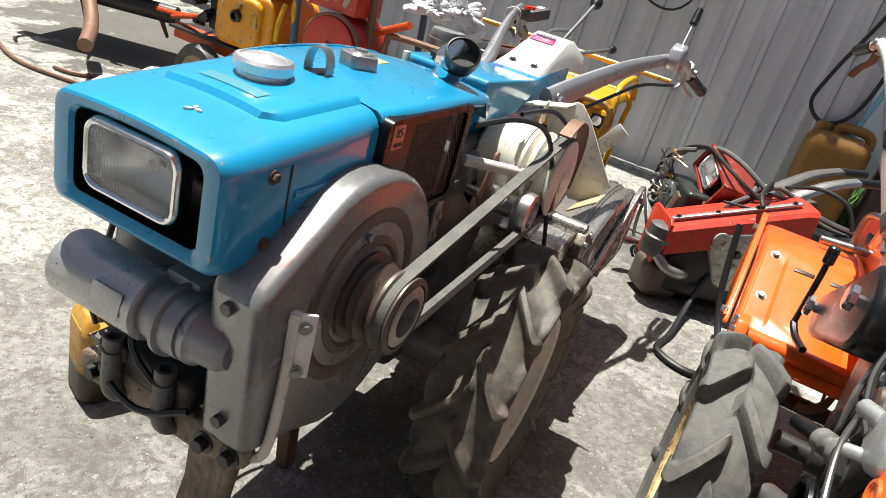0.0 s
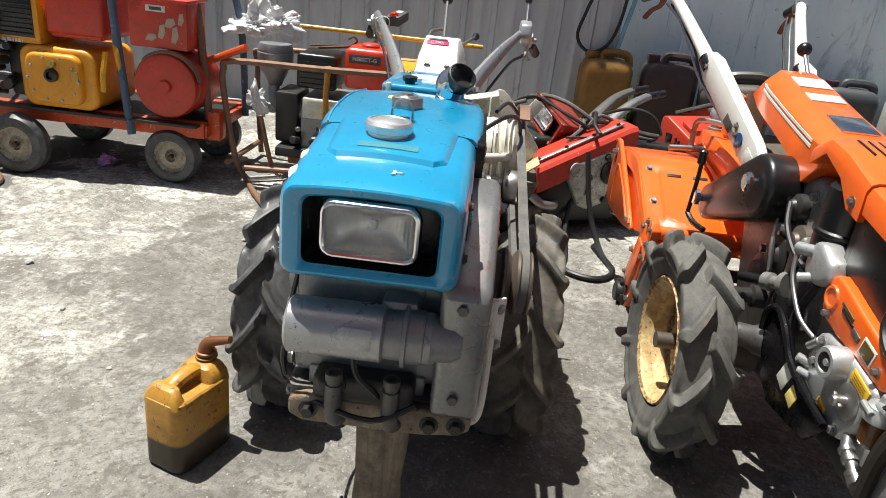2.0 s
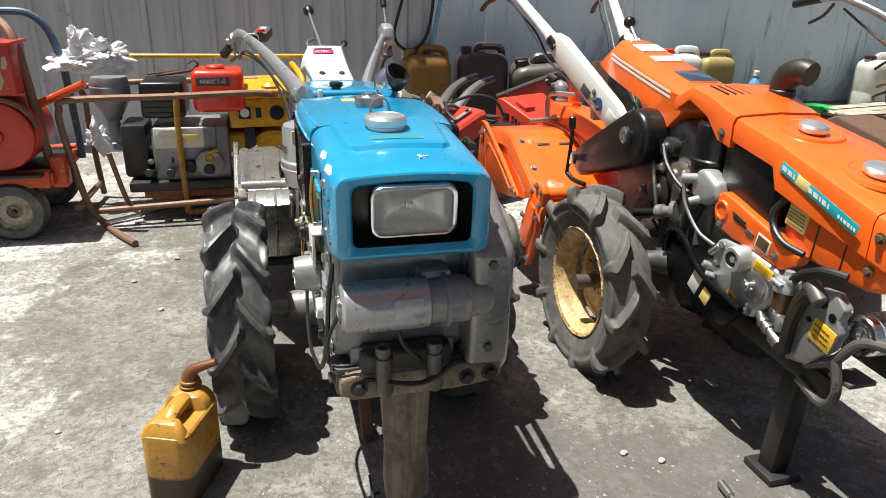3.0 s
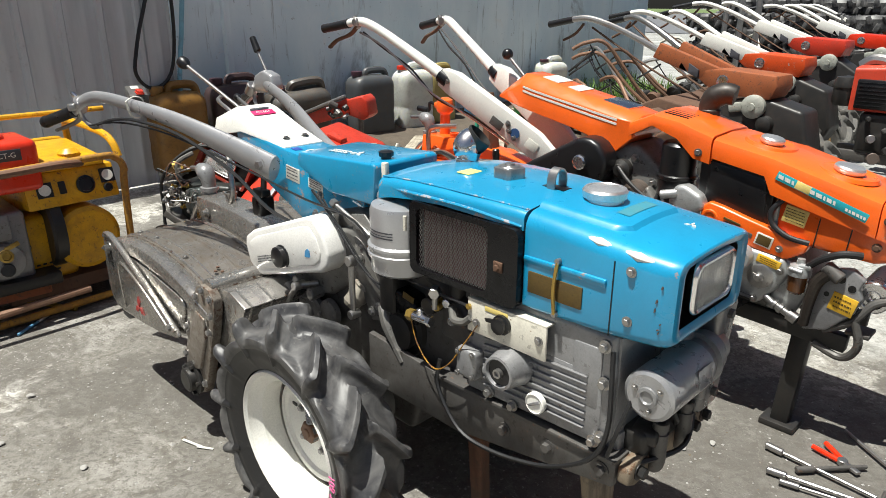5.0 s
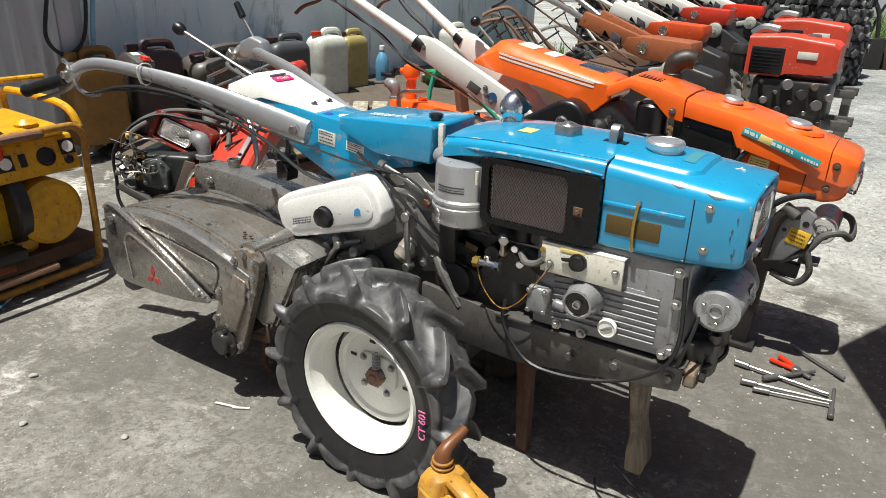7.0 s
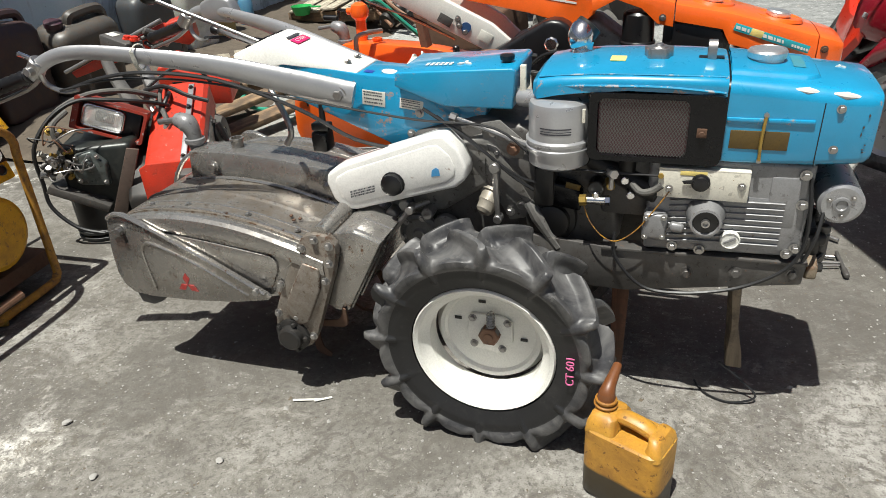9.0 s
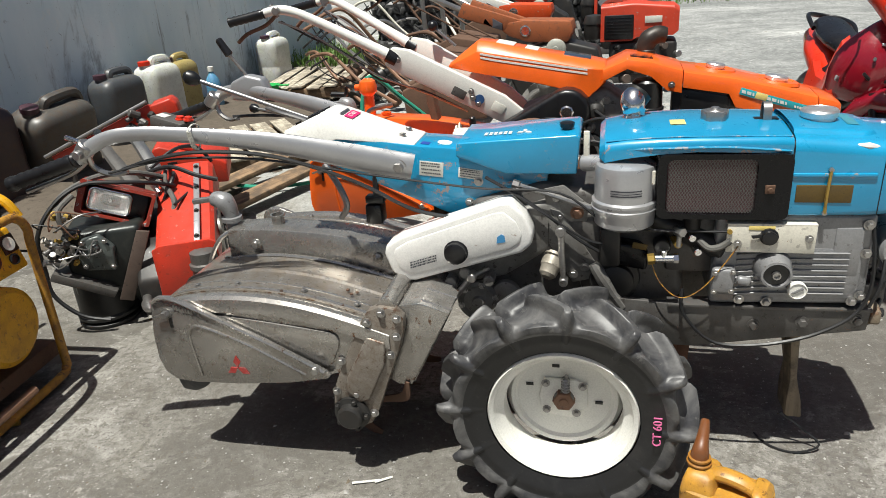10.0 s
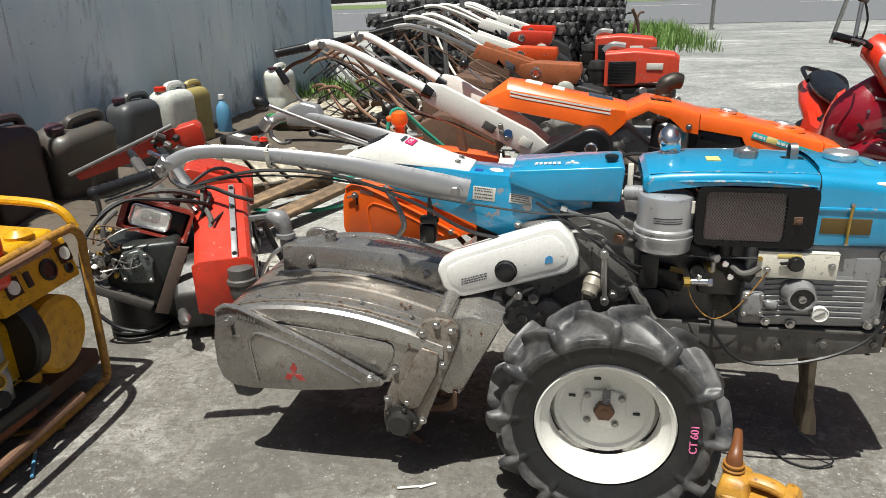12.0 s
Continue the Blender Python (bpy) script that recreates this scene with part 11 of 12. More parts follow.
parked_tiller(2.82, BROWN, -0.42, 0.80, None, False, -3, "rust-brown old tiller stripped of its engine")
parked_tiller(3.86, ORANGE_DULL, -0.63, 0.825, RED_ENGINE, True, -2, "tiller with white arms, dull orange console and red engine", 0.225, 0.795, -0.25)
parked_tiller(5.03, RED, -0.735, 0.885, RED_ENGINE, True, -2, "tiller with white arms, faded red console and red engine", 0.155, 0.835, -0.27)
parked_tiller(6.80, RED_NEW, -0.80, 0.86, None, True, 0, "bright red tiller in the row")
parked_tiller(8.3, BROWN, -1.0, 0.86, None, True, 3, "old white-armed tiller in the row")


def tyre_stack():
    """Used farm tyres piled at the end of the wall."""
    src = thing("farm_tyre", "used black lugged tyre stacked flat at the wall's end", "tyre", pose(-2.95, 8.35, 0.09), "pile of used tyres")
    bm = B()
    R, rim, half = 0.34, 0.18, 0.085
    c = R - 0.035
    prof = [(rim, half * 0.7), (rim + 0.03, half), (c - 0.03, half), (c, half * 0.6), (c, 0)]
    prof = [(r, -h) for r, h in prof] + [(r, h) for r, h in prof[-2::-1]] + [(rim + 0.01, half * 0.6), (rim + 0.02, 0), (rim + 0.01, -half * 0.6), (rim, -half * 0.7)]
    lathe(bm, (0, 0, 0), (0, 0, 1), prof, 40)
    for k in range(24):
        a, s = k * math.tau / 24, 1 if k % 2 else -1
        box(bm, ((R - 0.02) * math.cos(a), (R - 0.02) * math.sin(a), s * half * 0.5), (0.045, 0.05, half * 1.1), 0.006, (s * 24, 0, math.degrees(a)))
    part("casing", bm, RUBBER, src)
    rnd = random.Random(2)
    for i in range(6):
        for j in range(2):
            for k in range(7 if j else 6):
                if i == j == k == 0:
                    continue
                copy_thing(src, pose(-2.95 + 0.60 * i + rnd.uniform(-0.06, 0.06), 8.35 + 0.68 * j + rnd.uniform(-0.05, 0.05), 0.09 + 0.178 * k, rnd.uniform(-4, 4), rnd.uniform(-4, 4), rnd.uniform(0, 90)))


tyre_stack()


def junk_row():
    """Upright handles, rods and pipes of stripped machines."""
    rnd = random.Random(11)
    for k in range(16):
        x, y = -2.7 + rnd.uniform(0, 1.5), 3.3 + rnd.uniform(0, 4.4)
        J = thing("scrap_handlebar", "old bent machine handlebar and rods, rusty", "scrap metal", pose(x, y, 0.0, 0, 0, rnd.uniform(-40, 40)), "scrap handlebars")
        bm = B()
        h = rnd.uniform(0.45, 0.85)
        tube(bm, [(0.5, 0.0, 0.08), (0.1, 0.03, h * 0.55), (-0.2, 0.06, h), (-0.38, 0.08, h * 1.02), (-0.5, 0.1, h * 0.95)], 0.017, 8)
        part("tube", bm, rnd.choice([RUST_PIPE, STEEL, CREAM, RUST]), J)
        bm = B()
        tube(bm, [(-0.35, 0.08, h * 1.0), (-0.2, 0.04, h * 0.7), (0.1, 0.1, h * 0.4), (0.4, -0.05, 0.1)], 0.006, 6)
        tube(bm, [(-0.30, 0.1, h * 0.95), (-0.45, 0.06, h * 0.8), (-0.52, 0.1, h * 0.72)], 0.010, 6)
        part("cable", bm, CABLE, J)
        bm = B()
        for i in range(3):
            lathe(bm, (0.15 * i, 0.05, 0.10 + 0.1 * i), (0.3 * i, 1, 0.4), [(0, 0), (0.07, 0), (0.075, 0.04), (0.04, 0.06), (0.03, 0.12), (0, 0.12)], 14)
        part("casting", bm, rnd.choice([RUST, DARK]), J)
    for k, (x, y, h) in enumerate(((-1.68, 6.0, 1.55), (-1.42, 5.75, 1.5), (-2.0, 6.4, 1.4))):
        bm = B()
        cyl(bm, (x, y, 0.0), (x - 0.05, y + 0.03, h), 0.028, n=12, bev=0.003)
        tagged(part("steel_pole", bm, STEEL), "upright grey steel pipe among the parked machines", "pole", "steel poles")
    for k in range(7):
        x, y = -1.3 + 0.32 * k + rnd.uniform(-0.1, 0.1), 10.5 + rnd.uniform(-0.4, 0.5)
        J = thing("scrap_engine", "rusty stripped engine part standing in the scrap row", "scrap metal", pose(x, y, 0, 0, 0, rnd.uniform(0, 90)), "scrap engine parts")
        bm = B()
        box(bm, (0, 0, 0.22), (0.3, 0.24, 0.44), 0.03, seg=2)
        tube(bm, [(0.05, 0, 0.4), (0.0, 0.02, 0.75), (-0.12, 0.05, 0.98)], 0.03, 8)
        tube(bm, [(-0.05, 0.1, 0.4), (0.02, 0.12, 0.7), (0.10, 0.1, 0.9), (0.2, 0.1, 0.92)], 0.02, 8)
        part("casting", bm, rnd.choice([RUST, DARK, BROWN, CREAM]), J)


junk_row()


def pallet(x, y, turn, n, L, W, z=0.09):
    P = thing("wooden_pallet", "grey weathered wooden pallet lying on the soil", "pallet", pose(x, y, z, 0, 0, turn))
    for k in range(n):
        bm = B()
        box(bm, (-L / 2 + L * (k + 0.5) / n, 0, 0.11), (L / n * 0.78, W, 0.020), 0.003, (random.uniform(-1, 1), 0, random.uniform(-1, 1)))
        part("slat", bm, GREY_WOOD, P)
    for yy in (-W / 2 + 0.06, 0, W / 2 - 0.06):
        bm = B()
        box(bm, (0, yy, 0.05), (L, 0.07, 0.09), 0.004)
        part("bearer", bm, WOOD, P)
    return P


pallet(-2.72, 5.05, 8, 7, 1.15, 1.3)
pallet(-2.45, 2.75, 38, 5, 0.8, 1.0, 0.02)
for x, y, L, a, lift in ((-2.15, 1.95, 1.5, 62, 6), (-1.85, 1.75, 1.2, 70, 3)):
    bm = B()
    box(bm, (0, 0, 0.0), (L, 0.14, 0.035), 0.004)
    tagged(part("loose_plank", bm, WOOD, m=pose(x, y, 0.09, 0, -lift, a)), "loose weathered plank on the ground", "plank", "loose planks")
bm = B()
tube(bm, [(-1.55, 2.3, 0.03), (-1.75, 2.05, 0.03), (-2.1, 1.95, 0.05), (-2.35, 2.2, 0.04), (-2.2, 2.6, 0.03), (-1.8, 2.9, 0.03), (-1.4, 3.1, 0.03)], 0.012, 8)
tagged(part("green_hose", bm, GREEN_HOSE), "green garden hose snaking over the ground", "hose")
bm = B()
tube(bm, [(-0.35, 1.9, 0.03), (-0.6, 1.75, 0.3), (-0.9, 1.6, 0.62), (-1.05, 1.5, 0.75), (-1.1, 1.45, 0.4), (-1.2, 1.5, 0.03)], 0.011, 8)
tagged(part("green_hose", bm, GREEN_HOSE), "green hose draped behind the orange tiller", "hose")
pan = thing("green_basin", "small bright green plastic dipper by the pallet", "basin", pose(-3.05, 4.35, 0.17))
bm = B()
lathe(bm, (0, 0, 0), (0, 0, 1), [(0, 0.0), (0.07, 0.0), (0.10, 0.08), (0.095, 0.08), (0.066, 0.006), (0, 0.006)], 22)
box(bm, (0.14, 0.0, 0.072), (0.12, 0.03, 0.012), 0.003)
part("bowl", bm, GREEN_PLASTIC, pan)


# ---- motor scooter ----
def scooter():
    S = thing("motor_scooter", "maroon-red motor scooter with black seat, leaning on its side stand", "scooter", pose(1.12, 2.20, 0, -12, 0, -90) @ Matrix.Diagonal((0.84, 0.84, 0.84, 1)))
    steer = pose(0.46, 0, 0, 0, 0, 42) @ pose(-0.46, 0, 0)
    # local x is ahead
    for x, nm in ((0.66, "front_wheel"), (-0.58, "rear_wheel")):
        w = new(nm)
        w.parent, w.matrix_basis = S, (steer if x > 0 else pose(0, 0, 0)) @ pose(x, 0, 0.315) @ Matrix.Diagonal((1.12, 1.0, 1.12, 1))
        bm = B()
        lathe(bm, (0, -0.04, 0), (0, 1, 0), [(0.19, 0.01), (0.22, 0), (0.26, 0.015), (0.282, 0.04), (0.26, 0.065), (0.22, 0.08), (0.19, 0.07)], 36)
        part("tyre", bm, RUBBER, w)
        bm = B()
        lathe(bm, (0, -0.03, 0), (0, 1, 0), [(0, 0), (0.05, 0), (0.05, 0.02), (0.17, 0.02), (0.195, 0.0), (0.195, 0.06), (0.17, 0.04), (0.05, 0.04), (0, 0.06)], 24)
        part("rim", bm, SILVER, w)
    def shell(name, rows, mat, label="", m=None, parent=None):
        bm = B()
        secs = []
        for x, z, hw, hh in rows:
            secs.append([(x, hw * math.cos(a), z + hh * math.sin(a)) for a in [k * math.tau / 22 for k in range(22)]])
        loft(bm, secs)
        return part(name, bm, mat, parent or S, label, m)
    # leg shield: bowed plate, wide at the knee, drawn in to the steering head
    bm = B()
    secs = []
    for z, hw, xf, dp in ((0.53, 0.150, 0.470, 0.10), (0.555, 0.195, 0.500, 0.125), (0.60, 0.210, 0.520, 0.138), (0.66, 0.222, 0.535, 0.145), (0.73, 0.215, 0.535, 0.14), (0.79, 0.185, 0.515, 0.12), (0.84, 0.135, 0.485, 0.095), (0.88, 0.085, 0.455, 0.07), (0.91, 0.045, 0.43, 0.04)):
        ang = [radians(-84 + 168 * k / 14) for k in range(15)]
        front = [(xf - dp * (1 - math.cos(a)) - 0.25 * dp * abs(math.sin(a)), hw * math.sin(a), z) for a in ang]
        rear = [(x - 0.018, y * 0.93, z) for x, y, z in reversed(front)]
        secs.append(front + rear)
    loft(bm, secs)
    sh = part("leg_shield", bm, MAROON, S, "glossy maroon leg shield")
    for s in (-1, 1):
        bm = B()
        box(bm, (0.527, s * 0.062, 0.665), (0.012, 0.055, 0.016), 0.005, (s * 28, 0, -s * 12), 2)
        part("air_vent", bm, BLACK, sh)
        bm = B()
        box(bm, (0.440, s * 0.172, 0.625), (0.012, 0.075, 0.024), 0.004, (s * 12, 0, -s * 48), 2)
        part("badge", bm, SILVER, sh)
        bm = B()
        lathe(bm, (0.528, s * 0.055, 0.745), (1, 0, 0.2), [(0, 0.006), (0.009, 0.006), (0.010, 0.0)], 14)
        part("screw", bm, STEEL, sh)
    bm = B()
    box(bm, (0.505, 0, 0.812), (0.006, 0.075, 0.013), 0.002, (0, -28, 0))
    part("maker_plate", bm, SILVER, sh)
    # side panels sweep from the shield down and back to the tail
    for s in (-1, 1):
        bm = B()
        rows = []
        for x, z0, z1, y in ((0.415, 0.50, 0.74, 0.175), (0.35, 0.40, 0.82, 0.205), (0.24, 0.36, 0.74, 0.185), (0.10, 0.42, 0.60, 0.150), (-0.05, 0.42, 0.60, 0.150), (-0.20, 0.45, 0.66, 0.155)):
            zm = (z0 + z1) / 2
            rows.append([(x, s * (y - 0.035), z0), (x, s * (y - 0.004), z0 + 0.03), (x, s * y, zm), (x, s * (y - 0.008), z1 - 0.03), (x, s * (y - 0.04), z1), (x, s * (y - 0.05), zm)])
        loft(bm, rows)
        part("side_panel", bm, RED_NEW, S, "bright red swept side panel")
    shell("centre_tunnel", [(0.42, 0.66, 0.09, 0.16), (0.25, 0.52, 0.10, 0.12), (0.05, 0.48, 0.11, 0.10), (-0.15, 0.56, 0.12, 0.12)], BLACK)
    shell("front_mudguard", [(0.36, 0.40, 0.04, 0.04), (0.44, 0.50, 0.085, 0.075), (0.55, 0.57, 0.098, 0.062), (0.68, 0.575, 0.092, 0.045), (0.80, 0.53, 0.078, 0.035), (0.90, 0.44, 0.055, 0.028), (0.94, 0.38, 0.02, 0.012)], MAROON, "", steer)
    shell("under_body", [(0.34, 0.40, 0.08, 0.10), (0.1, 0.33, 0.12, 0.08), (-0.2, 0.36, 0.13, 0.09), (-0.4, 0.42, 0.10, 0.08)], BLACK)
    shell("tail_fairing", [(-0.02, 0.52, 0.06, 0.08), (-0.18, 0.60, 0.145, 0.11), (-0.45, 0.66, 0.15, 0.09), (-0.75, 0.72, 0.10, 0.06), (-0.86, 0.74, 0.03, 0.02)], RED_NEW, "bright red tail fairing")
    shell("seat", [(0.06, 0.70, 0.05, 0.03), (-0.04, 0.735, 0.105, 0.05), (-0.20, 0.745, 0.13, 0.052), (-0.36, 0.765, 0.135, 0.055), (-0.55, 0.80, 0.12, 0.05), (-0.70, 0.81, 0.06, 0.03)], BLACK, "black vinyl seat")
    cw = shell("handlebar_cowl", [(0.27, 1.02, 0.03, 0.04), (0.33, 1.03, 0.105, 0.075), (0.41, 1.00, 0.125, 0.095), (0.49, 0.945, 0.115, 0.10), (0.56, 0.875, 0.085, 0.085), (0.60, 0.815, 0.03, 0.035)], RED_NEW, "bright red headlamp cowl", steer)
    shell("headlamp", [(0.50, 0.930, 0.072, 0.075), (0.565, 0.905, 0.070, 0.088), (0.606, 0.865, 0.052, 0.072), (0.626, 0.825, 0.020, 0.030)], CHROME, "clear headlamp with chrome reflector", None, cw)
    for s in (-1, 1):
        shell("indicator", [(0.44, 0.985, 0.026, 0.035), (0.49, 0.965, 0.030, 0.050), (0.535, 0.930, 0.022, 0.036), (0.55, 0.91, 0.006, 0.010)], SILVER, "", pose(0, s * 0.092, 0), cw)
    bm = B()
    tube(bm, [(-0.44, -0.14, 0.78), (-0.58, -0.15, 0.82), (-0.74, -0.11, 0.835), (-0.80, 0.0, 0.835), (-0.74, 0.11, 0.835), (-0.58, 0.15, 0.82), (-0.44, 0.14, 0.78)], 0.014, 10)
    part("grab_rail", bm, BLACK, S)
    bm = B()
    cyl(bm, (0.42, 0, 0.70), (0.36, 0, 1.0), 0.042, n=14)
    part("steering_neck", bm, BLACK, S)
    for s in (-1, 1):
        bm = B()
        cyl(bm, (0.52, s * 0.06, 0.60), (0.66, s * 0.06, 0.285), 0.02, n=10)
        part("fork_leg", bm, BLACK, S, "", steer)
        bm = B()
        tube(bm, [(0.37, s * 0.06, 1.02), (0.34, s * 0.17, 1.05), (0.29, s * 0.25, 1.05)], 0.015, 10)
        hb = part("handlebar", bm, BLACK, S, "", steer)
        bm = B()
        cyl(bm, (0.30, s * 0.23, 1.05), (0.25, s * 0.34, 1.055), 0.019, n=12, bev=0.004)
        part("grip", bm, BLACK, hb)
        bm = B()
        tube(bm, [(0.36, s * 0.20, 1.045), (0.39, s * 0.27, 1.05), (0.36, s * 0.34, 1.055)], 0.006, 8)
        part("brake_lever", bm, STEEL, hb)
        bm = B()
        box(bm, (0.325, s * 0.205, 1.05), (0.045, 0.05, 0.05), 0.012, (0, 0, -s * 25), 3)
        part("switch_box", bm, BLACK, hb)
        bm = B()
        tube(bm, [(0.33, s * 0.18, 1.06), (0.34, s * 0.22, 1.15), (0.32, s * 0.27, 1.22)], 0.006, 8)
        box(bm, (0.32, s * 0.30, 1.25), (0.02, 0.10, 0.06), 0.015, (0, 0, 0), 3)
        part("mirror", bm, BLACK, hb)
    bm = B()
    cyl(bm, (0.0, 0.10, 0.34), (-0.06, 0.20, 0.045), 0.011, n=10)
    part("side_stand", bm, STEEL, S)
    # bodywork stands a little taller and slimmer than its wheels' scale
    for ob in S.children_recursive:
        if ob.type == "MESH" and "wheel" not in ob.parent.name:
            ob.data.transform(Matrix.Diagonal((1, 0.94, 1.15, 1)))
    return S


scooter()


def umbrella():
    """Parasol on a round slab foot; pole and eight-panelled canopy are unseen, added to shade the concrete."""
    U = thing("garden_umbrella", "parasol on a dark round concrete foot", "umbrella", pose(1.36, 0.72, 0))
    bm = B()
    lathe(bm, (0, 0, 0), (0, 0, 1), [(0, 0), (0.245, 0), (0.250, 0.008), (0.244, 0.070), (0.232, 0.082), (0.05, 0.086), (0, 0.086)], 44)
    part("foot", bm, coated("dark_cast_concrete", (0.11, 0.115, 0.125), 0.8, dirt=0.5, relief=0.5), U, "dark cast concrete foot")
    hub = V(0.44, -0.14, 2.30)
    bm = B()
    cyl(bm, (0.02, -0.02, 0.08), hub, 0.019, n=14)
    part("pole", bm, STEEL, U)
    # unseen canopy, sized and placed after the shade on the ground
    for k in range(8):
        a0, a1 = math.tau * k / 8, math.tau * (k + 1) / 8
        bm = B()
        top, rim = hub + V(0, 0, 0.02), 1.02
        p, q = hub + V(rim * math.cos(a0), rim * math.sin(a0), -0.30), hub + V(rim * math.cos(a1), rim * math.sin(a1), -0.30)
        loft(bm, [[top, top, top + V(0, 0, 0.003), top + V(0, 0, 0.003)], [p, q, q + V(0, 0, 0.003), p + V(0, 0, 0.003)]])
        part("canopy_panel", bm, (RED, BLUE_STEEL)[k % 2], U)


umbrella()
hm = thing("helmet", "orange and grey motorcycle helmet hung beside the scooter's leg shield", "helmet", pose(1.49, 1.96, 0.66, 0, 0, 20))
bm = B()
t = bmesh.new()
bmesh.ops.create_uvsphere(t, u_segments=24, v_segments=16, radius=0.105)
for v in t.verts:
    v.co.z = max(v.co.z * 1.05, -0.10)
merge(bm, t)
part("shell", bm, ORANGE, hm)
bm = B()
lathe(bm, (0, 0, -0.098), (0, 0, 1), [(0.05, 0), (0.075, 0.0), (0.080, 0.02), (0.06, 0.02)], 28)
part("rim_trim", bm, BLACK, hm)
bm = B()
tube(bm, [(-0.03, -0.02, 0.10), (-0.09, -0.03, 0.20), (-0.17, -0.04, 0.30)], 0.008, 6)
part("chin_strap", bm, BLACK, hm)
bm = B()
t = bmesh.new()
bmesh.ops.create_uvsphere(t, u_segments=24, v_segments=16, radius=0.110)
bmesh.ops.delete(t, geom=[v for v in t.verts if v.co.x < 0.045 or v.co.z < -0.075 or v.co.z > 0.055], context="VERTS")
merge(bm, t)
part("visor", bm, SILVER, hm, "scratched grey visor")

# ---- hoses, tools and litter round the tillers ----
bm = B()
tube(bm, [(-1.52, 0.66, 0.30), (-1.42, 0.62, 0.08), (-1.15, 0.60, 0.015), (-0.98, 0.58, 0.015), (-0.92, 0.70, 0.015), (-1.02, 0.79, 0.015), (-1.20, 0.76, 0.03), (-1.32, 0.70, 0.18), (-1.40, 0.66, 0.42)], 0.012, 8)
tagged(part("black_hose", bm, CABLE), "black rubber hose curling from the red tiller over the ground", "hose")
bm = B()
tube(bm, [(0.50, -0.02, 0.005), (0.53, -0.07, 0.005), (0.59, -0.09, 0.005), (0.65, -0.07, 0.02), (0.60, -0.05, 0.06), (0.55, -0.05, 0.10)], 0.003, 6)
tagged(part("thin_cable", bm, CABLE), "thin black cable curled on the concrete by the prop", "cable")


def wrench(x0, y0, x1, y1, mat, label, r=0.0052, head=0.0105):
    p0, p1 = V(x0, y0, 0.014), V(x1, y1, 0.014)
    d = (p1 - p0).normalized()
    W = thing("wrench", label, "wrench", None, "loose hand tools")
    bm = B()
    cyl(bm, p0, p1, r, n=10, bev=0.002)
    part("shaft", bm, mat, W)
    bm = B()
    cyl(bm, p0 - d * 0.02, p0 + d * 0.03, head, n=12, bev=0.003)
    part("socket_head", bm, mat, W)


wrench(0.686, 0.785, 0.955, 0.757, STEEL, "long chrome socket wrench on the concrete")
wrench(0.729, 0.680, 0.967, 0.720, STEEL, "chrome box wrench on the concrete")
wrench(0.770, 0.655, 0.962, 0.700, STEEL, "thin steel spanner on the concrete", 0.004, 0.008)
wrench(0.970, 0.900, 0.806, 1.025, STEEL, "slim steel bar on the concrete", 0.005, 0.007)
wrench(0.78, 0.745, 0.90, 0.88, FRAME_DARK, "dark steel spanner across the other tools", 0.006, 0.010)
wrench(0.972, 0.648, 0.965, 0.800, FRAME_DARK, "dark bent wrench on the concrete", 0.006, 0.009)
P = thing("pliers", "red-handled pliers lying with the wrenches", "pliers", pose(0.845, 0.86, 0.012, 0, 0, -28))
for s in (-1, 1):
    bm = B()
    tube(bm, [(0.01, 0, 0), (-0.03, s * 0.012, 0), (-0.08, s * 0.024, 0)], 0.008, 8)
    part("handle", bm, RED_NEW, P)
bm = B()
cyl(bm, (0.0, 0, -0.008), (0.0, 0, 0.008), 0.014, n=14, bev=0.002)
box(bm, (0.03, 0.0, 0), (0.05, 0.018, 0.010), 0.004)
part("jaw", bm, STEEL, P)
bm = B()
cyl(bm, (-1.96, -0.41, 0.012), (-1.70, -0.275, 0.012), 0.010, n=10, bev=0.002)
tagged(part("metal_rod", bm, BRASS), "short dull metal rod on the ground", "rod")
TB = thing("toothbrush", "old blue and white toothbrush on the ground", "toothbrush")
bm = B()
cyl(bm, (-1.62, -0.512, 0.008), (-1.69, -0.42, 0.008), 0.006, n=8, bev=0.002)
part("handle", bm, BLUE_PLASTIC, TB)
bm = B()
cyl(bm, (-1.69, -0.42, 0.008), (-1.735, -0.362, 0.008), 0.005, n=8, bev=0.002)
box(bm, (-1.73, -0.368, 0.014), (0.030, 0.014, 0.014), 0.002, (0, 0, 128))
part("bristle_end", bm, WHITE, TB)
bm = B()
for x, y, a, L in ((-0.515, -0.360, 20, 0.075), (-0.47, -0.345, 35, 0.05)):
    box(bm, (x, y, 0.004), (L, 0.008, 0.003), 0.001, (0, 3, a))
tagged(part("paper_scrap", bm, PAPER), "twisted paper scrap on the concrete", "litter")


DEBRIS = coated("dry_mud_crumbs", (0.13, 0.105, 0.075), 0.9, dirt=0.8, dirt_colour=(0.06, 0.05, 0.04), relief=0.2, scale=0.5)


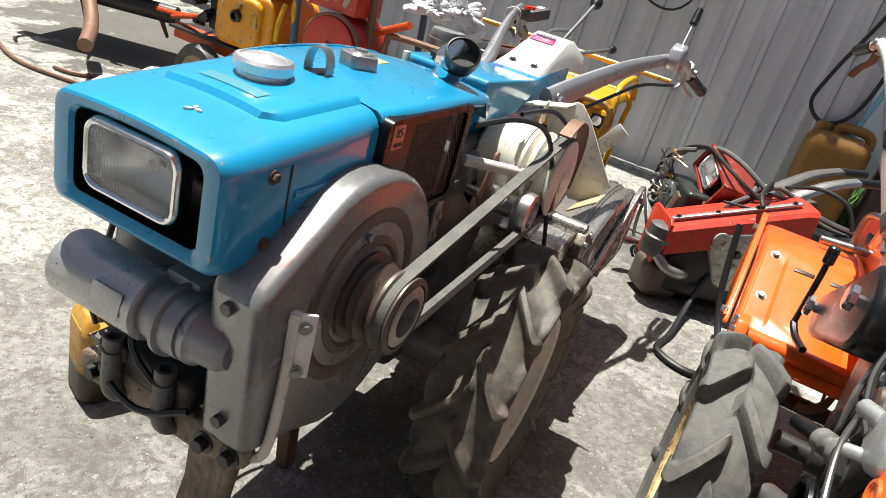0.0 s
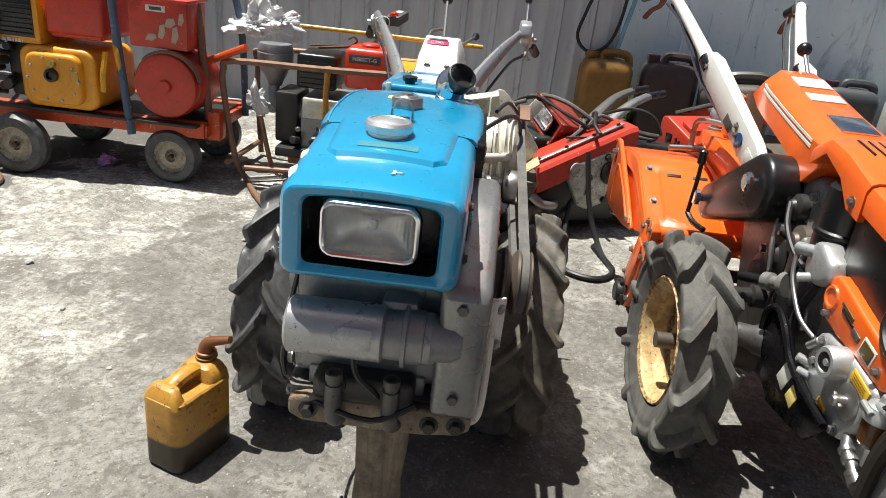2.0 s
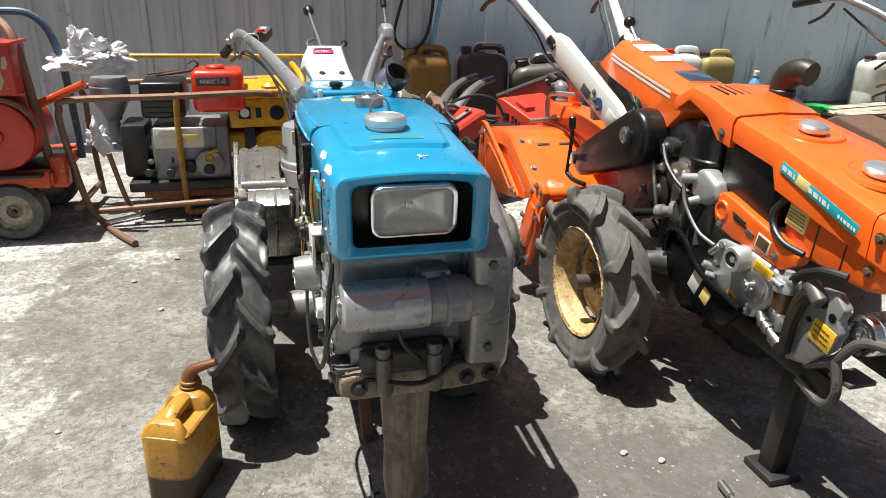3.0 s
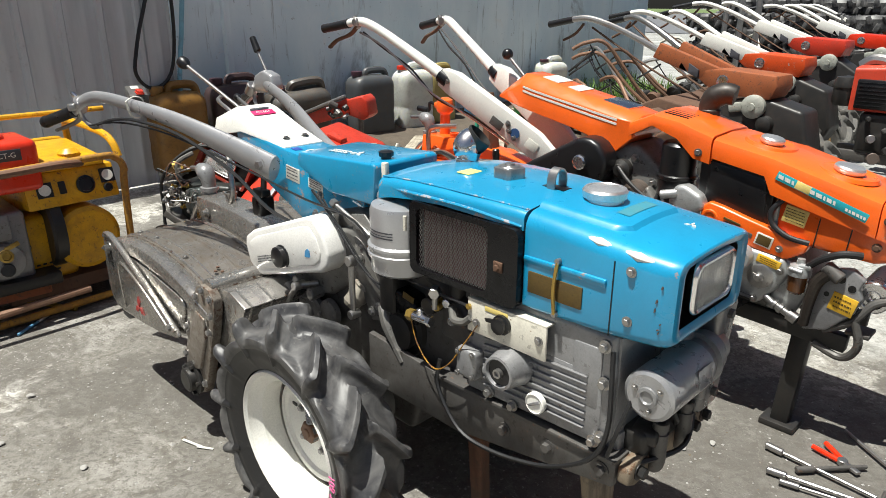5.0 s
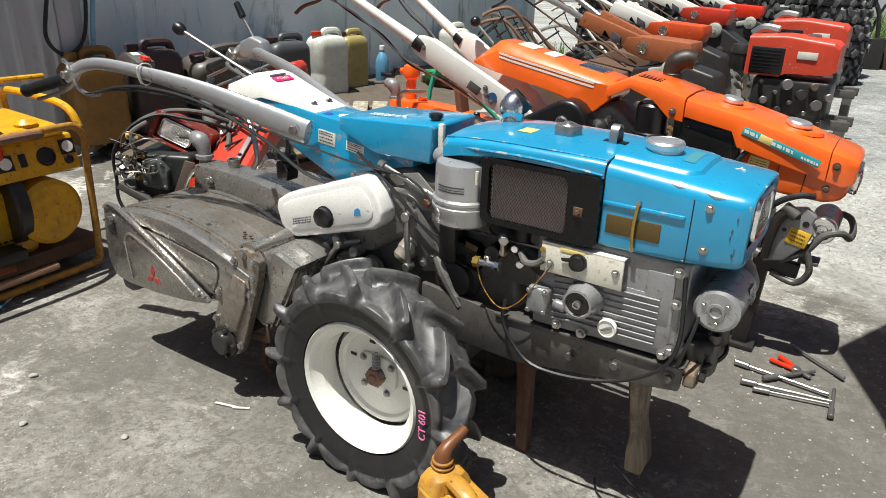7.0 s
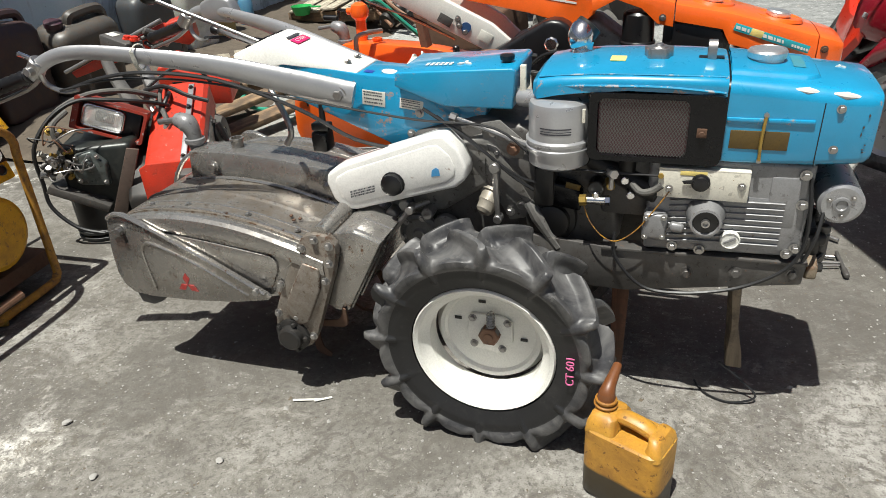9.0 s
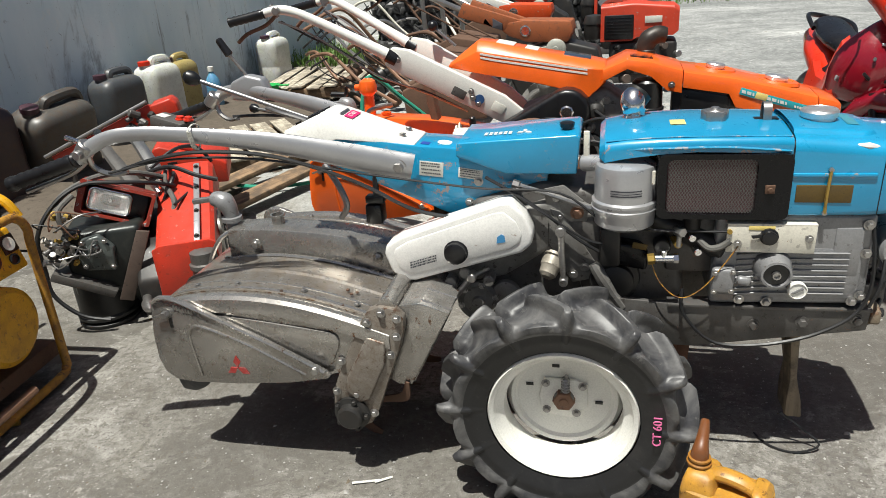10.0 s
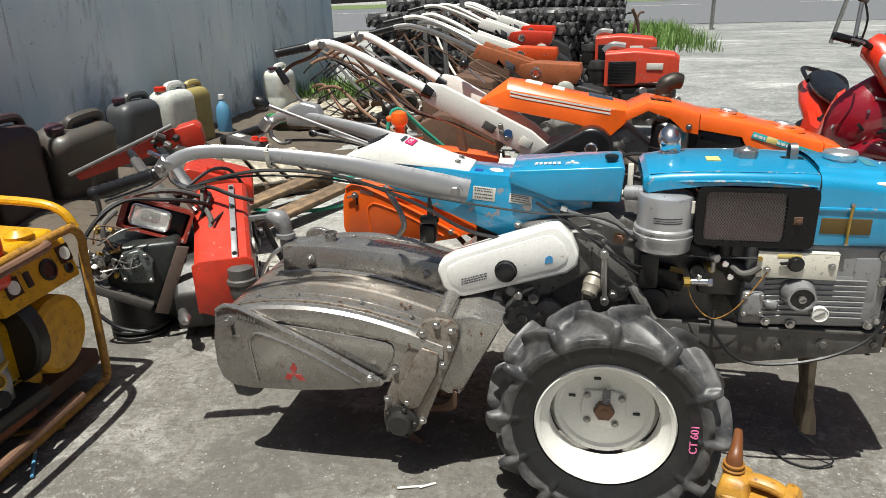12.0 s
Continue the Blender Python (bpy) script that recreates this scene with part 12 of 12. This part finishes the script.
def litter():
    """Grit, leaves, chips and pebbles strewn over the yard."""
    rnd = random.Random(4)
    for nm, mat, n, lo, hi, lab, cat in (("grit", GRAVEL, 5000, 0.0018, 0.0055, "small pale stones and grit strewn on the concrete", "grit"), ("debris", DEBRIS, 2600, 0.0012, 0.0048, "dark flakes, leaves and rust chips strewn on the concrete", "debris")):
        verts, faces = [], []
        for _ in range(n):
            x, y = rnd.uniform(-2.8, 1.8), rnd.uniform(-2.2, 2.4)
            s = rnd.uniform(lo, hi) * (1.8 if rnd.random() < 0.06 else 1)
            a = rnd.uniform(0, 6.28)
            k = len(verts)
            flat = 0.25 if nm == "debris" else 0.7
            for dx, dy, dz in ((1, 0, 0), (0.2, 0.9, 0), (-0.9, 0.3, 0), (-0.3, -0.8, 0), (0.1, 0.1, 1)):
                u, v = dx * s * rnd.uniform(0.7, 1.3), dy * s * rnd.uniform(0.6, 1.2)
                verts.append((x + u * math.cos(a) - v * math.sin(a), y + u * math.sin(a) + v * math.cos(a), 0.0005 + dz * s * flat))
            faces += [(k, k + 1, k + 4), (k + 1, k + 2, k + 4), (k + 2, k + 3, k + 4), (k + 3, k, k + 4)]
        me = bpy.data.meshes.new(nm)
        me.from_pydata(verts, [], faces)
        me.materials.append(mat)
        tagged(new(nm, me), lab, cat, kind="stuff")
    # broken stone on the gravel yard beyond the tillers
    verts, faces = [], []
    for _ in range(9000):
        y = 2.0 + 7.0 * rnd.random() ** 1.6
        x = rnd.uniform(-1.0, 2.6 + 0.5 * y)
        s = rnd.uniform(0.006, 0.020) * (2.0 if rnd.random() < 0.08 else 1)
        a, k = rnd.uniform(0, 6.28), len(verts)
        for dx, dy, dz in ((1, 0, 0), (0.2, 0.9, 0), (-0.9, 0.3, 0), (-0.3, -0.8, 0), (0.4, 0.1, 0.8), (-0.4, 0.2, 1)):
            u, v = dx * s * rnd.uniform(0.7, 1.3), dy * s * rnd.uniform(0.6, 1.2)
            verts.append((x + u * math.cos(a) - v * math.sin(a), y + u * math.sin(a) + v * math.cos(a), dz * s * 0.6))
        faces += [(k, k + 1, k + 4), (k + 1, k + 5, k + 4), (k + 1, k + 2, k + 5), (k + 2, k + 3, k + 5), (k + 3, k + 4, k + 5), (k + 3, k, k + 4)]
    me = bpy.data.meshes.new("gravel")
    me.from_pydata(verts, [], faces)
    me.materials.append(GRAVEL)
    tagged(new("gravel", me), "pale broken stone loose on the grey yard", "gravel", kind="stuff")
    spots = [(-0.478, -1.385, 0.017), (-0.9, -0.75, 0.012), (-0.2, -1.1, 0.012), (0.08, -0.80, 0.010), (-1.12, -0.61, 0.014), (-0.62, -1.7, 0.015), (0.5, 0.62, 0.012), (0.55, 0.70, 0.012), (-0.62, -0.62, 0.012)]
    for x, y, r in spots:
        bm = bmesh.new()
        bmesh.ops.create_icosphere(bm, subdivisions=2, radius=r)
        for v in bm.verts:
            v.co *= 0.8 + 0.4 * noise.noise(v.co * 60 + V(x, y, 0))
            v.co.z = v.co.z * 0.5 + r * 0.4
        tagged(part("pebble", bm, GRAVEL, m=pose(x, y, 0, 0, 0, 50 * x)), "small pale stone lying on the concrete", "stone", "loose stones")


litter()

# ---- far edge of the yard ----
sp = thing("sign_post", "thin grey post at the roadside", "post", pose(3.55, 22.0, 0))
bm = B()
cyl(bm, (0, 0, 0), (0, 0, 2.6), 0.06, n=14)
part("pole", bm, STEEL, sp)
bm = B()
tube(bm, [(0.12 * math.cos(a), -0.07, 1.05 + 0.16 * math.sin(a)) for a in [k * math.tau / 10 for k in range(11)]], 0.02, 6, 2)
part("ring", bm, STEEL, sp)
for x0, y0 in ((5.2, 15.0),):
    F = thing("steel_trestle", "grey welded trestle frame standing on the gravel", "trestle", pose(x0, y0, 0, 0, 0, 12))
    for x in (0, 1.2):
        for s in (-1, 1):
            bm = B()
            cyl(bm, (x + 0.0, s * 0.45, 0.03), (x + 0.25, s * 0.12, 1.9), 0.045, n=10)
            part("leg", bm, STEEL, F)
    bm = B()
    cyl(bm, (-0.1, -0.45, 0.10), (1.3, -0.45, 0.10), 0.04, n=10)
    cyl(bm, (0.1, 0, 1.9), (1.6, 0, 1.9), 0.045, n=10)
    part("crossbar", bm, STEEL, F)
